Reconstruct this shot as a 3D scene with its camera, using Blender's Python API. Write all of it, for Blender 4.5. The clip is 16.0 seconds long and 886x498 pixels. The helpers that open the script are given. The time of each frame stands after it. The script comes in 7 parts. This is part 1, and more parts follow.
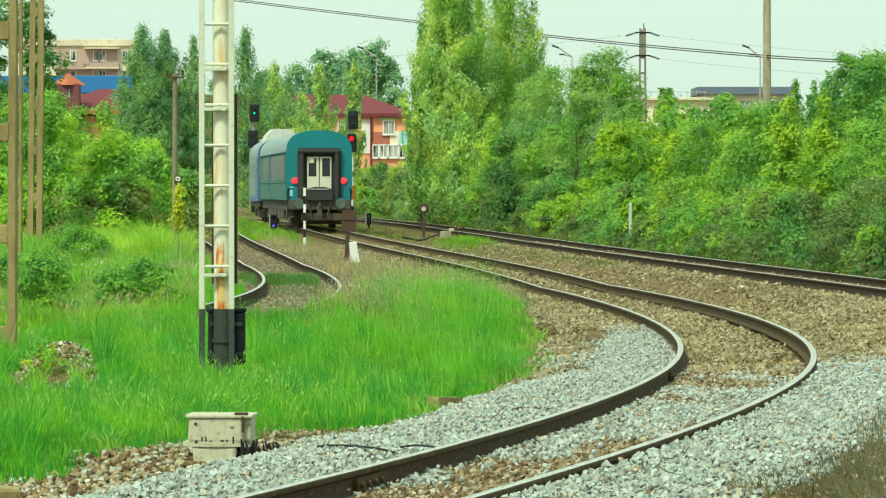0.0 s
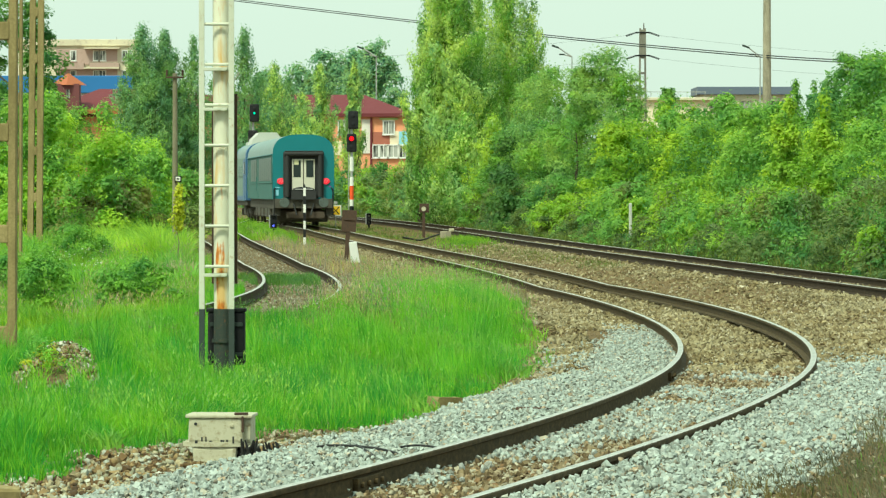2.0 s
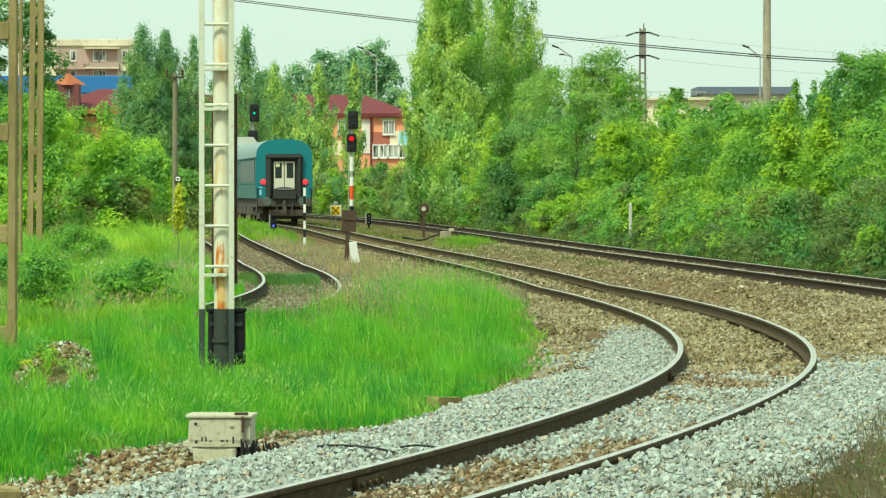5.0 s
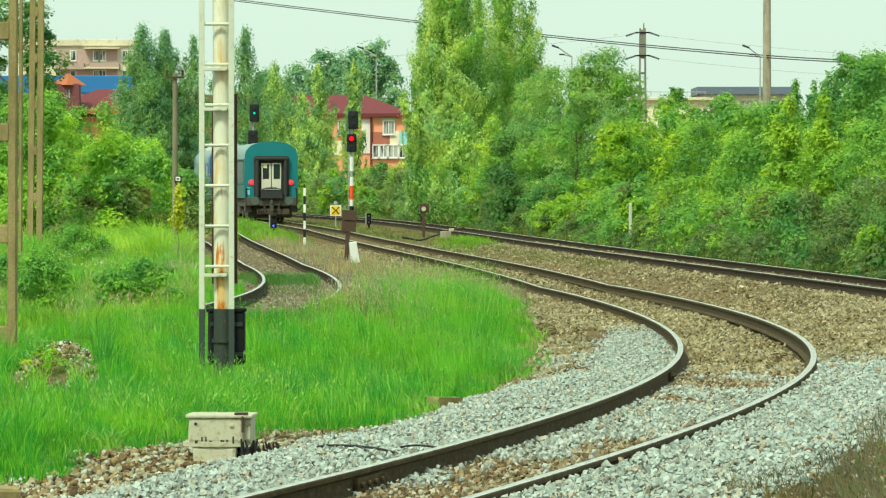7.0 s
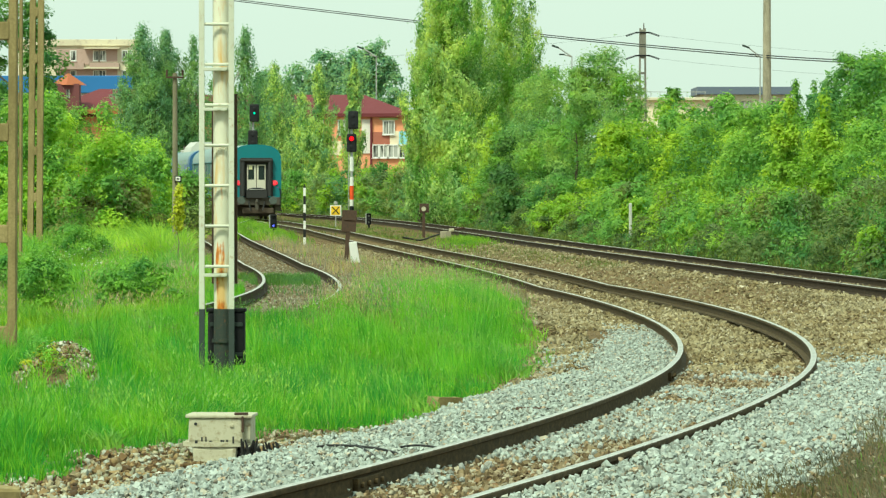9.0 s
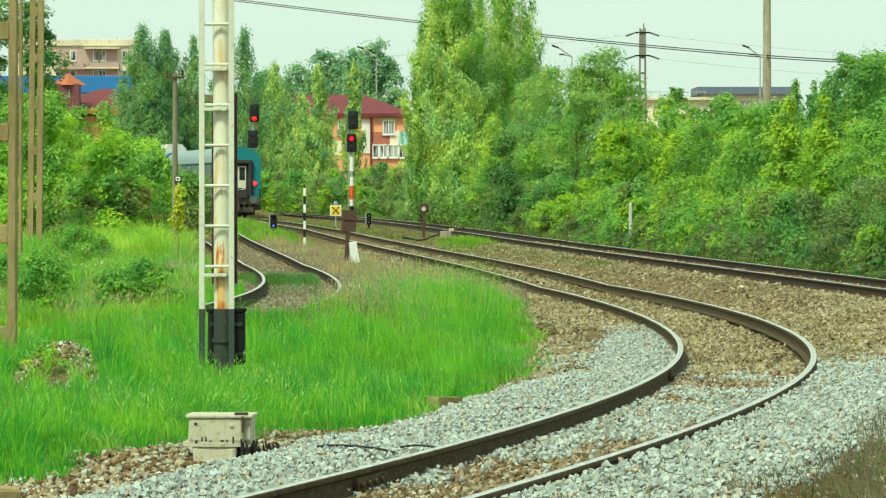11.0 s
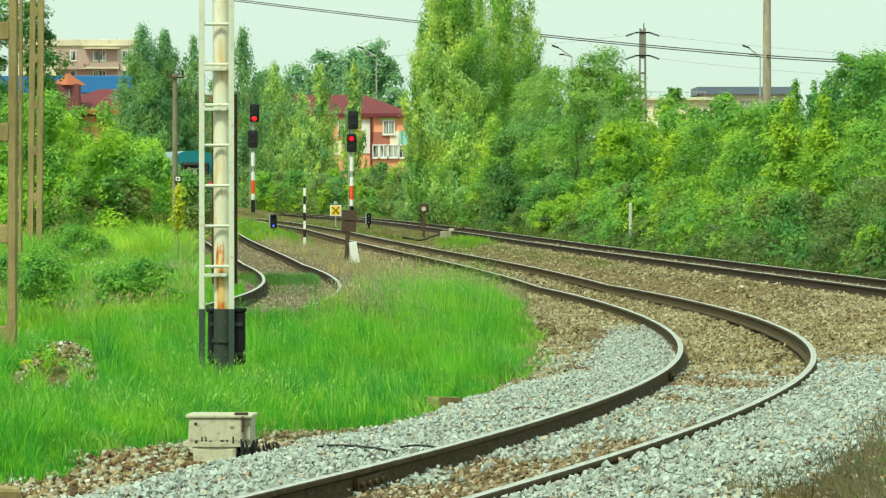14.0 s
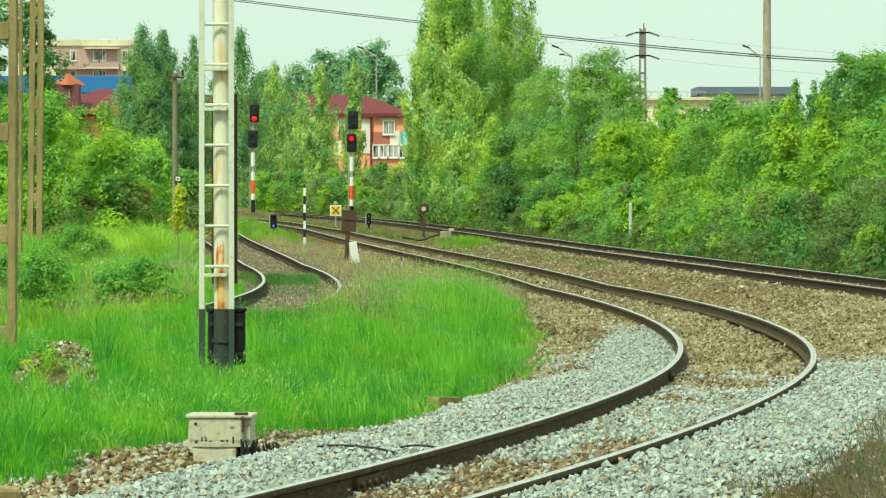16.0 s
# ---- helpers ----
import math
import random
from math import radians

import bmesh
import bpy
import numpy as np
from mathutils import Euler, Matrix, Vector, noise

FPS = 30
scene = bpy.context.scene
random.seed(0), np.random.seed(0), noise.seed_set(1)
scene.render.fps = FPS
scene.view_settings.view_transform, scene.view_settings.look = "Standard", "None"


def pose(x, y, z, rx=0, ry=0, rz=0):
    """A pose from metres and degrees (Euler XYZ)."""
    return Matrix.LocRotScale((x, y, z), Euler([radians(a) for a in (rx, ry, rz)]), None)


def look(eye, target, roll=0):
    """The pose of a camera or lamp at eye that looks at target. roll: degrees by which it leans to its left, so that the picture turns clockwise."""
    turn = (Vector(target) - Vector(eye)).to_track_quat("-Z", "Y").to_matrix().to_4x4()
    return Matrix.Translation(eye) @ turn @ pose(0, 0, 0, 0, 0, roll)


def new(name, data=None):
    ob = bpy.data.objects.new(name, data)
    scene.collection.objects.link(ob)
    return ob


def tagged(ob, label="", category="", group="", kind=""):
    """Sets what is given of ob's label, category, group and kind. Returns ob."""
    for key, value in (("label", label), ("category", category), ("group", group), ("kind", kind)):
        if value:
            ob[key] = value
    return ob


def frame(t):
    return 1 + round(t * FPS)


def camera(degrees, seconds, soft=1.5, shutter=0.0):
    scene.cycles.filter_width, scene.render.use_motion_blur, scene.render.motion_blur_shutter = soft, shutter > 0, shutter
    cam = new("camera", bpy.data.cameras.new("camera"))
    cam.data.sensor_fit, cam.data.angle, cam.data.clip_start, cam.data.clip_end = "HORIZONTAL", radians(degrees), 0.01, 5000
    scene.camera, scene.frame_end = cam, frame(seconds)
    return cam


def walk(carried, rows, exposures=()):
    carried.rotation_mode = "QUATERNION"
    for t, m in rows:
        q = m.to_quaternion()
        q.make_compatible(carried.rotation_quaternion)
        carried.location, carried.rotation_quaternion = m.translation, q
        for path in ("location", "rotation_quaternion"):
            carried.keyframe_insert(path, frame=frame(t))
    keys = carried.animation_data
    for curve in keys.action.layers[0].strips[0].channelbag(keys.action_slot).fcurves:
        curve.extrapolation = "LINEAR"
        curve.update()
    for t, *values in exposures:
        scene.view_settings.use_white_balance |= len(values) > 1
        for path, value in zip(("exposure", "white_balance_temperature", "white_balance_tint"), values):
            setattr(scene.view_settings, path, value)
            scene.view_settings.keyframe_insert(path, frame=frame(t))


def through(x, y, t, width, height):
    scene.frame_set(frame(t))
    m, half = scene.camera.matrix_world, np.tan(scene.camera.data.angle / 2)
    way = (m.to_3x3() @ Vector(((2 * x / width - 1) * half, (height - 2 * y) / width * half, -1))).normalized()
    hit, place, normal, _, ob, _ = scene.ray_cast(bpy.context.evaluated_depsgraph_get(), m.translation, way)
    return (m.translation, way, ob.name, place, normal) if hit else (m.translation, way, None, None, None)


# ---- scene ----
cam = camera(11.936, 16.0, soft=1.28)
STAND = pose(0.0, 0.0, 1.9, 90 - 0.886, 0, 0)
walk(cam, [(0.0, STAND), (16.0, STAND)], exposures=[(0.0, 0.25, 6500, -14), (16.0, 0.25, 6500, -14)])

# ---- light: bright hazy overcast, the sun soft and high over the left shoulder ----
SUN_ELEV, SUN_AZ = 52.0, 214.0   # degrees; azimuth clockwise from +y
world = bpy.data.worlds.new("hazy_sky")
scene.world = world
world.use_nodes = True
wn, wl = world.node_tree.nodes, world.node_tree.links
wn.clear()
w_out, w_bg, w_sky = wn.new("ShaderNodeOutputWorld"), wn.new("ShaderNodeBackground"), wn.new("ShaderNodeTexSky")
w_sky.sky_type, w_sky.sun_disc = "NISHITA", False
w_sky.sun_elevation, w_sky.sun_rotation = radians(SUN_ELEV), radians(SUN_AZ)
w_sky.air_density, w_sky.dust_density, w_sky.ozone_density = 1.0, 4.0, 1.0
w_mix = wn.new("ShaderNodeMix")
w_mix.data_type, w_mix.inputs["Factor"].default_value = "RGBA", 0.75
w_mix.inputs["B"].default_value = (7.7, 8.5, 7.9, 1)
wl.new(w_sky.outputs["Color"], w_mix.inputs["A"])
wl.new(w_mix.outputs["Result"], w_bg.inputs["Color"])
w_bg.inputs["Strength"].default_value = 0.11
wl.new(w_bg.outputs["Background"], w_out.inputs["Surface"])
sun = new("sun", bpy.data.lights.new("sun", "SUN"))
sun.data.energy, sun.data.angle, sun.data.color = 3.15, radians(9), (1.0, 0.94, 0.8)
_e, _a = radians(SUN_ELEV), radians(SUN_AZ)
sun.matrix_world = look((0, 0, 60), Vector((0, 0, 60)) - Vector((math.sin(_a) * math.cos(_e), math.cos(_a) * math.cos(_e), math.sin(_e))))


# ---- materials ----
class Mat:
    """A node material: a principled surface and a few shorthands."""

    def __init__(self, name, rough=0.7, metal=0.0, spec=0.4):
        self.m = bpy.data.materials.new(name)
        self.m.use_nodes = True
        self.n, self.l = self.m.node_tree.nodes, self.m.node_tree.links
        self.b = self.n["Principled BSDF"]
        self.b.inputs["Roughness"].default_value = rough
        self.b.inputs["Metallic"].default_value = metal
        self.b.inputs["Specular IOR Level"].default_value = spec
        self.co = self.n.new("ShaderNodeTexCoord").outputs["Object"]

    def noise(self, scale, detail=4, rough=0.6, stretch=None):
        co = self.co
        if stretch:
            mp = self.n.new("ShaderNodeMapping")
            mp.inputs["Scale"].default_value = stretch
            self.l.new(co, mp.inputs["Vector"])
            co = mp.outputs["Vector"]
        t = self.n.new("ShaderNodeTexNoise")
        t.inputs["Scale"].default_value, t.inputs["Detail"].default_value, t.inputs["Roughness"].default_value = scale, detail, rough
        self.l.new(co, t.inputs["Vector"])
        return t.outputs["Fac"]

    def ramp(self, fac, stops):
        r = self.n.new("ShaderNodeValToRGB")
        e = r.color_ramp.elements
        for i, (p, c) in enumerate(stops):
            if i > 1:
                e.new(p)
            e[i].position, e[i].color = p, (*c, 1)
        self.l.new(fac, r.inputs["Fac"])
        return r.outputs["Color"]

    def mix(self, fac, a, b, blend="MIX"):
        x = self.n.new("ShaderNodeMix")
        x.data_type, x.blend_type = "RGBA", blend
        for key, v in (("Factor", fac), ("A", a), ("B", b)):
            if isinstance(v, (int, float)):
                x.inputs[key].default_value = v
            elif isinstance(v, tuple):
                x.inputs[key].default_value = (*v, 1)
            else:
                self.l.new(v, x.inputs[key])
        return x.outputs["Result"]

    def color(self, v):
        if isinstance(v, tuple):
            self.b.inputs["Base Color"].default_value = (*v, 1)
        else:
            self.l.new(v, self.b.inputs["Base Color"])
        return self

    def roughness(self, fac, lo, hi):
        r = self.n.new("ShaderNodeMapRange")
        r.inputs["To Min"].default_value, r.inputs["To Max"].default_value = lo, hi
        self.l.new(fac, r.inputs["Value"])
        self.l.new(r.outputs["Result"], self.b.inputs["Roughness"])
        return self

    def bump(self, fac, strength=0.3, dist=0.01):
        x = self.n.new("ShaderNodeBump")
        x.inputs["Strength"].default_value, x.inputs["Distance"].default_value = strength, dist
        self.l.new(fac, x.inputs["Height"])
        self.l.new(x.outputs["Normal"], self.b.inputs["Normal"])
        return self

    def island(self):
        return self.n.new("ShaderNodeNewGeometry").outputs["Random Per Island"]

    def chance(self):
        return self.n.new("ShaderNodeObjectInfo").outputs["Random"]


def painted(name, c, wear=(0.2, 0.17, 0.13), amount=0.62, rough=0.5, scale=6.0, metal=0.0):
    """Paint with faded patches and dirt at two scales."""
    m = Mat(name, rough, metal)
    base = m.mix(m.noise(scale * 0.3, 3), tuple(v * 0.85 for v in c), tuple(min(1, v * 1.12) for v in c))
    dirt = m.ramp(m.noise(scale * 3, 6, 0.7), [(amount, (0, 0, 0)), (amount + 0.18, (1, 1, 1))])
    m.color(m.mix(dirt, base, wear)).bump(m.noise(scale * 12, 4), 0.12, 0.004)
    m.roughness(m.noise(scale * 5), rough - 0.1, rough + 0.2)
    return m.m


def leafy(name, dark, light, through=0.5, vary=0.5):
    """Leaves: each differs a little; light passes through them."""
    m = Mat(name, 0.5, 0, 0.3)
    half = tuple((a + b) / 2 for a, b in zip(dark, light))
    c = m.ramp(m.island(), [(0.0, tuple(b + (a - b) * vary for a, b in zip(dark, half))), (0.55, half), (1.0, tuple(b + (a - b) * vary for a, b in zip(light, half)))])
    # noise patches put sunlit yellow and shaded blue-green into the leaf colour
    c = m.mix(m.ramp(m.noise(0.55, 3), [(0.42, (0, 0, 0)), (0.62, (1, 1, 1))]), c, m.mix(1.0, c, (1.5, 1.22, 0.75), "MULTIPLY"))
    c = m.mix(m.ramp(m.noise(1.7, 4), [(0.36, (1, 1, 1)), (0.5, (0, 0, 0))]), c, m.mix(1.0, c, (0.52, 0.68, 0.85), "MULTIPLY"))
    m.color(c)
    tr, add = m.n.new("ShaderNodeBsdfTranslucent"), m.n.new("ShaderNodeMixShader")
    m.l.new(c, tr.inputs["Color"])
    add.inputs["Fac"].default_value = through
    m.l.new(m.b.outputs["BSDF"], add.inputs[1])
    m.l.new(tr.outputs["BSDF"], add.inputs[2])
    m.l.new(add.outputs["Shader"], m.n["Material Output"].inputs["Surface"])
    return m.m


def glowing(name, c, strength):
    m = Mat(name, 0.2)
    m.color(tuple(v * 0.3 for v in c))
    m.b.inputs["Emission Color"].default_value = (*c, 1)
    m.b.inputs["Emission Strength"].default_value = strength
    return m.m


def make_soil():
    m = Mat("gravelly_soil", 0.95, 0, 0.1)
    big = m.ramp(m.noise(0.35, 4), [(0.3, (0.13, 0.09, 0.045)), (0.55, (0.21, 0.155, 0.085)), (0.75, (0.16, 0.135, 0.06))])
    grit = m.ramp(m.noise(14, 8, 0.75), [(0.32, (0.4, 0.36, 0.3)), (0.5, (0.9, 0.87, 0.82)), (0.7, (1.5, 1.46, 1.4))])
    m.color(m.mix(0.9, big, grit, "MULTIPLY")).bump(m.noise(16, 8, 0.75), 0.9, 0.05)
    return m.m


def make_stone(name, stops, dusty=None):
    """Crushed stone: each piece has its own tone; patches of dust lie over old beds."""
    m = Mat(name, 0.85, 0, 0.25)
    c = m.ramp(m.island(), stops)
    if dusty:
        c = m.mix(m.ramp(m.noise(0.5, 5, 0.6), [(0.42, (0, 0, 0)), (0.62, (0.75, 0.75, 0.75))]), c, dusty)
        c = m.mix(1.0, c, m.ramp(m.noise(1.1, 5, 0.65), [(0.3, (0.6, 0.58, 0.56)), (0.55, (1, 1, 1)), (0.75, (1.2, 1.2, 1.2))]), "MULTIPLY")
    m.color(m.mix(m.ramp(m.noise(22, 5, 0.7), [(0.35, (0, 0, 0)), (0.7, (1, 1, 1))]), m.mix(1.0, c, (0.72, 0.7, 0.66), "MULTIPLY"), c))
    m.bump(m.noise(60, 5), 0.3, 0.006)
    return m.m


def make_rail_side(name, lo, mid, hi):
    m = Mat(name, 0.85, 0.1, 0.2)
    m.color(m.ramp(m.noise(9, 6, 0.7, (1, 1, 3)), [(0.3, lo), (0.55, mid), (0.75, hi)]))
    m.bump(m.noise(40, 5), 0.4, 0.004)
    return m.m


def make_rail_top():
    m = Mat("rail_worn_steel", 0.35, 0.8)
    m.color(m.ramp(m.noise(6, 4, 0.6), [(0.35, (0.46, 0.43, 0.36)), (0.65, (0.72, 0.7, 0.63))])).roughness(m.noise(11), 0.26, 0.42)
    return m.m


def make_rail_edge():
    m = Mat("rail_polished_edge", 0.35, 0.55)
    m.color(m.ramp(m.noise(7, 5, 0.65), [(0.3, (0.4, 0.35, 0.27)), (0.55, (0.72, 0.69, 0.62))])).roughness(m.noise(12), 0.25, 0.45)
    return m.m


def make_wood():
    m = Mat("weathered_sleeper_wood", 0.9, 0, 0.15)
    m.color(m.mix(m.chance(), m.ramp(m.noise(5, 6, 0.7, (1, 8, 8)), [(0.3, (0.06, 0.045, 0.03)), (0.7, (0.16, 0.12, 0.08))]), (0.13, 0.1, 0.06)))
    m.bump(m.noise(30, 5, 0.6, (1, 6, 6)), 0.5, 0.008)
    return m.m


def make_concrete(name="old_concrete", lo=(0.3, 0.27, 0.2), hi=(0.5, 0.45, 0.34)):
    m = Mat(name, 0.92, 0, 0.15)
    m.color(m.mix(m.ramp(m.noise(2.2, 5, 0.65, (1, 1, 0.35)), [(0.4, (0, 0, 0)), (0.7, (1, 1, 1))]), m.ramp(m.noise(28, 6, 0.7), [(0.3, lo), (0.7, hi)]),
                  tuple(v * 0.7 for v in lo)))
    m.bump(m.noise(50, 6), 0.4, 0.004)
    return m.m


def make_mast_paint():
    """Old cream paint that rust breaks through, in runs down the tube."""
    m = Mat("mast_cream_paint_with_rust", 0.55)
    base = m.ramp(m.noise(3, 5, 0.6, (1, 1, 0.3)), [(0.3, (0.58, 0.57, 0.44)), (0.6, (0.7, 0.69, 0.55)), (0.8, (0.6, 0.62, 0.5))])
    rust = m.ramp(m.noise(11, 6, 0.7), [(0.32, (0.2, 0.055, 0.012)), (0.52, (0.52, 0.17, 0.02)), (0.72, (0.68, 0.3, 0.05))])
    sep = m.n.new("ShaderNodeSeparateXYZ")
    m.l.new(m.co, sep.inputs["Vector"])
    low = m.n.new("ShaderNodeMapRange")
    low.inputs["From Min"].default_value, low.inputs["From Max"].default_value = 1.75, 0.7
    low.inputs["To Max"].default_value = 0.185
    m.l.new(sep.outputs["Z"], low.inputs["Value"])
    strip = m.n.new("ShaderNodeMath")
    strip.operation = "ADD"
    m.l.new(sep.outputs["X"], strip.inputs[0])
    strip.inputs[1].default_value = 0.022
    wide = m.n.new("ShaderNodeMath")
    wide.operation = "ABSOLUTE"
    m.l.new(strip.outputs["Value"], wide.inputs[0])
    narrow = m.n.new("ShaderNodeMapRange")
    narrow.inputs["From Min"].default_value, narrow.inputs["From Max"].default_value = 0.035, 0.075
    narrow.inputs["To Min"].default_value, narrow.inputs["To Max"].default_value = 1.0, -0.25
    m.l.new(wide.outputs["Value"], narrow.inputs["Value"])
    in_strip = m.n.new("ShaderNodeMath")
    in_strip.operation = "MULTIPLY"
    m.l.new(low.outputs["Result"], in_strip.inputs[0])
    m.l.new(narrow.outputs["Result"], in_strip.inputs[1])
    more = m.n.new("ShaderNodeMath")
    m.l.new(m.noise(3.6, 5, 0.62, (2.2, 2.2, 0.5)), more.inputs[0])
    m.l.new(in_strip.outputs["Value"], more.inputs[1])
    where = m.ramp(more.outputs["Value"], [(0.585, (0, 0, 0)), (0.66, (1, 1, 1))])
    runs = m.n.new("ShaderNodeMath")
    m.l.new(m.noise(2.3, 4, 0.6, (3.0, 3.0, 0.45)), runs.inputs[0])
    m.l.new(in_strip.outputs["Value"], runs.inputs[1])
    stain = m.ramp(runs.outputs["Value"], [(0.5, (0, 0, 0)), (0.64, (0.85, 0.85, 0.85))])
    base = m.mix(stain, base, (0.62, 0.38, 0.1))
    m.color(m.mix(where, base, rust)).bump(m.noise(24, 5), 0.2, 0.004).roughness(m.noise(8), 0.4, 0.75)
    return m.m


SOIL = make_soil()
STONE_WHITE = make_stone("pale_crushed_limestone", [(0.0, (0.26, 0.24, 0.19)), (0.08, (0.33, 0.37, 0.345)), (0.5, (0.415, 0.475, 0.445)), (0.86, (0.5, 0.57, 0.54)), (0.96, (0.52, 0.48, 0.38)), (1.0, (0.42, 0.32, 0.21))])
STONE_MIXED = make_stone("mixed_verge_stones", [(0.0, (0.09, 0.06, 0.035)), (0.25, (0.2, 0.15, 0.08)), (0.5, (0.32, 0.26, 0.155)), (0.72, (0.42, 0.4, 0.31)), (0.86, (0.5, 0.46, 0.34)), (0.93, (0.37, 0.25, 0.13)), (1.0, (0.25, 0.15, 0.08))])
STONE_GREY = make_stone("dusty_grey_ballast", [(0.0, (0.16, 0.145, 0.095)), (0.5, (0.3, 0.28, 0.195)), (0.85, (0.4, 0.375, 0.28)), (1.0, (0.48, 0.46, 0.37))])
STONE_VERGE = make_stone("spoil_stones", [(0.0, (0.07, 0.045, 0.025)), (0.2, (0.19, 0.12, 0.055)), (0.4, (0.38, 0.28, 0.14)), (0.55, (0.29, 0.29, 0.21)), (0.75, (0.47, 0.4, 0.25)), (0.9, (0.42, 0.46, 0.4)), (1.0, (0.62, 0.62, 0.52))])
STONE_BROWN = make_stone("rust_stained_ballast", [(0.0, (0.12, 0.09, 0.042)), (0.45, (0.29, 0.23, 0.115)), (0.8, (0.4, 0.34, 0.19)), (1.0, (0.6, 0.55, 0.42))], (0.4, 0.36, 0.22))


def make_loose(name, lo, hi):
    m = Mat(name, 0.85, 0, 0.25)
    c = m.mix(m.chance(), lo, hi)
    m.color(m.mix(m.ramp(m.noise(3, 5, 0.7), [(0.35, (0, 0, 0)), (0.7, (1, 1, 1))]), m.mix(1.0, c, (0.7, 0.68, 0.64), "MULTIPLY"), c)).bump(m.noise(7, 5), 0.4, 0.05)
    return m.m


LOOSE_PALE = make_loose("pale_loose_stone", (0.4, 0.43, 0.41), (0.58, 0.63, 0.6))
LOOSE_BROWN = make_loose("brown_loose_stone", (0.22, 0.15, 0.08), (0.5, 0.42, 0.28))
RAIL_SIDE = make_rail_side("rail_rust", (0.036, 0.027, 0.014), (0.085, 0.062, 0.03), (0.15, 0.1, 0.046))
RAIL_SOOTY = make_rail_side("rail_dark_rust", (0.022, 0.017, 0.011), (0.055, 0.038, 0.023), (0.1, 0.066, 0.036))
RAIL_TOP, RAIL_EDGE, WOOD, CONCRETE = make_rail_top(), make_rail_edge(), make_wood(), make_concrete()
CONCRETE_MAST = make_concrete("ochre_mast_concrete", (0.24, 0.19, 0.085), (0.4, 0.33, 0.16))
CREAM_RUST = make_mast_paint()
CREAM = painted("old_cream_mast_paint", (0.58, 0.6, 0.49), (0.4, 0.32, 0.18), 0.56, 0.6)
POLE_GREY = make_concrete("weathered_pole_concrete", (0.2, 0.18, 0.12), (0.32, 0.29, 0.2))
PYLON_GREY = make_concrete("sooty_pylon_concrete", (0.17, 0.165, 0.14), (0.29, 0.275, 0.23))
DARK_STEEL = painted("dark_green_grey_steel", (0.035, 0.05, 0.045), (0.1, 0.08, 0.055), 0.6, 0.6)
FOOT_PAINT = painted("rusty_dark_foot_paint", (0.03, 0.043, 0.034), (0.12, 0.062, 0.03), 0.54, 0.65)
BLACK = painted("black_enamel", (0.008, 0.009, 0.011), (0.02, 0.02, 0.02), 0.7, 0.75)
RUST = painted("rusted_iron", (0.075, 0.045, 0.03), (0.04, 0.03, 0.024), 0.5, 0.85)
WHITE = painted("white_enamel", (0.75, 0.75, 0.72), (0.4, 0.37, 0.32), 0.68, 0.5)
RED = painted("signal_red_paint", (0.75, 0.09, 0.02), (0.4, 0.1, 0.05), 0.7, 0.5)
YELLOW = painted("yellow_enamel", (0.8, 0.52, 0.02), (0.5, 0.35, 0.06), 0.7, 0.5)
CREAM_BOX = painted("cream_cast_box", (0.5, 0.48, 0.35), (0.3, 0.25, 0.15), 0.5, 0.65)
GALV = painted("galvanised_steel", (0.42, 0.43, 0.42), (0.3, 0.29, 0.26), 0.6, 0.5, metal=0.5)
CABLE = painted("black_cable_rubber", (0.02, 0.02, 0.02), (0.05, 0.045, 0.04), 0.6, 0.6)
TEAL = painted("teal_coach_paint", (0.016, 0.175, 0.205), (0.034, 0.15, 0.15), 0.66, 0.4, 3.0)
SIDE_GREEN = painted("dusty_grey_green_coach_paint", (0.06, 0.165, 0.15), (0.065, 0.125, 0.11), 0.55, 0.7, 2.0)
ROOF_GREY = painted("pale_grey_roof_paint", (0.22, 0.3, 0.29), (0.15, 0.19, 0.18), 0.6, 0.5, 2.0)
LOCO_BLUE = painted("locomotive_blue_paint", (0.05, 0.135, 0.27), (0.05, 0.1, 0.17), 0.62, 0.4, 2.0)
LOCO_DULL = painted("dusty_grey_green_locomotive_paint", (0.2, 0.3, 0.25), (0.17, 0.22, 0.19), 0.5, 0.6, 2.0)
LOCO_WHITE = painted("locomotive_off_white_paint", (0.5, 0.51, 0.46), (0.34, 0.33, 0.28), 0.62, 0.5, 2.0)
RUBBER = painted("gangway_rubber", (0.03, 0.031, 0.032), (0.06, 0.058, 0.054), 0.6, 0.7)
UNDER = painted("brake_dust_underframe", (0.075, 0.072, 0.06), (0.13, 0.105, 0.075), 0.5, 0.85)
UNDER_BROWN = painted("dusty_brown_beam", (0.085, 0.066, 0.048), (0.05, 0.04, 0.03), 0.5, 0.85)
DOOR_CREAM = painted("cream_door_paint", (0.62, 0.6, 0.5), (0.4, 0.37, 0.28), 0.62, 0.45)
BARK = painted("grey_brown_bark", (0.12, 0.1, 0.07), (0.06, 0.05, 0.035), 0.5, 0.9, 8.0)
LAMP_RED = glowing("tail_disc_red", (0.95, 0.03, 0.06), 0.75)
# the reflector stripes are no lamps; their shine is added as a glow
GLOW_PINK = glowing("glowing_reflector_stripe", (0.95, 0.22, 0.25), 0.6)
LENS_RED = glowing("lit_red_lens", (1.0, 0.005, 0.02), 1.15)
LENS_GREEN = glowing("lit_green_lens", (0.02, 0.75, 0.45), 0.9)
LENS_BLUE = glowing("lit_blue_lens", (0.08, 0.1, 1.0), 2.2)
_g = Mat("dark_window_glass", 0.14, 0, 0.4)
_g.color((0.02, 0.03, 0.03))
GLASS = _g.m
# the greenish grey that the coach panes reflect is put into their colour
_g = Mat("reflection_tinted_coach_glass", 0.3, 0, 0.1)
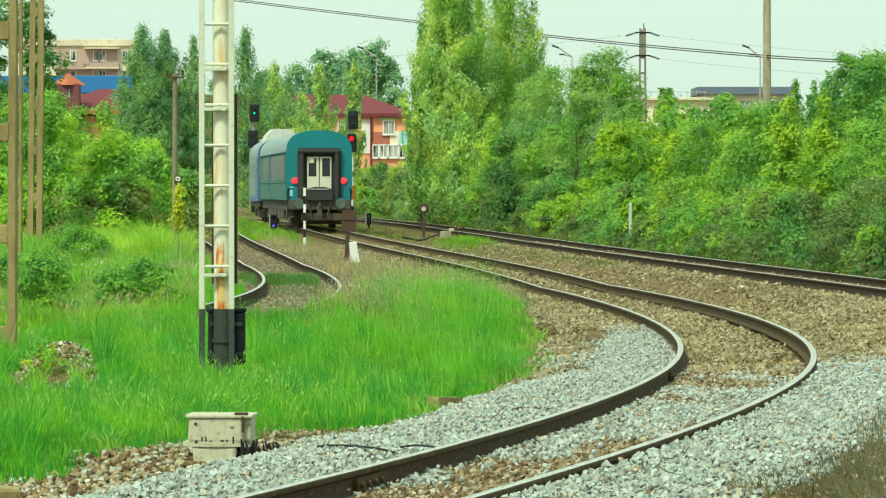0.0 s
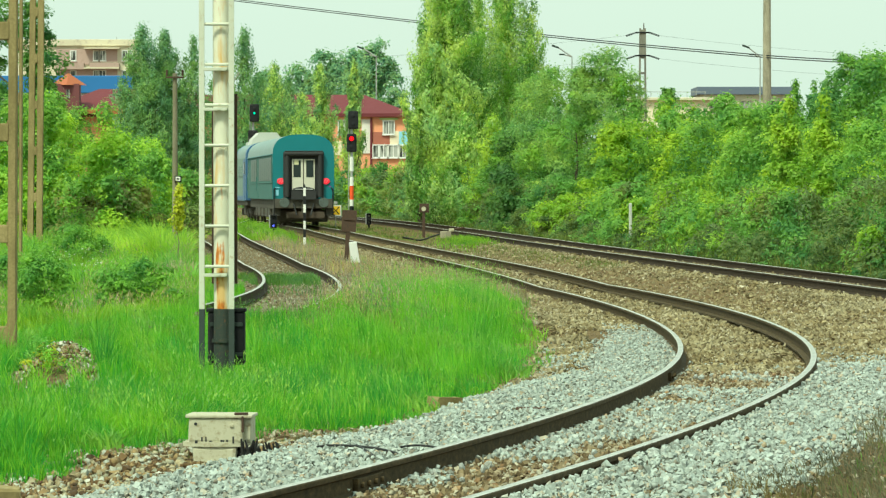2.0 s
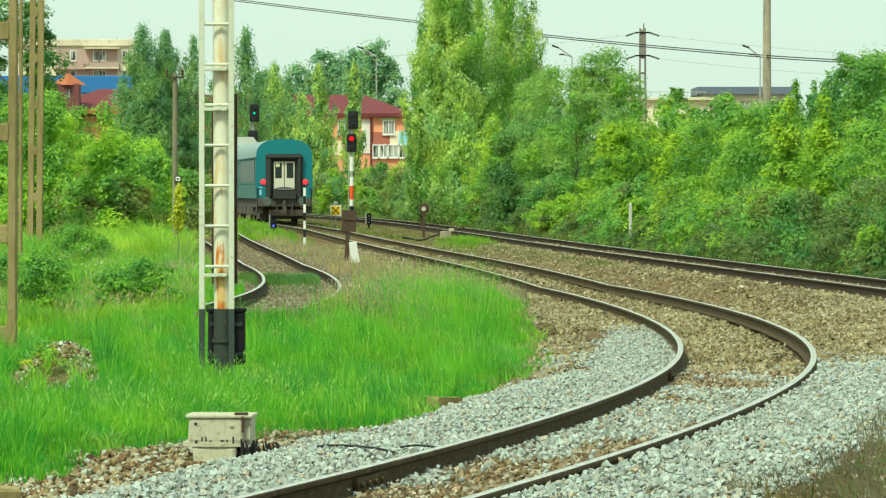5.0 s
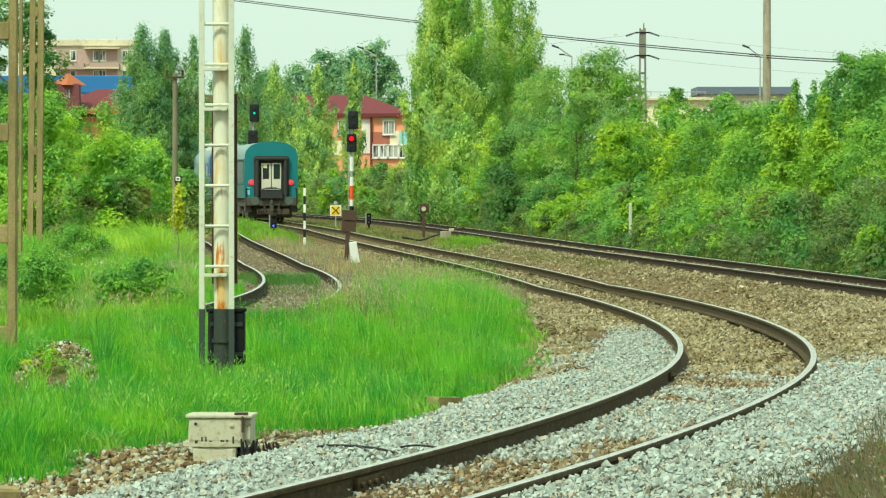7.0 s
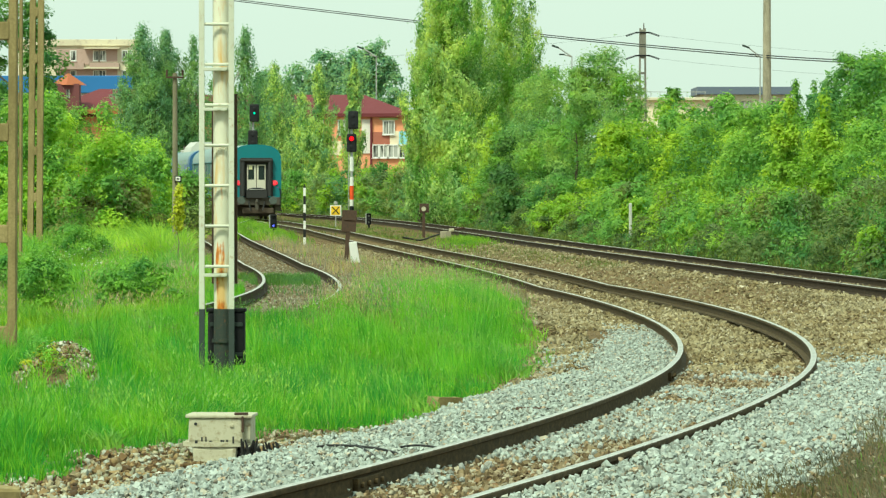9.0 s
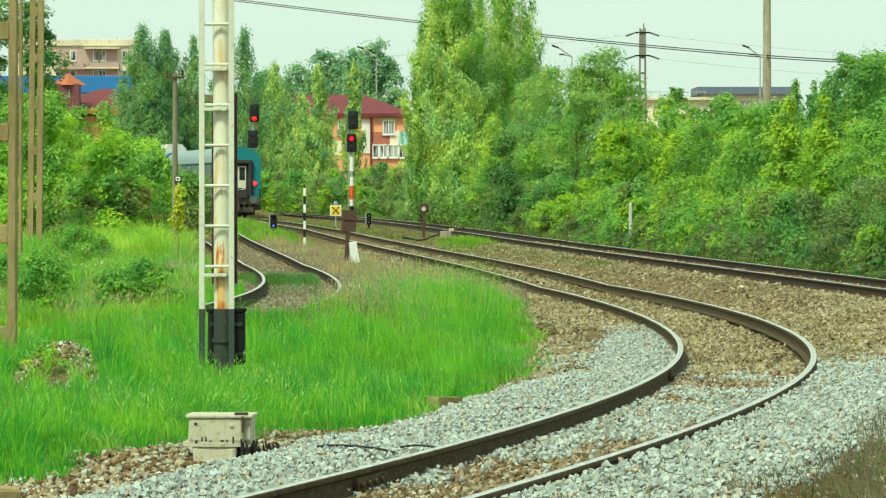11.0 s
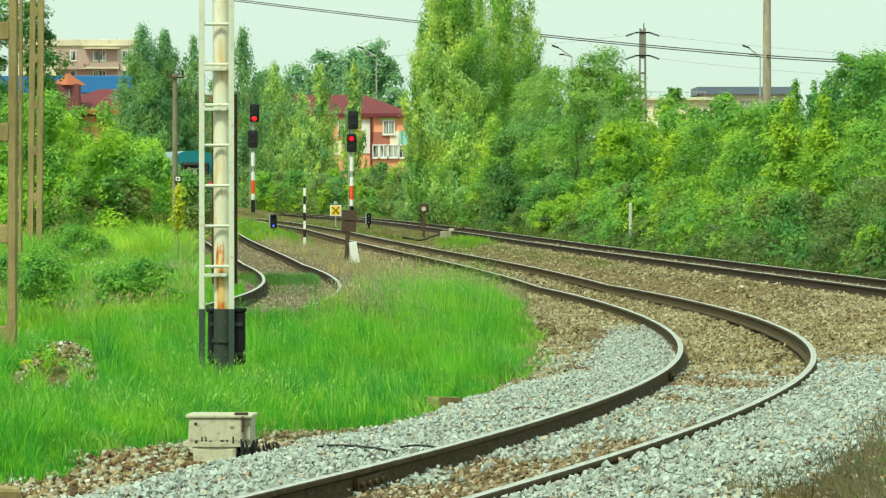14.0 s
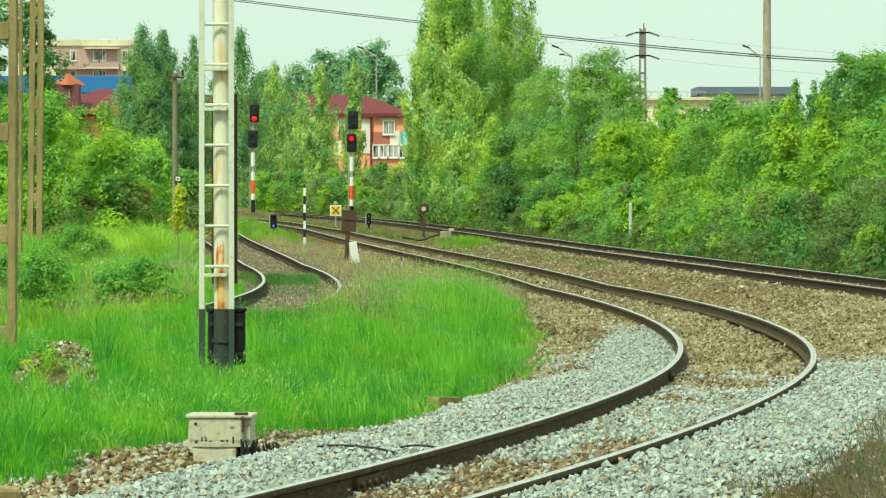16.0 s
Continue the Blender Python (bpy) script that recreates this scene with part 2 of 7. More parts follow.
_g.color((0.035, 0.075, 0.068))
GLASS_REFLECT_TINT = _g.m
_g = Mat("curtained_window_glass", 0.2, 0, 0.4)
_g.color(_g.ramp(_g.noise(1.6, 3, 0.6, (1, 1, 0.2)), [(0.42, (0.05, 0.055, 0.05)), (0.56, (0.42, 0.43, 0.4))]))
CURTAINED = _g.m
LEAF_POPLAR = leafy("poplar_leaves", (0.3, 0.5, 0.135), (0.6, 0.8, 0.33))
# the blue of distant haze is put into this leaf colour
LEAF_HAZY = leafy("haze_tinted_far_leaves", (0.13, 0.3, 0.105), (0.28, 0.49, 0.21))
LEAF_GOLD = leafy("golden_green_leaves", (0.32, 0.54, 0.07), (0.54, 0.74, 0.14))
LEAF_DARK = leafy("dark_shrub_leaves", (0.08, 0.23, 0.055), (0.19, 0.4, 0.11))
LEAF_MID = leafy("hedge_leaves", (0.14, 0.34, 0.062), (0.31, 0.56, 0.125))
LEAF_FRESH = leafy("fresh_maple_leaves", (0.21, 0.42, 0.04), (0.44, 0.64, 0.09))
# dark green: shade painted on the thicket's leaves, own colour of the siding's grass
LEAF_SHADE_GRASS = leafy("shade_dark_leaves_and_grass", (0.07, 0.18, 0.045), (0.14, 0.29, 0.075), 0.4)
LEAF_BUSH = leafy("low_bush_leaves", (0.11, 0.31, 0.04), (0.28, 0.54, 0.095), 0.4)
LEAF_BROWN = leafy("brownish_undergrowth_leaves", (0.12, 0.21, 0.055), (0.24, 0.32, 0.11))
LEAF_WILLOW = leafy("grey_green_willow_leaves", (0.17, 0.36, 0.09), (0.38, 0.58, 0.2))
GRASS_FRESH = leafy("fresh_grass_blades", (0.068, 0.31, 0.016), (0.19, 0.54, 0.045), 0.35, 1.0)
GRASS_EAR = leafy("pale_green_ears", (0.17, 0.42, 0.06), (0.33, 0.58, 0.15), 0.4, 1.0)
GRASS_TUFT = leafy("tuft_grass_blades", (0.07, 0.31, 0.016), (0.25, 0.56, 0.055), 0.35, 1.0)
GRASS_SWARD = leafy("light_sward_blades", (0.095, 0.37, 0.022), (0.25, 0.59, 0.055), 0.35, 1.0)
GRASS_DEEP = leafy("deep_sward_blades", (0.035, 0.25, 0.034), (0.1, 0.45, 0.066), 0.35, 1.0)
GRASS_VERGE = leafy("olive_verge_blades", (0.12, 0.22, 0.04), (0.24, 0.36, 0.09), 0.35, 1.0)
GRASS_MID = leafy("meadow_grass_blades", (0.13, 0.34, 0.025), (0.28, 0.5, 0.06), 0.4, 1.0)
# paler, bluer green: the haze of distance painted into the leaves
LEAF_FAR = leafy("haze_tinted_tree_leaves", (0.18, 0.37, 0.2), (0.35, 0.57, 0.35))
# a brighter LEAF_FRESH: sunlight is put into the leaf colour
LEAF_MAPLE = leafy("sunlit_tone_maple_leaves", (0.24, 0.49, 0.05), (0.46, 0.7, 0.11))
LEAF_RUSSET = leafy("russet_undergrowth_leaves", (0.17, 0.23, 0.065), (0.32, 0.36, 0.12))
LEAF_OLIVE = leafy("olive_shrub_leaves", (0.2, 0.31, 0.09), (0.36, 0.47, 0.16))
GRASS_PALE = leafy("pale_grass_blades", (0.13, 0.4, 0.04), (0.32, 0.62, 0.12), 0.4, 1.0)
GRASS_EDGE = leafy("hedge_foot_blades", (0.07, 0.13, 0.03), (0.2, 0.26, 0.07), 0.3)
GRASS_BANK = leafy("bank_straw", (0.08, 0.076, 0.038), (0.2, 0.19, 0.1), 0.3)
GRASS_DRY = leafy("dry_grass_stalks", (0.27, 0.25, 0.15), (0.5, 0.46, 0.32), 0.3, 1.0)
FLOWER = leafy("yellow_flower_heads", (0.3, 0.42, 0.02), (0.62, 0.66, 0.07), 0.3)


# ---- mesh helpers ----
def part(name, bm, mat, parent=None, label="", smooth=False):
    me = bpy.data.meshes.new(name)
    bm.to_mesh(me)
    bm.free()
    smooth = smooth and all(len(f.vertices) <= 4 for f in me.polygons)
    for f in me.polygons:
        f.use_smooth = smooth
    for m in (mat if isinstance(mat, (list, tuple)) else (mat,)):
        me.materials.append(m)
    ob = new(name, me)
    ob.parent = parent
    return tagged(ob, label)


def empty(name, m=None):
    ob = new(name)
    if m is not None:
        ob.matrix_world = m
    return ob


def box(bm, c, s, bev=0.0, rot=None, mat=0):
    r = bmesh.ops.create_cube(bm, size=1.0)
    vs = r["verts"]
    m = Matrix.Translation(c) @ (rot.to_4x4() if rot else Matrix()) @ Matrix.Diagonal((*s, 1))
    bmesh.ops.transform(bm, matrix=m, verts=vs)
    fs = {f for v in vs for f in v.link_faces}
    for f in fs:
        f.material_index = mat
    if bev > 0:
        es = {e for v in vs for e in v.link_edges}
        bmesh.ops.bevel(bm, geom=list(es), offset=bev, segments=2, affect="EDGES", profile=0.6)
    return bm


def tube(bm, a, b, r0, r1=None, n=12, mat=0):
    a, b = Vector(a), Vector(b)
    r1 = r0 if r1 is None else r1
    q = (b - a).to_track_quat("Z", "Y").to_matrix().to_4x4()
    r = bmesh.ops.create_cone(bm, segments=n, radius1=r0, radius2=r1, depth=(b - a).length, cap_ends=True)
    bmesh.ops.transform(bm, matrix=Matrix.Translation((a + b) / 2) @ q, verts=r["verts"])
    for f in {f for v in r["verts"] for f in v.link_faces}:
        f.material_index = mat
    return bm


def dome(bm, c, r, flat=1.0, n=12, mat=0):
    x = bmesh.ops.create_uvsphere(bm, u_segments=n, v_segments=n // 2 + 1, radius=1.0)
    rr = r if isinstance(r, tuple) else (r, r, r * flat)
    bmesh.ops.transform(bm, matrix=Matrix.Translation(c) @ Matrix.Diagonal((*rr, 1)), verts=x["verts"])
    for f in {f for v in x["verts"] for f in v.link_faces}:
        f.material_index = mat
    return bm


def prism(bm, outline, y0, y1, mat=0):
    """A closed outline in x and z, drawn out from y0 to y1."""
    lo = [bm.verts.new((x, y0, z)) for x, z in outline]
    hi = [bm.verts.new((x, y1, z)) for x, z in outline]
    n = len(outline)
    fs = [bm.faces.new((lo[i], lo[(i + 1) % n], hi[(i + 1) % n], hi[i])) for i in range(n)]
    fs += [bm.faces.new(lo[::-1]), bm.faces.new(hi)]
    for f in fs:
        f.material_index = mat
    bmesh.ops.recalc_face_normals(bm, faces=fs)
    return bm


def B():
    return bmesh.new()


def raw(name, verts, faces_n, mats, parent=None, label="", mat_index=None, smooth=False):
    """A mesh from arrays: verts (n, 3); faces_n: the corner count of each face, whose corners follow one another."""
    corners, counts = faces_n
    me = bpy.data.meshes.new(name)
    me.vertices.add(len(verts))
    me.vertices.foreach_set("co", np.asarray(verts, np.float32).ravel())
    me.loops.add(len(corners))
    me.loops.foreach_set("vertex_index", np.asarray(corners, np.int32))
    me.polygons.add(len(counts))
    counts = np.asarray(counts, np.int32)
    me.polygons.foreach_set("loop_start", np.r_[0, np.cumsum(counts)[:-1]].astype(np.int32))
    me.polygons.foreach_set("loop_total", counts)
    if mat_index is not None:
        me.polygons.foreach_set("material_index", np.asarray(mat_index, np.int32))
    me.polygons.foreach_set("use_smooth", np.full(len(counts), smooth))
    for m in (mats if isinstance(mats, (list, tuple)) else (mats,)):
        me.materials.append(m)
    me.update(calc_edges=True)
    ob = new(name, me)
    ob.parent = parent
    return tagged(ob, label)


# ---- the three tracks, as lines of changing bend: start, heading to the left, bend per metre, height, cant ----
class Line:
    def __init__(self, x, y, head, knots, bend, heights, cants, step=0.5):
        self.s = np.arange(0, knots[-1] + 1e-6, step)
        k = np.interp(self.s, knots, bend)
        self.th = head + np.r_[0, np.cumsum((k[1:] + k[:-1]) / 2 * step)]
        dx, dy = -np.sin(self.th), np.cos(self.th)
        self.x = x + np.r_[0, np.cumsum((dx[1:] + dx[:-1]) / 2 * step)]
        self.y = y + np.r_[0, np.cumsum((dy[1:] + dy[:-1]) / 2 * step)]
        self.z = np.interp(self.s, np.linspace(0, knots[-1], len(heights)), heights)
        self.e = np.interp(self.s, np.linspace(0, knots[-1], len(cants)), cants)

    def at(self, s, off=0.0, up=0.0):
        x, y, th, z, e = (np.interp(s, self.s, v) for v in (self.x, self.y, self.th, self.z, self.e))
        return Vector((x + off * math.cos(th), y + off * math.sin(th), z + up + e * off / 1.505))

    def heading(self, s):
        return float(np.interp(s, self.s, self.th))

    def centre(self, y):
        return np.interp(y, self.y, self.x)

    def height(self, y):
        return np.interp(y, self.y, self.z)

    def offset(self, x, y):
        """Signed distance to the right of the line."""
        return (x - np.interp(y, self.y, self.x)) * np.cos(np.interp(y, self.y, self.th))


MAIN = Line(-2.9017, 13.8755, -0.26835, [0, 15, 30, 45, 65, 90, 120, 160, 200, 240, 280, 330, 400],
            [0.00302, 0.00551, 0.00769, 0.0039, 0.00157, 0.00196, -0.00022, -0.0006, 0.0008, 0.0022, 0.0037, 0.00516, 0.004],
            [0.256, -0.046, -0.347, -0.19, 0.004, -0.05, -0.13, -0.187, -0.238, -0.25, -0.25], [0.0798, 0.0475, -0.042, 0.009, 0.028, 0.03])
SECOND = Line(11.9, 36.0, 0.0794, [0, 28, 68, 108, 168, 248, 330], [0.0, 0.00022, -0.0002, -0.00026, 0.00075, 0.00232, 0.00387],
              [0.02, 0.0, -0.03, -0.06], [-0.007, -0.022, 0.022])
SIDING = Line(-7.0, 36.3, -0.245, [0, 15, 30, 45, 65, 95, 125, 170], [0.007, 0.0073, 0.0054, 0.0034, 0.0014, -0.0002, -0.0016, -0.001],
              [0.12, 0.06, -0.07, -0.175, -0.04, 0.1, 0.11, 0.11], [-0.07, -0.02, 0.05, 0.09])


def soft(x):
    x = np.clip(x, 0, 1)
    return x * x * (3 - 2 * x)


def ground_z(x, y):
    """Height of the ground: the verge, raised to the sleepers' level along each track."""
    x, y = np.asarray(x, float), np.asarray(y, float)
    z = -0.32 + 0.2 * soft((42 - y) / 12) + 0.05 * np.sin(x * 0.7 + y * 0.23) * np.sin(y * 0.31 - x * 0.2) + 0.03 * np.sin(x * 2.1 + 1.3) * np.sin(y * 1.7)
    for line in (MAIN, SECOND, SIDING):
        o = np.abs(line.offset(x, y))
        top = line.height(y) - 0.19
        inside = soft((3.0 - o) / 1.3) * soft((y - max(line.y[0], 62 if line is SIDING else 0) + 6) / 6) * soft((line.y[-1] + 8 - y) / 8)
        z = z * (1 - inside) + top * inside
    # the loose bank beside the foremost mast, and the verge to the left that rises a little
    z = z + 0.36 * np.exp(-((x + 4.15) / 0.5) ** 2 - ((y - 46.3) / 1.8) ** 2)
    z = z + 0.42 * np.exp(-((x + 0.1) / 1.7) ** 2 - ((y - 66) / 6.0) ** 2) + 0.16 * np.exp(-((x - 0.8) / 0.7) ** 2 - ((y - 74) / 6.0) ** 2)
    # fresh ballast tipped against the right-hand rail of the near stretch
    o = MAIN.offset(x, y)
    z = z + soft((48 - y) / 4) * (0.04 * soft((o + 0.5) / 1.1) + 0.115 * soft((o - 0.62) / 0.2)) * soft((2.7 - o) / 0.9)
    z = z + 0.3 * np.exp(-((x + 6.1) / 0.8) ** 2 - ((y - 97) / 4.0) ** 2)
    z = z + 0.5 * soft((-8 - x) / 8) * soft((y - 50) / 60)
    return z


def make_ground():
    def spread(parts):
        return np.unique(np.concatenate([np.linspace(a, b, n) for a, b, n in parts]).round(4))
    xs = spread([(-3000, -200, 8), (-200, -40, 12), (-40, -14, 20), (-14, 14, 85), (-3, 5, 49), (14, 40, 20), (40, 200, 12), (200, 3000, 8)])
    ys = spread([(-3000, -100, 6), (-100, 10, 20), (10, 80, 120), (80, 200, 70), (200, 420, 50), (420, 900, 16), (900, 4500, 8)])
    X, Y = np.meshgrid(xs, ys)
    Z = ground_z(X, Y)
    nx, ny = len(xs), len(ys)
    i = (np.arange(ny - 1)[:, None] * nx + np.arange(nx - 1)[None]).ravel()
    f = np.c_[i, i + 1, i + nx + 1, i + nx]
    ob = raw("ground", np.c_[X.ravel(), Y.ravel(), Z.ravel()], (f.ravel(), np.full(len(f), 4)), SOIL, smooth=True)
    tagged(ob, "brown gravelly trackside soil under ballast and grass", "ground", kind="structure")


make_ground()

# rail section, half of it: across, up from the rail's top
RAIL_FULL = [(-0.075, -0.172), (0.075, -0.172), (0.075, -0.160), (0.012, -0.140), (0.010, -0.052), (0.036, -0.038), (0.036, -0.014), (0.031, -0.005), (0.021, -0.001),
             (-0.021, -0.001), (-0.031, -0.005), (-0.036, -0.014), (-0.036, -0.038), (-0.010, -0.052), (-0.012, -0.140), (-0.075, -0.160)]


def rail(line, off, s0, s1, parent, step, side):
    n, prof = int((s1 - s0) / step) + 1, len(RAIL_FULL)
    v, corners, counts, mi = [], [], [], []
    for i in range(n):
        s = s0 + (s1 - s0) * i / (n - 1)
        c, th = line.at(s, off), line.heading(s)
        for a, u in RAIL_FULL:
            v.append((c.x + a * math.cos(th), c.y + a * math.sin(th), c.z + u))
    for i in range(n - 1):
        for j in range(prof):
            k = (j + 1) % prof
            corners += [i * prof + j, i * prof + k, (i + 1) * prof + k, (i + 1) * prof + j]
            counts.append(4)
            mi.append({7: 2, 8: 1, 9: 2}.get(j, 0))
    for i in (0, n - 1):
        corners += [i * prof + j for j in range(prof)]
        counts.append(prof)
        mi.append(0)
    ob = raw("rail", v, (corners, counts), [side, RAIL_TOP, RAIL_EDGE], parent, "rust-brown steel rail with a worn bright head", mi)
    return ob


def sleeper_mesh():
    bm = B()
    box(bm, (0, 0, -0.075), (2.5, 0.25, 0.15), 0.012)
    me = bpy.data.meshes.new("sleeper")
    bm.to_mesh(me)
    bm.free()
    me.materials.append(WOOD)
    return me


SLEEPER = sleeper_mesh()


def make_track(name, label, line, s0, s1, sleepers, step=1.0, side=RAIL_SIDE):
    tr = tagged(empty(name), label, "railway track", kind="structure")
    for off in (-0.7525, 0.7525):
        rail(line, off, s0, s1, tr, step, side)
    s = sleepers[0]
    while s < sleepers[1]:
        c, th, roll = line.at(s, 0, -0.222), line.heading(s), math.atan2(float(np.interp(s, line.s, line.e)), 1.505)
        ob = new("sleeper", SLEEPER)
        ob.parent = tr
        ob.matrix_basis = Matrix.Translation(c) @ Euler((random.uniform(-0.01, 0.01), -roll, th + random.uniform(-0.02, 0.02))).to_matrix().to_4x4()
        s += 0.62 + random.uniform(-0.03, 0.03)
    return tr


TRACK = make_track("railway_track_main", "curving single railway track with rusty sides and bright heads", MAIN, 2, 398, (6, 130), 0.5)
def fishplate(line, s, off, side, parent):
    c, th = line.at(s, off + side * 0.028), line.heading(s)
    m = Matrix.Translation((c.x, c.y, c.z - 0.1)) @ Matrix.Rotation(th, 4, "Z")
    fp = part("fishplate", box(B(), (0, 0, 0), (0.035, 0.7, 0.085), 0.008), RAIL_SIDE, parent, "bolted rail joint plate")
    fp.matrix_basis = m
    for k in range(4):
        part("bolt", tube(B(), (0, -0.27 + 0.18 * k, 0), (side * 0.04, -0.27 + 0.18 * k, 0), 0.018, n=6), RAIL_SIDE, fp)


fishplate(MAIN, 13.0, -0.7525, 1, TRACK)
fishplate(MAIN, 31.0, -0.7525, 1, TRACK)
fishplate(MAIN, 31.5, 0.7525, -1, TRACK)
make_track("railway_track_second", "second railway track running along the hedge", SECOND, 1, 328, (25, 120), side=RAIL_SOOTY)
make_track("railway_track_siding", "overgrown rusty siding track bending through weeds", SIDING, 28.5, 168, (30, 110), 0.5, RAIL_SOOTY)


# ---- foliage ----
def quads_of(pos, normal, size, aspect, rng, along=None, jitter=0.3):
    """Leaves: a pointed blade at each position, about across its normal; each is an island."""
    n = len(pos)
    nm = normal + rng.normal(0, jitter, (n, 3))
    nm /= np.linalg.norm(nm, axis=1)[:, None] + 1e-9
    ref = rng.normal(0, 1, (n, 3)) if along is None else along + rng.normal(0, 0.35, (n, 3))
    u = ref - (ref * nm).sum(1)[:, None] * nm
    u /= np.linalg.norm(u, axis=1)[:, None] + 1e-9
    v = np.cross(nm, u)
    sz = (size * rng.uniform(0.6, 1.35, n))[:, None]
    a, b = u * sz * 0.72, v * sz * 0.62 * aspect
    verts = np.stack([pos + a, pos - a * 0.8 + b, pos - a * 0.8 - b], 1).reshape(-1, 3)
    return verts


def clumps(rng, count, envelope):
    """Clump centres and radii inside an envelope: envelope(h) gives the half width at relative height h."""
    out = []
    while len(out) < count:
        h = rng.uniform(0, 1)
        w = envelope(h)
        a, r = rng.uniform(0, 2 * np.pi), np.sqrt(rng.uniform(0, 1))
        if rng.uniform(0, 1) < 0.25 + w:
            out.append((r * w * np.cos(a), r * w * np.sin(a), h))
    return np.array(out)


def crown_leaves(rng, height, width, base, count, n_clump, clump_r, leaf, env, up=0.35, stretch=1.0, aspect=0.7):
    c = clumps(rng, n_clump, env) * np.array([width / 2, width / 2, height - base]) + np.array([0, 0, base])
    rr = clump_r * rng.uniform(0.55, 1.35, n_clump)
    pick = rng.integers(0, n_clump, count)
    d = rng.normal(0, 1, (count, 3))
    d /= np.linalg.norm(d, axis=1)[:, None]
    d[:, 2] = np.where(rng.uniform(0, 1, count) < 0.6, np.abs(d[:, 2]), d[:, 2])
    rad = rr[pick] * np.where(rng.uniform(0, 1, count) < 0.8, rng.uniform(0.72, 1.05, count), rng.uniform(0.95, 1.5, count))
    wob = 1 + 0.25 * np.sin(d[:, 0] * 7 + pick) * np.sin(d[:, 1] * 6 + pick * 2)
    pos = c[pick] + d * (rad * wob)[:, None] * np.array([1, 1, stretch])
    nm = d * 0.8 + np.array([0, 0, up])
    return quads_of(pos, nm, np.full(count, leaf), aspect, rng), c, rr


def poplar_leaves(rng, height, width, base, count, leaf):
    """Leaves along branches that leave the stem and turn steeply upward, like plumes. Gives the corners and each leaf's branch."""
    n = int(60 + 34 * width)
    h0 = base + (height - base) * rng.uniform(0, 0.93, n) ** 0.95 - 0.04 * height
    rise = np.minimum(height * rng.uniform(0.1, 0.24, n), height * 1.0 - h0)
    rel = np.clip((h0 + rise * 0.8 - base) / (height - base), 0, 1)
    out = width / 2 * np.minimum(1.0, 0.62 + 1.3 * rel) * np.clip(1.02 - rel ** 2.4, 0.05, 1) * rng.uniform(0.3, 1.22, n)
    az = rng.uniform(0, 2 * np.pi, n)
    thick = rng.uniform(0.5, 1.3, n)
    share = (0.3 + out) * thick * (0.5 + rise)
    k = rng.choice(n, count, p=share / share.sum())
    t = rng.uniform(0, 1, count) ** 0.7
    r = out[k] * np.sin(t * 1.57)
    a = az[k] + 0.25 * np.sin(t * 5 + k)
    spread = (0.035 * width + 0.07) * (1.2 - 0.7 * t) * thick[k]
    d = rng.normal(0, 1, (count, 3))
    pos = np.c_[np.cos(a) * r, np.sin(a) * r, h0[k] + rise[k] * t ** 1.2] + d * spread[:, None] * np.array([1, 1, 1.4])
    nm = np.c_[np.cos(a), np.sin(a), np.full(count, 0.3)] * 0.6 + d * 0.5
    return quads_of(pos, nm, np.full(count, leaf * 1.1), 0.62, rng, np.c_[np.cos(a) * 0.45, np.sin(a) * 0.45, np.full(count, 1.0)]), k


def trunk_mesh(rng, name, parent, height, r0, limbs, spread, mat=None):
    """A stem of tapering rings, and limbs that leave it."""
    bm, steps, rings, mids = B(), 6, [], []
    for i in range(steps + 1):
        t = i / steps
        c = Vector((rng.normal(0, 0.015) * height * t, rng.normal(0, 0.015) * height * t, -0.3 + (height + 0.3) * t))
        r = r0 * (1.25 - 1.1 * t) if i else r0 * 1.5
        rings.append([bm.verts.new(c + Vector((math.cos(a * math.pi / 4) * r, math.sin(a * math.pi / 4) * r, 0))) for a in range(8)])
        mids.append((c, r))
    for a, b in zip(rings, rings[1:]):
        for k in range(8):
            bm.faces.new((a[k], a[(k + 1) % 8], b[(k + 1) % 8], b[k]))
    bm.faces.new(rings[-1])
    tr = part(name, bm, mat or BARK, parent, smooth=True)
    for k in range(limbs):
        c, r = mids[2 + k % 4]
        a = rng.uniform(0, 2 * np.pi)
        e = c + Vector((math.cos(a) * spread, math.sin(a) * spread, height * rng.uniform(0.1, 0.22))) * rng.uniform(0.6, 1.0)
        part("limb", tube(B(), c, e, r * 0.6, r * 0.12, 6), mat or BARK, tr)
    return tr


ENV = {
    "round": lambda h: math.sqrt(max(0.02, 1 - (2 * h - 0.9) ** 2)) if h < 0.95 else 0.25,
    "bush": lambda h: max(0.1, 1.0 - 0.75 * h ** 1.6),
    "poplar": lambda h: max(0.08, min(1.0, 0.55 + 1.6 * h) * (1 - h ** 2.6)),
    "broad": lambda h: max(0.12, min(1.0, 0.65 + 1.4 * h) * (1 - 0.75 * h ** 3)),
}


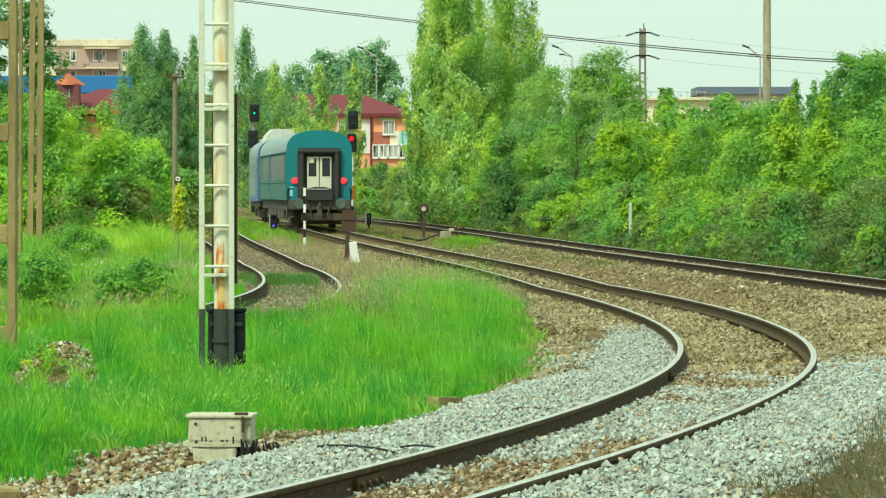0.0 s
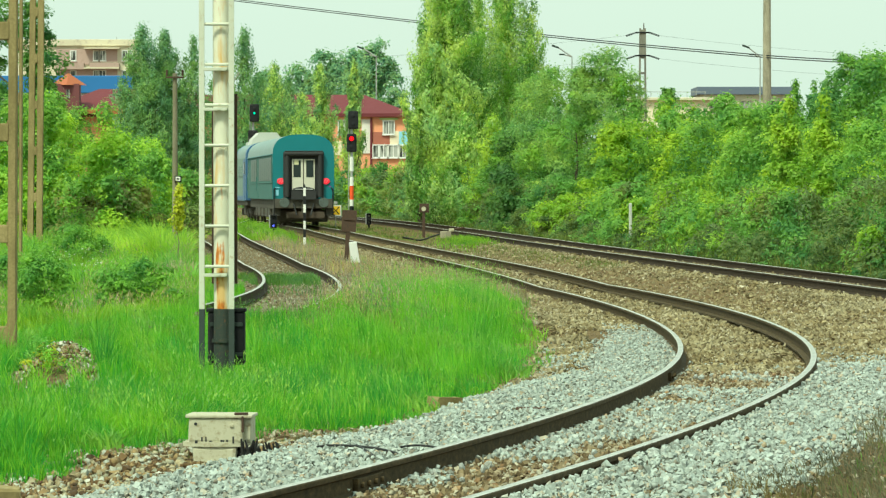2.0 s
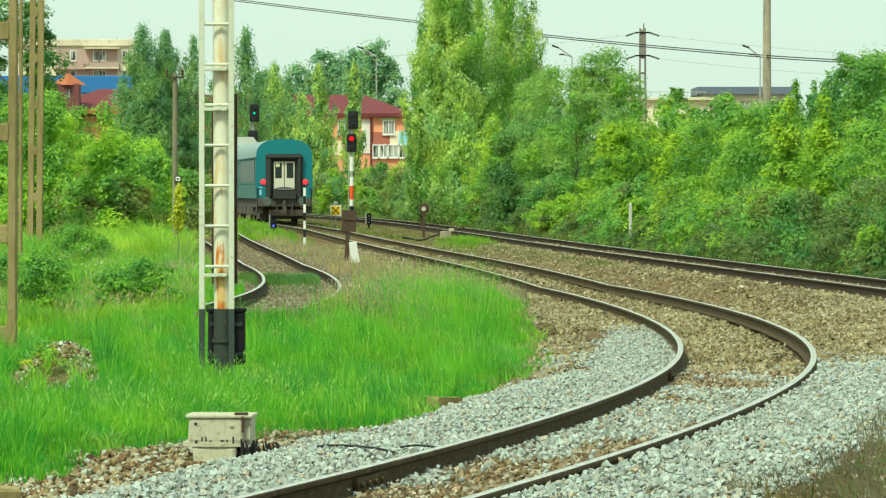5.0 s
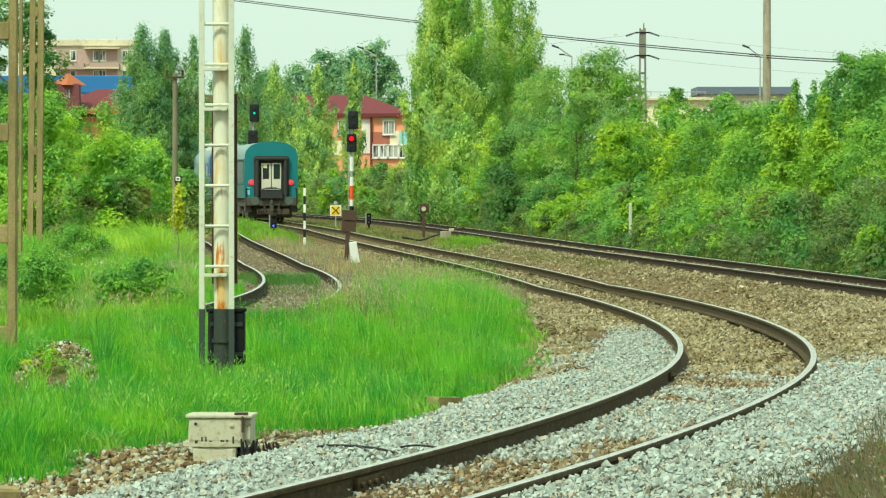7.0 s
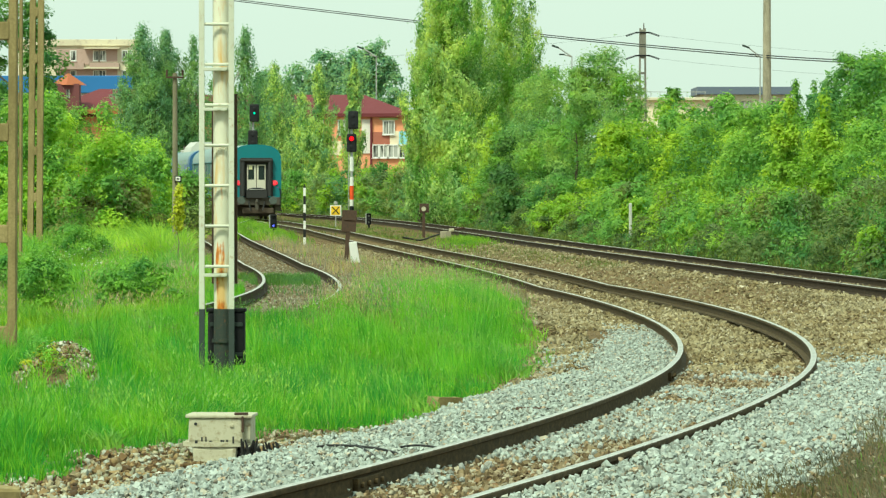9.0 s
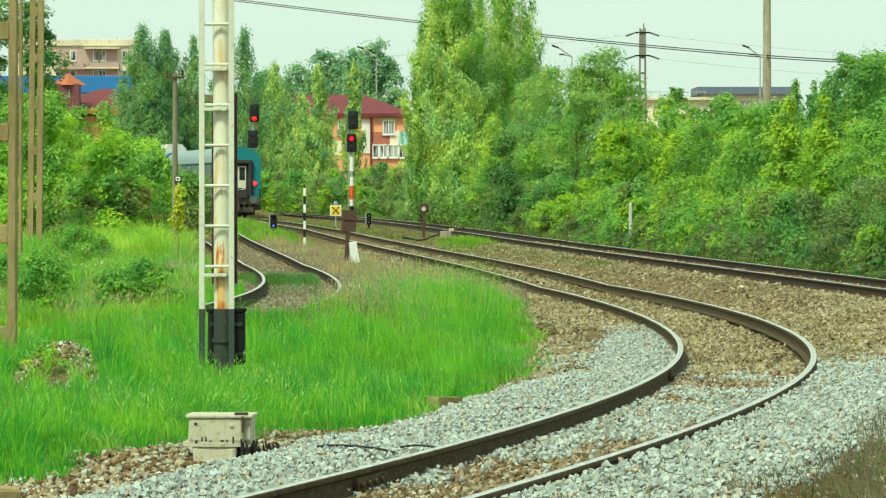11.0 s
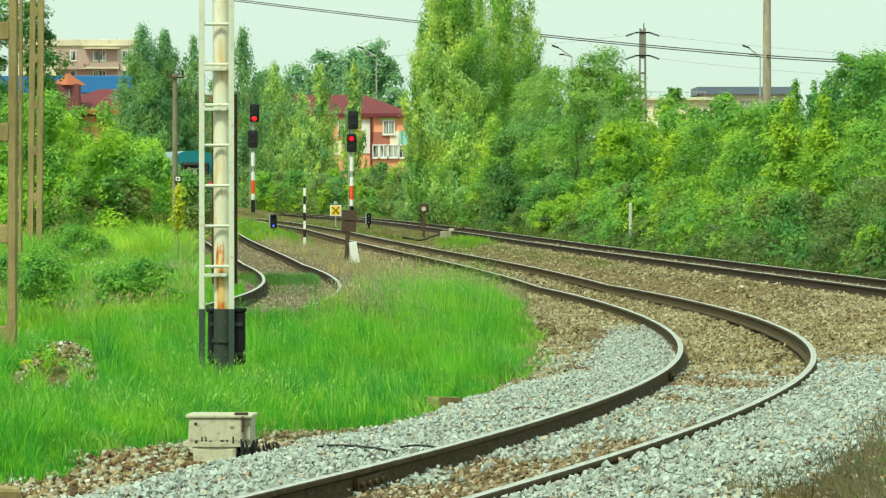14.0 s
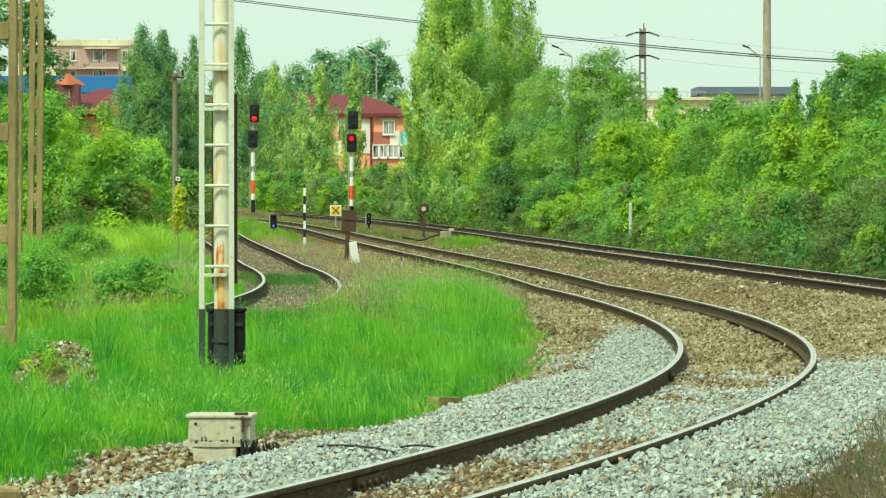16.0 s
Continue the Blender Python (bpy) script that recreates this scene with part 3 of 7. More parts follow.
def plant(name, label, cat, x, y, height, width, mat, seed, kind="bush", leaves=4000, n_clump=40, clump_r=0.45, leaf=0.12, base=0.0, stretch=1.0,
          trunk=0.0, group="", up=0.35, aspect=0.7, second=None):
    rng = np.random.default_rng(seed)
    ob = tagged(empty(name, Matrix.Translation((x, y, float(ground_z(x, y))))), label, cat, group)
    if kind == "plume":
        v, k = poplar_leaves(rng, height, width, base, int(leaves * 0.74), leaf)
    else:
        v, c, r = crown_leaves(rng, height, width, base, int(leaves * 0.74), n_clump, clump_r, leaf * 1.1, ENV[kind], up, stretch, aspect)
    n = len(v) // 3
    mi = np.zeros(n, int)
    if second and kind == "plume":
        mi = ((k * 37 % 100) < second[1] * 100).astype(int)
    elif second:
        # whole clumps take the second colour
        k = np.argmin(np.linalg.norm(v[::3][:, None, :2] - c[None, ::3, :2], axis=2) + 0.5 * np.abs(v[::3][:, None, 2] - c[None, ::3, 2]), axis=1) if n < 24000 else np.arange(n) * 7 // n
        mi = ((k * 37 % 100) < second[1] * 130).astype(int)
    raw("crown", v, (np.arange(3 * n), np.full(n, 3)), [mat, second[0]] if second else mat, ob, "", mi)
    trunk_mesh(rng, "trunk" if trunk > 0.06 else "stem", ob, height * (0.8 if trunk > 0.06 else 0.45), trunk or 0.03, 5 if trunk > 0.06 else 0, width * 0.35)
    return ob


def world_x(u, d):
    return (u - 784) * d / 7500


def blades(name, label, cat, x, y, h, w, mat, seed, lean=0.35, parent=None, kind="stuff", away=None):
    """Grass: each blade tapers, leans and bends over, away from its tuft if it has one. x, y, h, w are arrays."""
    rng = np.random.default_rng(seed)
    n = len(x)
    z = ground_z(x, y) - 0.02
    a = rng.uniform(0, 2 * np.pi, n)
    side = np.c_[np.cos(a), np.sin(a), np.zeros(n)] * (w / 2)[:, None]
    b = rng.uniform(0, 2 * np.pi, n)
    b = np.where(rng.uniform(0, 1, n) < 0.6, 6.28 * ripple(x * 0.5, y * 0.5, 2.0) + rng.normal(0, 0.5, n), b)
    if away is not None:
        b = np.where(rng.uniform(0, 1, n) < 0.75, away + rng.normal(0, 0.5, n), b)
    bend = np.c_[np.cos(b), np.sin(b), np.zeros(n)] * (h * rng.uniform(0.05, lean, n))[:, None]
    base = np.c_[x, y, z]
    mid = base + bend * 0.3 + np.c_[np.zeros(n), np.zeros(n), h * 0.58]
    tip = base + bend + np.c_[np.zeros(n), np.zeros(n), h * rng.uniform(0.85, 1.0, n)]
    v = np.stack([base - side, base + side, mid + side * 0.75, mid - side * 0.75, tip], 1).reshape(-1, 3)
    i = np.arange(n)[:, None] * 5
    corners = np.c_[i, i + 1, i + 2, i + 3, i + 3, i + 2, i + 4].ravel()
    counts = np.tile([4, 3], n)
    ob = raw(name, v, (corners, counts), mat, parent)
    return tagged(ob, label, cat, kind=kind)


def thatch(name, label, x, y, h, w, mat, seed, lean=0.5):
    """Fine short grass: one slim triangle a blade."""
    rng = np.random.default_rng(seed)
    n = len(x)
    z = ground_z(x, y) - 0.02
    a, b = rng.uniform(0, 2 * np.pi, n), 6.28 * ripple(x * 0.4, y * 0.4, 3.0) + rng.normal(0, 0.9, n)
    side = np.c_[np.cos(a), np.sin(a), np.zeros(n)] * (w / 2)[:, None]
    base = np.c_[x, y, z]
    tip = base + np.c_[np.cos(b), np.sin(b), np.zeros(n)] * (h * rng.uniform(0.05, lean, n))[:, None] + np.c_[np.zeros(n), np.zeros(n), h]
    v = np.stack([base - side, base + side, tip], 1).reshape(-1, 3)
    return tagged(raw(name, v, (np.arange(3 * n), np.full(n, 3)), mat), label, "grass", kind="stuff")


def ears(name, label, x, y, h, mat, seed, lean=0.3, ear=(0.04, 0.09), fat=0.014, wind=0.0):
    """Stalks that carry a pointed ear; wind: how far they lean to the right."""
    rng = np.random.default_rng(seed)
    n = len(x)
    z = ground_z(x, y)
    b = rng.uniform(0, 2 * np.pi, n)
    off = np.c_[np.cos(b), np.sin(b), np.zeros(n)] * (h * rng.uniform(0.02, lean, n))[:, None] + np.c_[h * wind, np.zeros(n), np.zeros(n)]
    base = np.c_[x, y, z]
    top = base + off + np.c_[np.zeros(n), np.zeros(n), h]
    way = top - base
    way /= np.linalg.norm(way, axis=1)[:, None]
    way = way + np.c_[np.cos(b) * 0.35 + wind * 0.6, np.sin(b) * 0.35, np.zeros(n)]
    a = rng.uniform(-0.9, 0.9, n)
    side = np.c_[np.cos(a), np.sin(a), np.zeros(n)]
    length = rng.uniform(*ear, n)[:, None]
    f = (fat * rng.uniform(0.6, 1.2, n))[:, None]
    v = np.stack([base - side * 0.002, base + side * 0.002, top, top - side * f + way * length * 0.35, top + way * length, top + side * f + way * length * 0.35], 1).reshape(-1, 3)
    i = np.arange(n)[:, None] * 6
    corners = np.c_[i, i + 1, i + 2, i + 2, i + 5, i + 4, i + 3].ravel()
    return tagged(raw(name, v, (corners, np.tile([3, 4], n)), mat), label, "grass", kind="stuff")


def scatter(rng, n, y0, y1, left, right, thin=None, power=1.0):
    """n places between two edges, each a function of y; thin(x, y) gives the chance to stay."""
    y = y0 + (y1 - y0) * rng.uniform(0, 1, n) ** power
    a, b = left(y), right(y)
    x = a + (b - a) * rng.uniform(0, 1, n)
    if thin is not None:
        k = rng.uniform(0, 1, n) < thin(x, y)
        x, y = x[k], y[k]
    return x, y


def lumps(x, y, f, ph=0.0):
    return 0.5 + 0.25 * np.sin(x * f * 1.3 + ph) * np.cos(y * f * 0.37 + ph * 2) + 0.25 * np.sin(x * f * 0.53 - y * f * 0.21 + ph * 3)


def ripple(x, y, ph=0.0):
    """Finer unevenness, from 0 to 1."""
    v = np.sin(x * 6.1 + y * 0.9 + ph) + np.sin(x * 3.7 - y * 1.3 + ph * 2) + np.sin(x * 9.7 + y * 2.1 + 1.7 * np.sin(y * 0.6) + ph) + np.sin(x * 1.9 + y * 0.5 + 2 * np.sin(x * 0.8 + ph))
    return np.clip(0.5 + v / 6, 0, 1)


def clear_of_rails(line, x, y, half=0.06):
    o = np.abs(line.offset(x, y))
    return np.abs(o - 0.7525) > half


def view_left(y):
    return -784 * y / 7500 - 0.4


def meadow_edge(y):
    """Where the lush grass ends towards the ballast."""
    return np.where(y < 56, np.interp(y, [27, 28.5, 29.1, 31, 31.8, 32.4, 34.5, 35, 36.1, 37.2, 37.8, 39.4, 41.5, 44.6, 49.7, 56], [-3.5, -3.0, -2.6, -2.4, -2.05, -1.85, -1.7, -1.55, -1.25, -0.98, -0.5, -0.1, 0.28, 0.72, 1.28, 1.4]),
                    MAIN.centre(y) - 2.5) + 0.2 * (lumps(y * 0, y, 6.0) - 0.5)


def make_grass():
    rng = np.random.default_rng(11)
    edge = meadow_edge
    # the lush meadow between the ballast and the masts
    open_soil = lambda x, y: (0.12 + soft((edge(y) - x) / 0.55 - 0.9 * ripple(x * 1.3, y * 2.0, 4.0) + 0.35)) * ((np.abs(SIDING.offset(x, y)) > 1.1) | (y < 62.5)) * (np.hypot((x + 4.1) / 0.55, (y - 45.2) / 2.4) > 0.55 + 0.6 * ripple(x * 1.5, y * 1.5, 1.0))
    x, y = scatter(rng, 158000, 28, 84, view_left, edge, lambda x, y: (0.25 + lumps(x, y, 2.0)) * open_soil(x, y))
    o = MAIN.offset(x, y)
    rise = lambda x, y: (1 - (0.6 - 0.4 * soft((y - 50) / 6)) * (1 - soft((edge(y) - x) / 0.8))) * (0.5 + 1.05 * ripple(x * 2.3, y * 1.5, 9.0) ** 1.5) * (0.12 + 0.1 * lumps(x, y, 1.6, 1.0) + 0.26 * ripple(x, y, 1.0) ** 2) * (0.5 + 0.5 * soft((-2.5 - MAIN.offset(x, y)) / 0.6)) * (1 - 0.45 * soft((y - 56) / 6) * soft((-3.5 - x) / 1.5))
    h = rise(x, y) * rng.uniform(0.6, 1.2, len(x))
    low = rng.uniform(0, 1, len(x)) < 0.5
    blades("meadow_grass", "tall fresh green grass beside the track", "grass", x[low], y[low], h[low] * 0.9, rng.uniform(0.004, 0.009, int(low.sum())), GRASS_FRESH, 12, 0.5)
    # the same grass standing in tufts
    tx, ty, th = x[~low][::14], y[~low][::14], h[~low][::14]
    k = rng.integers(0, len(tx), 50000)
    a, r = rng.uniform(0, 2 * np.pi, len(k)), np.abs(rng.normal(0, 0.055, len(k)))
    big = rng.uniform(0.7, 1.7, len(tx))
    blades("meadow_tufts", "upright tufts of fresh green grass", "grass", tx[k] + np.cos(a) * r, ty[k] + np.sin(a) * r * 1.6, (th * big)[k] * rng.uniform(0.6, 1.15, len(k)) * (1.15 - 3.0 * np.clip(r, 0, 0.15)),
           rng.uniform(0.004, 0.008, len(k)), GRASS_TUFT, 49, 0.55, away=a)
    # bold brush-like tufts at the meadow's near end
    tx, ty = scatter(rng, 420, 28.4, 35.5, view_left, edge, lambda x, y: open_soil(x, y) * 1.0)
    k = rng.integers(0, len(tx), 9500)
    big = rng.uniform(0.16, 0.34, len(tx)) * (0.55 + 0.45 * soft((edge(ty) - tx) / 0.6))
    a, r = rng.uniform(0, 2 * np.pi, len(k)), np.abs(rng.normal(0, 0.045, len(k)))
    blades("near_tufts", "bold upright tufts of light green grass", "grass", tx[k] + np.cos(a) * r, ty[k] + np.sin(a) * r * 1.4, big[k] * rng.uniform(0.6, 1.1, len(k)), rng.uniform(0.004, 0.009, len(k)), GRASS_TUFT, 67, 0.45, away=a)
    # a dense fine sward under it, in fresher and in deeper green
    x, y = scatter(rng, 240000, 28, 84, view_left, edge, lambda x, y: open_soil(x, y) * 1.0)
    h = (rise(x, y) * 0.72 + 0.03) * rng.uniform(0.7, 1.15, len(x))
    deep = ripple(x * 0.35 + 3.0, y * 0.22, 8.0) + rng.normal(0, 0.12, len(x)) - 0.12 * soft((y - 54) / 6) > 0.56
    for m, pick, nm, label, sd in ((GRASS_SWARD, ~deep, "meadow_sward", "dense fine light green sward", 61), (GRASS_DEEP, deep, "deep_sward", "dense bluish deep green sward", 62)):
        thatch(nm, label, x[pick], y[pick], h[pick], rng.uniform(0.005, 0.011, int(pick.sum())), m, sd, 0.45)
    # pale ears that lean with the wind: a drift of them before the mast, more over the mound
    x, y = scatter(rng, 4500, 33.5, 47, view_left, edge, lambda x, y: np.clip(1.25 - np.hypot((x + 1.75 + 0.05 * (y - 36)) / 1.1, (y - 38.5) / 4.5), 0, 1) * ripple(x, y, 6.0) * open_soil(x, y))
    ears("barley_grass", "soft pale ears of wall barley leaning in the wind", x, y, rise(x, y) * 0.9 + rng.uniform(0.05, 0.14, len(x)), GRASS_EAR, 63, 0.5, (0.025, 0.06), 0.006, 0.2)
    x, y = scatter(rng, 9000, 30, 74, view_left, edge, lambda x, y: np.clip(ripple(x, y, 3.0) * 2.6 - 1.1, 0, 1) * open_soil(x, y))
    ears("grass_ears", "thin pale grass ears standing in the meadow", x, y, rise(x, y) + rng.uniform(0.03, 0.16, len(x)), GRASS_EAR, 42, 0.25, (0.03, 0.06), 0.005)
    x, y = scatter(rng, 2400, 57, 80, lambda y: y * 0 - 1.6, edge, lambda x, y: open_soil(x, y) * np.clip(1.2 - np.abs(x + 0.1) / 1.6, 0.1, 1))
    ears("tall_stalks", "tall thin grass stalks over the mound's crest", x, y, rng.uniform(0.25, 0.6, len(x)), GRASS_EAR, 64, 0.3, (0.03, 0.08), 0.0035, 0.05)
    # taller tussocks and yellowed blades in it
    x, y = scatter(rng, 26000, 30, 76, view_left, edge, lambda x, y: np.clip(ripple(x, y, 3.0) * 3.0 - 1.5, 0, 1) * open_soil(x, y))
    blades("grass_tussocks", "taller pale grass tussocks in the meadow", "grass", x, y, rise(x, y) + rng.uniform(0.02, 0.16, len(x)), rng.uniform(0.004, 0.008, len(x)), GRASS_PALE, 41, 0.8)
    # the broad-leaved dark weeds
    x, y = scatter(rng, 30000, 31, 72, view_left, edge, lambda x, y: np.clip(ripple(x * 1.3, y * 0.8, 5.0) * 4.0 - 2.2, 0, 1) * ((np.abs(SIDING.offset(x, y)) > 1.2) | (y < 61)))
    blades("broad_weeds", "dark broad-leaved weeds low in the meadow", "weeds", x, y, rng.uniform(0.12, 0.26, len(x)), rng.uniform(0.012, 0.028, len(x)), LEAF_BUSH, 43, 1.2)
    # the rougher verge further off
    x, y = scatter(rng, 50000, 62, 200, view_left, lambda y: SIDING.centre(y) - 1.4 - 0.5 * lumps(y * 0, y, 1.0), lambda x, y: (0.3 + lumps(x, y, 1.2, 2.0)) * (np.hypot((x + 6.1) / 0.75, (y - 96) / 5.5) > 0.7 + 0.5 * ripple(x, y, 2.0)), 1.6)
    blades("verge_grass", "rough green verge grass and weeds", "grass", x, y, rng.uniform(0.5, 1.4, len(x)) * (0.2 + 0.26 * soft((y - 82) / 25) + 0.16 * ripple(x * 0.5, y * 0.4, 4.0)), rng.uniform(0.008, 0.02, len(x)), GRASS_MID, 13, 0.7)
    x, y = scatter(rng, 15000, 88, 121, view_left, lambda y: SIDING.centre(y) - 2.2, lambda x, y: (0.2 + ripple(x * 0.7, y * 0.5, 2.2)) * (np.hypot((x + 6.1) / 0.75, (y - 96) / 5.5) > 1))
    blades("tall_weeds", "tall bright green weeds before the shrubs", "weeds", x, y, rng.uniform(0.35, 0.85, len(x)) * (0.5 + 0.6 * ripple(x * 0.6, y * 0.4, 7.0)), rng.uniform(0.014, 0.03, len(x)), GRASS_PALE, 50, 0.8)
    x, y = scatter(rng, 7000, 109, 122, lambda y: y * -0.081, lambda y: y * -0.0605, lambda x, y: 0.35 + 0.65 * ripple(x * 1.2, y * 0.6, 3.1))
    blades("high_weeds", "waist-high yellow-green weeds before the shrubs", "weeds", x, y, rng.uniform(0.6, 1.45, len(x)) * (0.65 + 0.4 * ripple(x * 0.9, y * 0.5, 5.0)), rng.uniform(0.02, 0.042, len(x)), LEAF_MAPLE, 76, 0.9)
    clear = lambda x, y: np.hypot((x + 6.1) / 0.75, (y - 96) / 5.5) > 0.9
    x, y = scatter(rng, 16000, 62, 125, view_left, lambda y: SIDING.centre(y) - 1.6, lambda x, y: np.clip(ripple(x * 0.9, y * 0.35, 6.0) * 3 - 1.1, 0, 1) * clear(x, y))
    blades("verge_weeds", "broad-leaved weeds in patches over the verge", "weeds", x, y, rng.uniform(0.15, 0.5, len(x)) * (0.5 + 0.6 * soft((y - 75) / 25)), rng.uniform(0.02, 0.05, len(x)), LEAF_BUSH, 68, 1.1)
    x, y = scatter(rng, 7000, 62, 125, view_left, lambda y: SIDING.centre(y) - 1.5, lambda x, y: np.clip(ripple(x * 0.7, y * 0.3, 1.0) * 3 - 1.2, 0.03, 1))
    ears("verge_stalks", "dry pale stalks standing over the verge", x, y, rng.uniform(0.25, 0.75, len(x)) * (0.5 + 0.5 * soft((y - 70) / 25)), GRASS_DRY, 69, 0.3, (0.04, 0.1), 0.006)
    x, y = -6.1 + 0.5 * rng.normal(0, 1, 500), 96 + 3.0 * rng.normal(0, 1, 500)
    blades("hump_weeds", "sparse dry weeds on a bare hump of soil", "weeds", x, y, rng.uniform(0.06, 0.3, len(x)), rng.uniform(0.006, 0.014, len(x)), GRASS_DRY, 70, 0.8)
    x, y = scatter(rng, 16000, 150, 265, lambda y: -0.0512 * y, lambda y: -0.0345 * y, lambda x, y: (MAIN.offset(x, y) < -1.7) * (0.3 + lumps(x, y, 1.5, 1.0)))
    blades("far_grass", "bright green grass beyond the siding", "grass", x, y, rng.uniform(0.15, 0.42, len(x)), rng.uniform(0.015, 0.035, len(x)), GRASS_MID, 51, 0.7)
    # between siding and main line: green tufts and dry stalks
    l, r = (lambda y: SIDING.centre(y) + 1.3), (lambda y: MAIN.centre(y) - 1.9)
    x, y = scatter(rng, 16000, 72, 190, l, r, lambda x, y: np.clip(lumps(x, y, 2.4, 0.5) * 1.6 - 0.7, 0, 1) * (0.12 + 0.88 * (y > 150)))
    blades("track_side_grass", "green grass tufts between two tracks", "grass", x, y, rng.uniform(0.12, 0.35, len(x)), rng.uniform(0.012, 0.025, len(x)), GRASS_MID, 14)
    x, y = scatter(rng, 22000, 70, 170, l, lambda y: MAIN.centre(y) - 2.3, lambda x, y: np.clip(lumps(x, y, 2.0, 4.0) * 1.8 - 0.5, 0.05, 1), 1.3)
    blades("dry_weeds", "dry straw-coloured weeds between two tracks", "weeds", x, y, rng.uniform(0.1, 0.4, len(x)) * (0.4 + ripple(x, y * 0.5)), rng.uniform(0.005, 0.011, len(x)), GRASS_DRY, 15, 0.7)
    x, y = scatter(rng, 70, 84, 97, lambda y: y * -0.095, lambda y: y * -0.08)
    quads_at = np.c_[x, y, ground_z(x, y) + rng.uniform(0.45, 0.8, len(x))]
    v = quads_of(quads_at, np.tile([0.0, -0.4, 1.0], (len(x), 1)), np.full(len(x), 0.024), 0.9, rng)
    tagged(raw("white_umbels", v, (np.arange(len(v)), np.full(len(v) // 3, 3)), WHITE), "small white umbel flowers among tall weeds", "flowers", kind="stuff")
    # dead weeds behind the mound, dark grass inside the siding
    x, y = -1.35 + 0.42 * rng.normal(0, 1, 1500), 62.0 + 1.2 * rng.normal(0, 1, 1500)
    blades("dead_weeds", "dead brown weed stalks at the mound's edge", "weeds", x, y, rng.uniform(0.1, 0.36, len(x)), rng.uniform(0.005, 0.011, len(x)), GRASS_BANK, 45, 0.7)
    x, y = -1.2 + 0.5 * rng.normal(0, 1, 1300), 62.5 + 1.6 * rng.normal(0, 1, 1300)
    ears("straw_stalks", "thin straw-coloured stalks at the mound's edge", x, y, rng.uniform(0.15, 0.42, len(x)), GRASS_DRY, 71, 0.3, (0.03, 0.08), 0.005)
    x, y = -1.1 + 0.5 * rng.normal(0, 1, 1500), 61.5 + 1.3 * rng.normal(0, 1, 1500)
    blades("mound_blades", "bright green blades among dry stalks", "grass", x, y, rng.uniform(0.12, 0.36, len(x)), rng.uniform(0.006, 0.011, len(x)), GRASS_PALE, 72, 0.4)
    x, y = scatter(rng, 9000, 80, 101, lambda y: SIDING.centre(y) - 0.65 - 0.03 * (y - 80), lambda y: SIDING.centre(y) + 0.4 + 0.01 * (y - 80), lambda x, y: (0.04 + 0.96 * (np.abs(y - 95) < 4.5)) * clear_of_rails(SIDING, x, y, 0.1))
    blades("siding_grass", "dark grass between the siding's rails", "grass", x, y, rng.uniform(0.08, 0.24, len(x)), rng.uniform(0.01, 0.02, len(x)), LEAF_SHADE_GRASS, 46, 0.9)
    # low growth beside the far stretch of the main line
    x, y = scatter(rng, 12000, 160, 300, lambda y: MAIN.centre(y) - 5.0, lambda y: MAIN.centre(y) + 4.5, lambda x, y: (np.abs(MAIN.offset(x, y)) > 1.25) * (np.abs(SECOND.offset(x, y)) > 1.4) * (0.15 + 0.85 * lumps(x, y, 1.3, 2.0)))
    blades("far_line_growth", "low grass and weeds along the far tracks", "grass", x, y, rng.uniform(0.05, 0.2, len(x)), rng.uniform(0.012, 0.024, len(x)), GRASS_VERGE, 65, 0.9)
    x, y = scatter(rng, 7000, 160, 300, lambda y: MAIN.centre(y) - 4.0, lambda y: MAIN.centre(y) + 4.0, lambda x, y: (np.abs(SECOND.offset(x, y)) > 1.2) * (np.abs(np.abs(MAIN.offset(x, y)) - 0.75) > 0.25) * 0.8)
    blades("far_line_weeds", "grey-brown dry weeds along the far tracks", "weeds", x, y, rng.uniform(0.05, 0.2, len(x)), rng.uniform(0.012, 0.03, len(x)), GRASS_EDGE, 66, 0.9)
    # foot of the hedge
    x, y = scatter(rng, 30000, 70, 300, lambda y: SECOND.centre(y) + 1.75, lambda y: SECOND.centre(y) + 3.6, lambda x, y: lumps(x, y, 1.5, 3.0))
    blades("hedge_foot_grass", "mixed green and brown growth at a hedge's foot", "grass", x, y, rng.uniform(0.15, 0.5, len(x)), rng.uniform(0.012, 0.03, len(x)), GRASS_EDGE, 16, 0.9)
    # a tuft of grass between main and second line
    x, y = 0.85 + 0.5 * rng.normal(0, 1, 2600), 151 + 5.5 * rng.normal(0, 1, 2600)
    blades("gap_grass", "short green grass between the two main tracks", "grass", x, y, rng.uniform(0.08, 0.25, len(x)), rng.uniform(0.012, 0.025, len(x)), GRASS_MID, 17)
    x, y = scatter(rng, 16000, 105, 270, lambda y: MAIN.centre(y) + 1.9, lambda y: SECOND.centre(y) - 1.6, lambda x, y: 0.2 + 0.6 * lumps(x, y, 1.6, 5.0))
    blades("gap_weeds", "sparse grey-brown weeds between the main tracks", "weeds", x, y, rng.uniform(0.05, 0.2, len(x)), rng.uniform(0.008, 0.016, len(x)), GRASS_EDGE, 47, 1.0)
    # trodden debris between meadow and ballast
    x, y = scatter(rng, 6000, 31, 41, lambda y: MAIN.centre(y) - 4.5, lambda y: MAIN.centre(y) - 2.7, lambda x, y: 0.2 + 0.8 * ripple(x, y))
    blades("verge_debris", "flattened brown stalks on bare soil", "weeds", x, y, rng.uniform(0.02, 0.09, len(x)), rng.uniform(0.006, 0.014, len(x)), GRASS_EDGE, 48, 2.4)
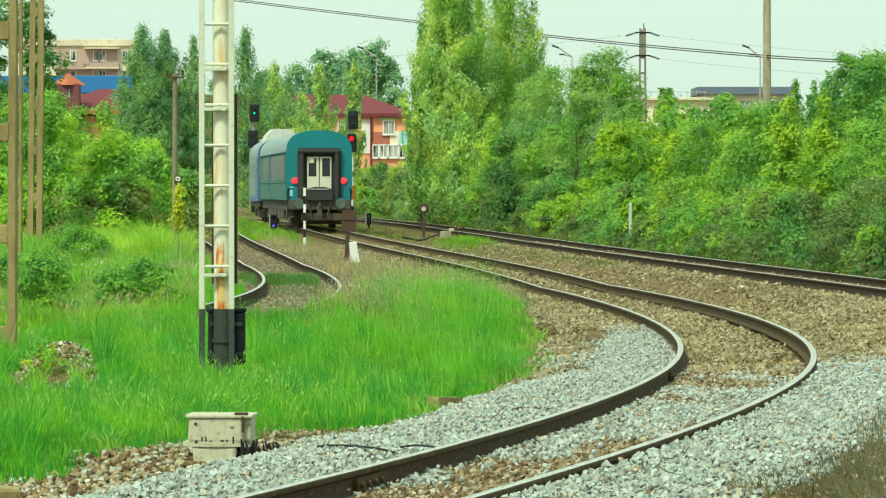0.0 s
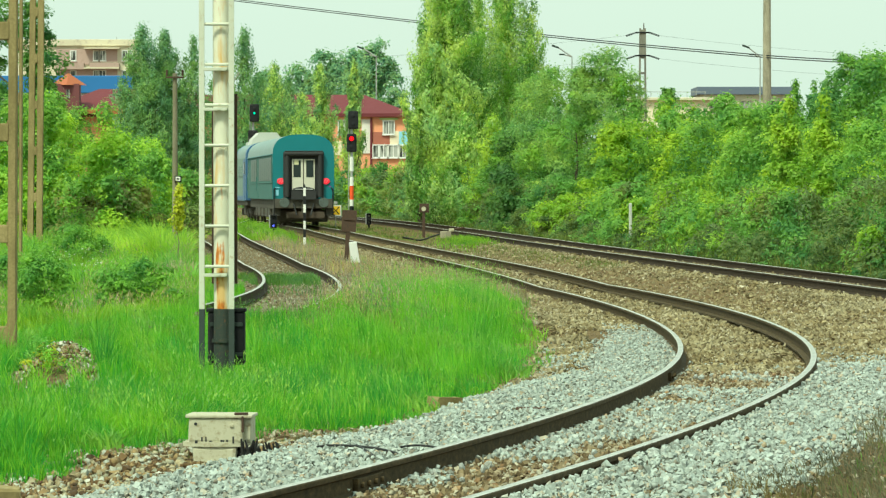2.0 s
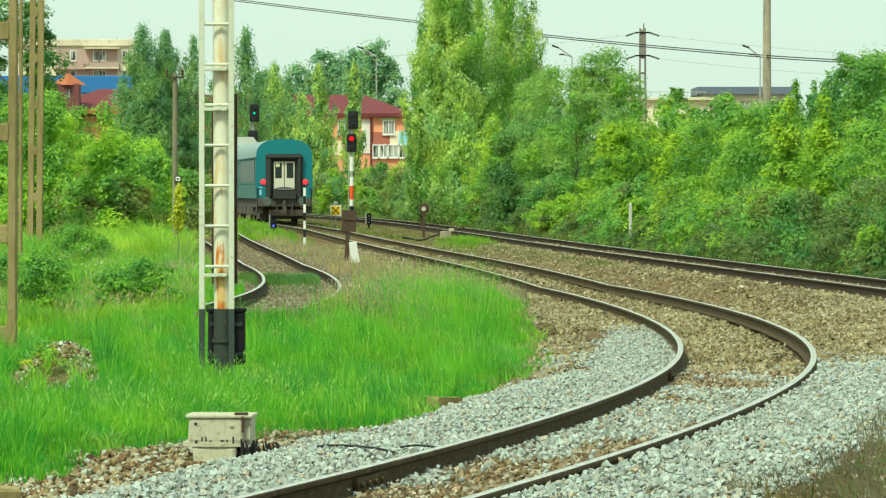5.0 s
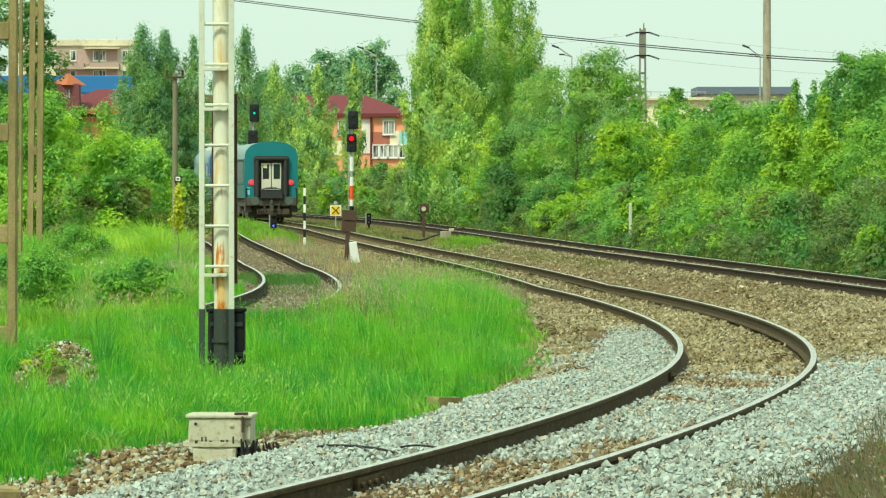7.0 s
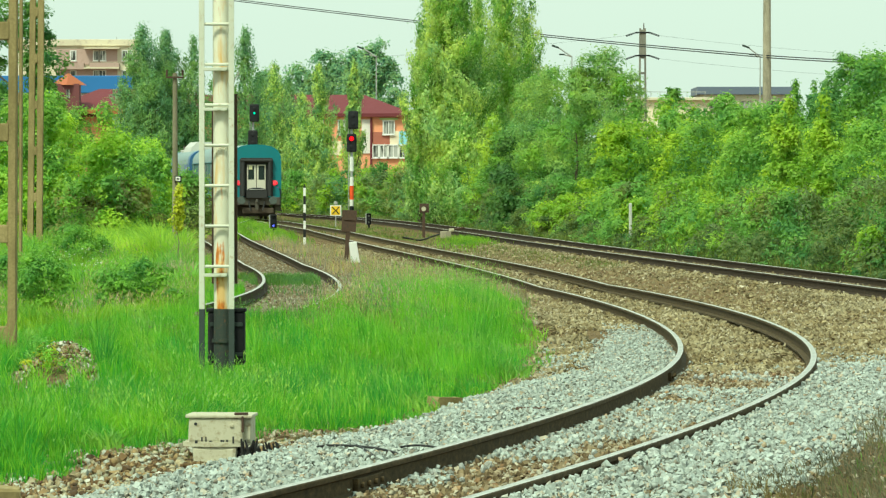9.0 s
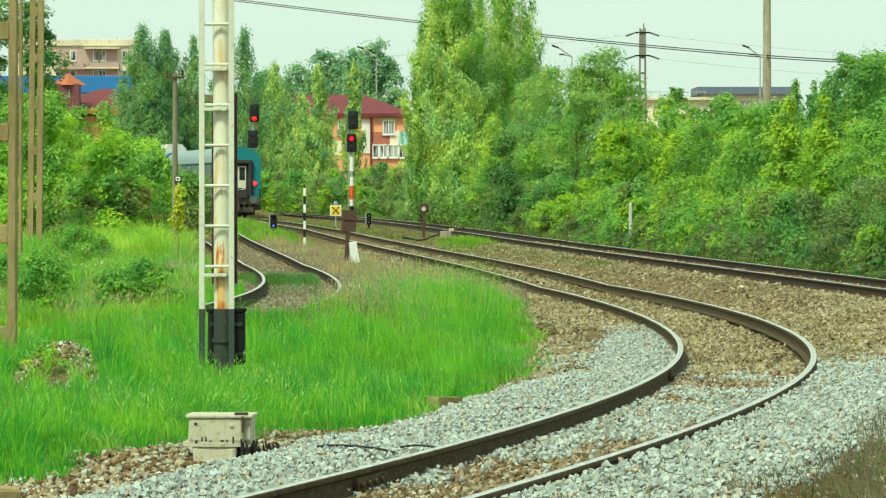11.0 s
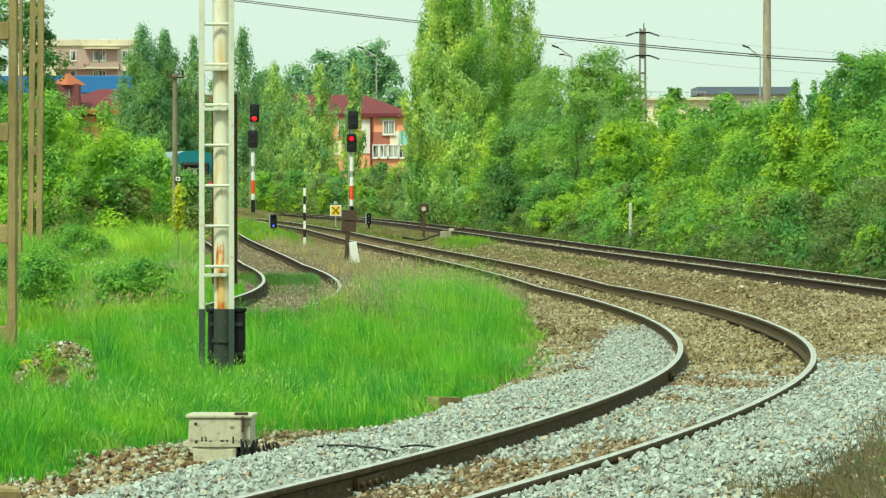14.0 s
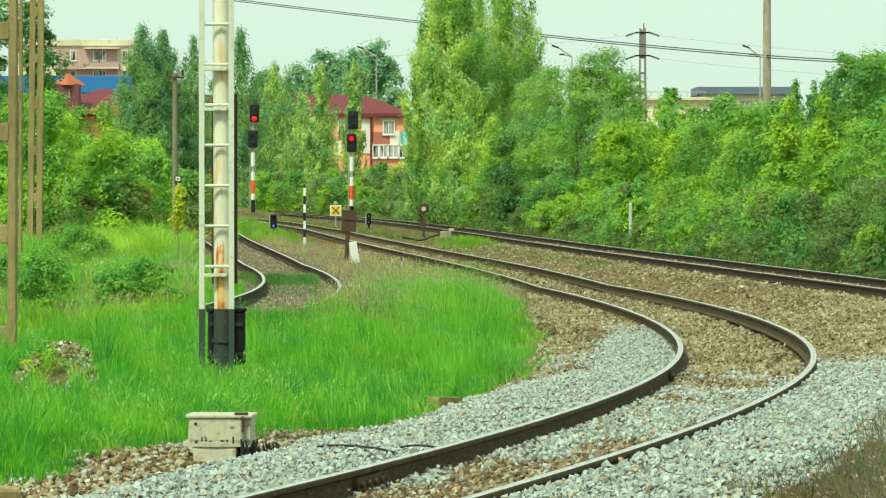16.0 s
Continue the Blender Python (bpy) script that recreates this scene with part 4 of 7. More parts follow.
    # dry grass by the camera
    x, y = scatter(rng, 30000, 24, 42, lambda y: MAIN.centre(y) + 1.75 + 0.4 * lumps(y * 0, y, 3.0), lambda y: MAIN.centre(y) + 4.2, lambda x, y: 0.2 + lumps(x, y, 3.0, 2.0))
    blades("bank_dry_grass", "sparse dry grass on the stony bank", "grass", x, y, rng.uniform(0.04, 0.2, len(x)), rng.uniform(0.003, 0.008, len(x)), GRASS_BANK, 18, 1.4)
    x, y = scatter(rng, 1500, 25.5, 40, lambda y: MAIN.centre(y) + 1.9, lambda y: MAIN.centre(y) + 4.2, lambda x, y: np.clip(lumps(x, y, 3.0, 1.0) * 2 - 0.9, 0, 1))
    xx, yy = scatter(rng, 9000, 24, 42, lambda y: MAIN.centre(y) + 1.95 + 0.4 * lumps(y * 0, y, 3.0), lambda y: MAIN.centre(y) + 4.2, lambda x, y: 0.3 + lumps(x, y, 2.0, 2.0))
    blades("bank_weeds", "brownish green weeds on the stony bank", "weeds", xx, yy, rng.uniform(0.03, 0.12, len(xx)), rng.uniform(0.004, 0.012, len(xx)), GRASS_EDGE, 44, 1.2)
    blades("bank_green_grass", "thin green grass on the stony bank", "grass", x, y, rng.uniform(0.04, 0.12, len(x)), rng.uniform(0.004, 0.009, len(x)), GRASS_MID, 19)


make_grass()


# ---- ballast stones ----
CUBE = np.array([[-1, -1, -1], [1, -1, -1], [1, 1, -1], [-1, 1, -1], [-1, -1, 1], [1, -1, 1], [1, 1, 1], [-1, 1, 1]], float)
CUBE_F = np.array([[0, 3, 2, 1], [4, 5, 6, 7], [0, 1, 5, 4], [1, 2, 6, 5], [2, 3, 7, 6], [3, 0, 4, 7]])


OCTA = np.array([[1, 0, 0], [0, 1, 0], [-1, 0, 0], [0, -1, 0], [0, 0, 1], [0, 0, -1]], float) * 1.25
OCTA_F = np.array([[0, 1, 4], [1, 2, 4], [2, 3, 4], [3, 0, 4], [1, 0, 5], [2, 1, 5], [3, 2, 5], [0, 3, 5]])


TETRA = np.array([[1, 0, -0.7], [-0.6, 0.95, -0.7], [-0.6, -0.95, -0.7], [0, 0, 1.0]]) * 1.3
TETRA_F = np.array([[0, 1, 3], [1, 2, 3], [2, 0, 3], [0, 2, 1]])


def stones(name, label, x, y, z, size, mat, seed, near=False, far=False, worn=0.22):
    rng = np.random.default_rng(seed)
    n = len(x)
    form, faces = (CUBE, CUBE_F) if near else (TETRA, TETRA_F) if far else (OCTA, OCTA_F)
    v = form[None] * rng.uniform(0.45, 1.0, (n, len(form), 3)) * np.array([1.0, 0.85, 0.7]) + rng.uniform(-0.2, 0.2, (n, len(form), 3))
    q = rng.normal(0, 1, (n, 4))
    q /= np.linalg.norm(q, axis=1)[:, None]
    w, a, b, c = q.T
    R = np.stack([np.stack([1 - 2 * (b * b + c * c), 2 * (a * b - c * w), 2 * (a * c + b * w)], 1),
                  np.stack([2 * (a * b + c * w), 1 - 2 * (a * a + c * c), 2 * (b * c - a * w)], 1),
                  np.stack([2 * (a * c - b * w), 2 * (b * c + a * w), 1 - 2 * (a * a + b * b)], 1)], 1)
    v = np.einsum("nij,nkj->nki", R, v) * (size * 0.5)[:, None, None] + np.c_[x, y, z][:, None]
    f = (np.arange(n)[:, None, None] * len(form) + faces[None]).reshape(-1)
    ob = raw(name, v.reshape(-1, 3), (f, np.full(n * len(faces), faces.shape[1])), mat)
    ob.data.polygons.foreach_set("use_smooth", np.repeat(rng.uniform(0, 1, n) < worn, len(faces)))
    return tagged(ob, label, "ballast", kind="stuff")


def away_from_box(x, y):
    return (np.abs(x + 1.63) > 0.26) | (np.abs(y - 30.85) > 0.5)


def make_ballast():
    rng = np.random.default_rng(21)
    C = MAIN.centre
    # fresh pale ballast in the near part of the main line
    x, y = scatter(rng, 67000, 22.4, 66, lambda y: C(y) - 2.25 - 0.8 * soft((y - 31) / 4) - 0.3 * lumps(y * 0, y, 2.0), lambda y: C(y) + 1.95 + 0.4 * lumps(y * 0, y, 3.0, 1.0) + 1.25 * soft((y - 42) / 8))
    o = MAIN.offset(x, y)
    far = np.where(np.abs(o) < 0.75, 46.5, np.where(o < 0, 55 + 9 * soft((o + 1.9) / 0.7), 51)) + 2.5 * (lumps(x, y, 4.0) - 0.5)
    patch = (np.abs(o) < 0.68) & (lumps(x, y, 3.0, 2.0) > 0.55)
    far = far + rng.normal(0, 1.6, len(x))
    patch |= (y > 43) & (o < -1.7) & (rng.uniform(0, 1, len(x)) < 1.3 * lumps(x, y, 5.0, 3.3) - 0.25)
    patch |= (o < -2.3) & (rng.uniform(0, 1, len(x)) < 0.4)
    patch |= (x < meadow_edge(y) - 0.12) & (y > 33)
    patch |= (y > 32.6) & (y < 39.0) & (o < -2.3 + 0.25 * ripple(x, y, 2.0)) & (rng.uniform(0, 1, len(x)) < 0.93)
    keep = clear_of_rails(MAIN, x, y) & (y < far) & ~patch & away_from_box(x, y) & ~((np.abs(o) < 0.7) & (rng.uniform(0, 1, len(x)) < 0.25))
    x, y, o = x[keep], y[keep], o[keep]
    size = rng.uniform(0.02, 0.052, len(x)) * np.where(rng.uniform(0, 1, len(x)) < 0.05, 1.5, 1.0)
    up = np.where(o < -0.8, 0.04 * soft((3 + o) / 1), 0.0) * soft((47 - y) / 4)
    z = ground_z(x, y) + up + rng.uniform(-0.01, 0.035, len(x))
    stones("pale_ballast", "pale grey crushed limestone ballast", x, y, z, size, STONE_WHITE, 22, True)
    # chippings that fill the gaps between them
    k = rng.integers(0, len(x), 42000)
    xf, yf = x[k] + rng.normal(0, 0.05, len(k)), y[k] + rng.normal(0, 0.08, len(k))
    keep = clear_of_rails(MAIN, xf, yf) & away_from_box(xf, yf)
    xf, yf, uf = xf[keep], yf[keep], up[k][keep]
    stones("ballast_chippings", "pale chippings between the ballast stones", xf, yf, ground_z(xf, yf) + uf + rng.uniform(0.0, 0.03, len(xf)), rng.uniform(0.015, 0.035, len(xf)), STONE_WHITE, 31, False, True)
    # old brown ballast
    x, y = scatter(rng, 46000, 46, 150, lambda y: C(y) - 2.6, lambda y: SECOND.centre(y) + 1.6, None, 1.2)
    o = MAIN.offset(x, y)
    keep = clear_of_rails(MAIN, x, y, 0.12) & clear_of_rails(SECOND, x, y) & ~((y < 46) & (o > 1.7) & (rng.uniform(0, 1, len(x)) < 0.6)) & ~((o < -0.8) & (o > -1.85) & (y < 62))
    x, y = x[keep], y[keep]
    stones("old_ballast", "rust-stained brown ballast and grit", x, y, ground_z(x, y) + rng.uniform(-0.02, 0.03, len(x)), rng.uniform(0.045, 0.125, len(x)), STONE_BROWN, 23, False, True)
    x, y = scatter(rng, 18000, 40, 80, lambda y: C(y) - 2.6, lambda y: C(y) + 4.5)
    o = MAIN.offset(x, y)
    keep = clear_of_rails(MAIN, x, y, 0.12) & ((o > -0.75) & (y > 46) | (y > 50) | (o < -2.0)) & ~((o < -0.8) & (o > -1.85) & (y < 62))
    x, y = x[keep], y[keep]
    xn, yn = scatter(rng, 9000, 22.4, 47, lambda y: C(y) - 0.7, lambda y: C(y) + 0.7, lambda x, y: 0.3 + lumps(x, y, 3.0, 2.0))
    stones("trodden_ballast", "brown dirty stones between the rails", xn, yn, ground_z(xn, yn) + rng.uniform(-0.02, 0.015, len(xn)), rng.uniform(0.02, 0.055, len(xn)), STONE_MIXED, 28, True)
    xn, yn = scatter(rng, 6000, 22.4, 44, lambda y: C(y) + 1.9, lambda y: C(y) + 4.2)
    stones("bank_stones", "scattered dirty stones on the bank", xn, yn, ground_z(xn, yn) + rng.uniform(-0.02, 0.015, len(xn)), rng.uniform(0.02, 0.06, len(xn)), STONE_MIXED, 29)
    stones("bend_ballast", "golden brown ballast in the bend", x, y, ground_z(x, y) + rng.uniform(-0.01, 0.03, len(x)), rng.uniform(0.045, 0.11, len(x)), STONE_BROWN, 27)
    # siding
    x, y = scatter(rng, 17000, 60, 150, lambda y: SIDING.centre(y) - 1.5, lambda y: SIDING.centre(y) + 1.8, None, 1.2)
    keep = clear_of_rails(SIDING, x, y)
    x, y = x[keep], y[keep]
    stones("siding_ballast", "dusty grey-brown ballast of a siding", x, y, ground_z(x, y) + rng.uniform(-0.02, 0.02, len(x)), rng.uniform(0.03, 0.075, len(x)), STONE_GREY, 24, False, True)
    # loose stones at the meadow's edge, and the heap by the mast
    x, y = scatter(rng, 10500, 25, 34, lambda y: C(y) - 4.6, lambda y: C(y) - 2.2, lambda x, y: (0.3 + lumps(x, y, 3.0, 1.5)) * soft((39 - y) / 6) * away_from_box(x, y))
    stones("verge_stones", "brown and grey loose stones at the grass edge", x, y, ground_z(x, y) + rng.uniform(-0.015, 0.03, len(x)), rng.uniform(0.025, 0.08, len(x)) * rng.uniform(0.6, 1.0, len(x)), STONE_VERGE, 25, True, worn=0.55)
    x, y = scatter(rng, 3200, 32, 41, lambda y: C(y) - 4.4, lambda y: C(y) - 2.8, lambda x, y: 0.3 + ripple(x, y, 1.0))
    stones("edge_stones", "brown stones on trodden soil at the meadow's edge", x, y, ground_z(x, y) + rng.uniform(-0.02, 0.02, len(x)), rng.uniform(0.03, 0.08, len(x)), STONE_MIXED, 30)
    x, y = heap_spread(rng, 3600)
    stones("stone_heap", "low heap of brown and grey stones in the grass", x, y, ground_z(x, y) + heap_rise(x, y) + rng.uniform(-0.04, 0.015, len(x)), rng.uniform(0.02, 0.07, len(x)), STONE_VERGE, 26, True, worn=0.4)


def heap_weeds():
    rng = np.random.default_rng(73)
    x, y = heap_spread(rng, 1500)
    z = heap_rise(x, y)
    blades("heap_grass", "grass blades growing through a stone heap", "grass", x, y, z + rng.uniform(0.03, 0.12, len(x)), rng.uniform(0.004, 0.009, len(x)), GRASS_TUFT, 74, 0.5)
    x, y = heap_spread(rng, 500)
    blades("heap_stalks", "dry stalks on a stone heap", "weeds", x, y, heap_rise(x, y) + rng.uniform(0.03, 0.16, len(x)), rng.uniform(0.003, 0.007, len(x)), GRASS_DRY, 75, 0.6)


def heap_rise(x, y):
    """The low mound of spoil in the meadow."""
    return 0.08 * np.exp(-((x + 4.25) / 0.42) ** 2 - ((y - 46.2) / 1.6) ** 2)


def heap_spread(rng, n):
    x, y = -3.92 + 0.42 * rng.normal(0, 1, n), 45.5 + 1.5 * rng.normal(0, 1, n)
    keep = rng.uniform(0, 1, n) < np.clip(2.6 * ripple(x * 1.6, y * 0.9, 3.0) - 0.75, 0.04, 1)
    return x[keep], y[keep]


make_ballast()
heap_weeds()


def loose_stones():
    """The largest stones that lie loose on top, each a piece of its own."""
    rng = np.random.default_rng(77)
    forms = []
    for k in range(10):
        bm = B()
        bmesh.ops.create_icosphere(bm, subdivisions=1, radius=0.5)
        flat = rng.normal(0, 1, (5, 3))
        for v in bm.verts:
            # chipped faces: pressed in along a few directions
            for d in flat:
                d = Vector(d).normalized()
                over = v.co.dot(d) - 0.33
                if over > 0:
                    v.co -= d * over
            v.co = Vector((v.co.x, v.co.y * 0.85, v.co.z * 0.7)) * float(rng.uniform(0.92, 1.08))
        me = bpy.data.meshes.new("stone")
        bm.to_mesh(me)
        bm.free()
        me.materials.append(LOOSE_PALE if k < 7 else LOOSE_BROWN)
        forms.append(me)
    x, y = scatter(rng, 1400, 27, 46, lambda y: MAIN.centre(y) - 2.5, lambda y: MAIN.centre(y) + 2.2, lambda x, y: clear_of_rails(MAIN, x, y, 0.12) * away_from_box(x, y) * 1.0, 1.5)
    for i in range(min(300, len(x))):
        ob = new("stone", forms[int(rng.integers(0, 10))])
        ob.parent = bpy.data.objects["ground"]
        size = float(rng.uniform(0.05, 0.085))
        ob.matrix_basis = Matrix.LocRotScale((float(x[i]), float(y[i]), float(ground_z(x[i], y[i])) + 0.035), Euler(rng.uniform(0, 6.28, 3)), (size, size, size))


loose_stones()


# ---- trees and hedges ----
SWAYING = {}


def make_trees():
    # the tall poplars beyond the second track
    for i, (u, w, top, d, n) in enumerate([(800, 5.0, 14.9, 212, 92000), (892, 4.9, 15.6, 219, 72000), (846, 3.2, 12.6, 216, 18000), (934, 3.5, 10.9, 222, 22000), (746, 2.0, 9.8, 214, 16000), (744, 2.0, 6.4, 213, 14000), (826, 4.0, 5.4, 209, 22000),
                                           (772, 2.0, 11.6, 213, 14000)]):
        SWAYING[u] = plant("poplar", "tall poplar with trembling light green leaves", "tree", world_x(u, d), d, top, w, LEAF_POPLAR, 100 + i, "plume", n, 0, 0, 0.094,
                           0.3, 1.0, 0.13, "poplars by the track", second=(LEAF_MID, 0.3))
    plant("golden_shrub", "yellow-green shrub at the foot of a poplar", "shrub", world_x(872, 203), 203, 5.4, 2.6, LEAF_GOLD, 106, "plume", 15000, 0, 0, 0.085, 0.5, second=(LEAF_POPLAR, 0.3))
    # the far row in front of the school
    for i, (u, w, top, d, n) in enumerate([(252, 4.4, 14.0, 330, 42000), (291, 3.9, 13.6, 332, 36000), (268, 4.6, 10.5, 328, 20000), (344, 3.2, 13.2, 332, 15000), (432, 3.4, 13.4, 318, 16000), (486, 3.0, 11.2, 326, 12000), (392, 3.0, 12.2, 340, 10000), (460, 2.6, 10.6, 336, 9000), (510, 2.6, 10.2, 330, 9000), (322, 3.0, 9.6, 338, 9000),
                                           (566, 2.5, 11.0, 312, 15000), (626, 1.6, 11.7, 322, 13000), (534, 3.0, 8.8, 318, 10000)]):
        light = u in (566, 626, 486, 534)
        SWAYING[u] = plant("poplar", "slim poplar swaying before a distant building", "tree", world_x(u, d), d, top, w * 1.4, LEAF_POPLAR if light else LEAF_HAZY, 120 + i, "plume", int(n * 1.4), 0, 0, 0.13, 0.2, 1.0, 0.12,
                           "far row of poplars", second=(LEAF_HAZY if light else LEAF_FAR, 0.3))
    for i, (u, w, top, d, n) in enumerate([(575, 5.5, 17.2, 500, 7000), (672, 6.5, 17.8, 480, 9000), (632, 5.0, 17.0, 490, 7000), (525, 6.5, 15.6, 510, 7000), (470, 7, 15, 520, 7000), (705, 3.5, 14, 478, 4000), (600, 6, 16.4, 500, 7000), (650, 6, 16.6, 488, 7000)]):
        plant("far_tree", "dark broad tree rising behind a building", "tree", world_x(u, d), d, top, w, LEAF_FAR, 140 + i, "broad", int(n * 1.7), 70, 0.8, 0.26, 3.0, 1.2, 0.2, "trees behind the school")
    # right-hand trees over the hedge
    SWAYING["willow"] = plant("willow", "grey-green willow-like tree over the hedge", "tree", world_x(1058, 185), 185, 7.6, 4.2, LEAF_WILLOW, 160, "broad", 38000, 90, 0.5, 0.14, 0.3, 1.1, 0.14, "", 0.3, 0.3)
    # the LEAF_DARK tree at 898 darkens a shaded gap by its colour
    for i, (u, d, h, w, m) in enumerate([(952, 196, 6.9, 3.8, LEAF_WILLOW), (985, 190, 7.4, 4.6, LEAF_WILLOW), (1105, 178, 6.6, 3.8, LEAF_WILLOW), (1020, 176, 6.0, 4.0, LEAF_WILLOW), (962, 200, 7.4, 3.6, LEAF_MID), (1160, 166, 5.3, 3.6, LEAF_FRESH),
                                         (1215, 160, 5.0, 3.4, LEAF_FRESH), (1095, 160, 4.2, 3.4, LEAF_FRESH), (1330, 150, 5.0, 3.4, LEAF_MID), (1270, 156, 5.3, 3.0, LEAF_MID), (898, 202, 5.2, 3.0, LEAF_DARK), (1410, 134, 5.0, 3.0, LEAF_MID), (1468, 132, 5.35, 2.8, LEAF_DARK), (1560, 122, 5.6, 3.6, LEAF_DARK), (985, 182, 4.6, 3.4, LEAF_MID)]):
        plant("hedge_tree", "leafy small tree standing in the hedge", "tree", world_x(u, d), d, h, w, m, 170 + i, "broad", 18500, 62, 0.42, 0.096, 0.2, 1.0, 0.09, "trees in the hedge", 0.35, 0.45 if m is LEAF_WILLOW else 0.65, (LEAF_MID, 0.2))
    plant("broad_tree", "broad dark green tree at the hedge", "tree", world_x(1528, 128), 128, 6.15, 3.5, LEAF_DARK, 161, "broad", 46000, 90, 0.36, 0.07, 0.3, 1.0, 0.14, "", 0.35, 0.65, (LEAF_MID, 0.4))
    for k, (u, d, h, w) in enumerate([(1408, 140, 5.6, 0.9), (1440, 138, 5.5, 0.8), (1462, 136, 5.5, 1.3)]):
        plant("hedge_sapling", "slender leafy sapling rising out of the hedge", "tree", world_x(u, d), d, h, w, LEAF_DARK, 665 + k, "plume", 4500, 0, 0, 0.075, 1.0, 1.0, 0.05, "saplings in the hedge", second=(LEAF_MID, 0.5))
    plant("young_tree", "young green tree over the hedge", "tree", world_x(1285, 175), 175, 6.1, 2.6, LEAF_MID, 162, "broad", 8000, 40, 0.4, 0.14, 0.5, 1.2, 0.1)
    # thicket added to fill the gap; dark leaf colour stands in for its shade
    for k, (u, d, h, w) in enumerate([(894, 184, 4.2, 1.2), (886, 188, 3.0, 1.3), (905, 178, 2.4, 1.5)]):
        plant("shade_thicket", "dark-leaved thicket standing in for shade between two trees", "shrub", world_x(u, d), d, h, w, LEAF_SHADE_GRASS, 690 + k, "bush", 5000, 30, 0.3, 0.09, 0.0, 1.0, 0.0, "dark thicket", 0.35, 0.65)
    SWAYING["sapling"] = plant("sapling", "small thin tree before distant roofs", "tree", world_x(1187, 290), 290, 9.0, 1.9, LEAF_DARK, 163, "broad", 900, 16, 0.34, 0.26, 3.0, 1.0, 0.08)
    plant("broad_tree", "leafy tree at the edge of the railway land", "tree", world_x(20, 175), 175, 10.8, 4.4, LEAF_DARK, 164, "broad", 40000, 100, 0.5, 0.11, 1.0, 1.1, 0.18)
    # the hedge beyond the second track: a low front row and a taller back row
    rng = np.random.default_rng(31)
    mats = [LEAF_MID, LEAF_FRESH, LEAF_MID, LEAF_DARK, LEAF_MID, LEAF_BROWN]
    y, i = 84.0, 0
    while y < 345:
        step = 3.6 + (y - 84) * 0.012
        x = float(SECOND.centre(y)) if y < SECOND.y[-1] else -36
        x += 1.7 if 238 < y < 272 else 0.0
        low = rng.uniform(1.5, 2.4) if y < 240 else rng.uniform(2.5, 3.1)
        if 183 < y < 193:
            y, i = y + step, i + 1
            continue
        plant("shrub", "dense leafy shrub in a trackside hedge", "shrub", x + rng.uniform(2.9, 3.8), y, low, rng.uniform(2.6, 3.4), (mats[int(rng.integers(0, 6))] if y > 114 else (LEAF_DARK, LEAF_MID)[i % 2]) if y < 225 else (LEAF_OLIVE, LEAF_HAZY, LEAF_OLIVE, LEAF_MID)[i % 4], 200 + i, "bush",
              int(12000 - y * 25), 48, 0.38, 0.046 + y * 0.00024, 0.0, 0.8, 0.0, "trackside hedge", 0.35, 0.65, (LEAF_BROWN, 0.25) if y < 114 else (LEAF_BROWN if i % 3 == 0 else LEAF_FRESH, 0.15))
        high = rng.uniform(3.4, 4.5) if y < 230 else rng.uniform(3.0, 3.5)
        if y < 290:
            plant("tall_shrub", "tall bright green shrub at the back of the hedge", "shrub", x + rng.uniform(6.0, 7.4), y + rng.uniform(-1, 1), high, rng.uniform(3.4, 4.4), (LEAF_OLIVE, LEAF_DARK)[i % 2] if y > 222 else mats[(i * 2 + 1) % 5] if y > 106 else (LEAF_MID, LEAF_DARK)[i % 2], 400 + i,
                  "bush", int(18500 - y * 42), 60, 0.43, 0.047 + y * 0.00025, 0.0, 0.82, 0.0, "trackside hedge", 0.35, 0.65, (LEAF_FRESH, 0.25))
        y, i = y + step, i + 1
    y, i = 80.0, 0
    while y < 190:
        plant("undergrowth", "low brownish undergrowth at the hedge's foot", "shrub", float(SECOND.centre(y)) + rng.uniform(2.2, 2.9), y, rng.uniform(0.6, 1.1), rng.uniform(1.6, 2.2),
              (LEAF_BROWN, LEAF_DARK, LEAF_BROWN, LEAF_MID if y > 115 else LEAF_DARK)[i % 4], 700 + i, "bush", 2600, 26, 0.24, 0.05 + y * 0.0002, 0.0, 1.0, 0.0, "hedge undergrowth", 0.35, 0.5, (LEAF_BROWN, 0.3))
        y, i = y + 4.2, i + 1
    plant("fresh_shrub", "bright fresh green shrub at the track's edge", "shrub", world_x(1536, 92), 92, 1.05, 0.9, LEAF_FRESH, 599, "bush", 4000, 22, 0.18, 0.05, 0.45)
    for k, (u, d, h) in enumerate([(1456, 108, 4.5), (1378, 112, 3.9), (1398, 111, 4.3)]):
        plant("creeper_spire", "slim spire of fresh leaves over the hedge", "shrub", world_x(u, d), d, h, 0.55, LEAF_FRESH, 600 + k, "poplar", 2600, 18, 0.17, 0.085, 1.5, 1.6, 0.0, "spires in the hedge")
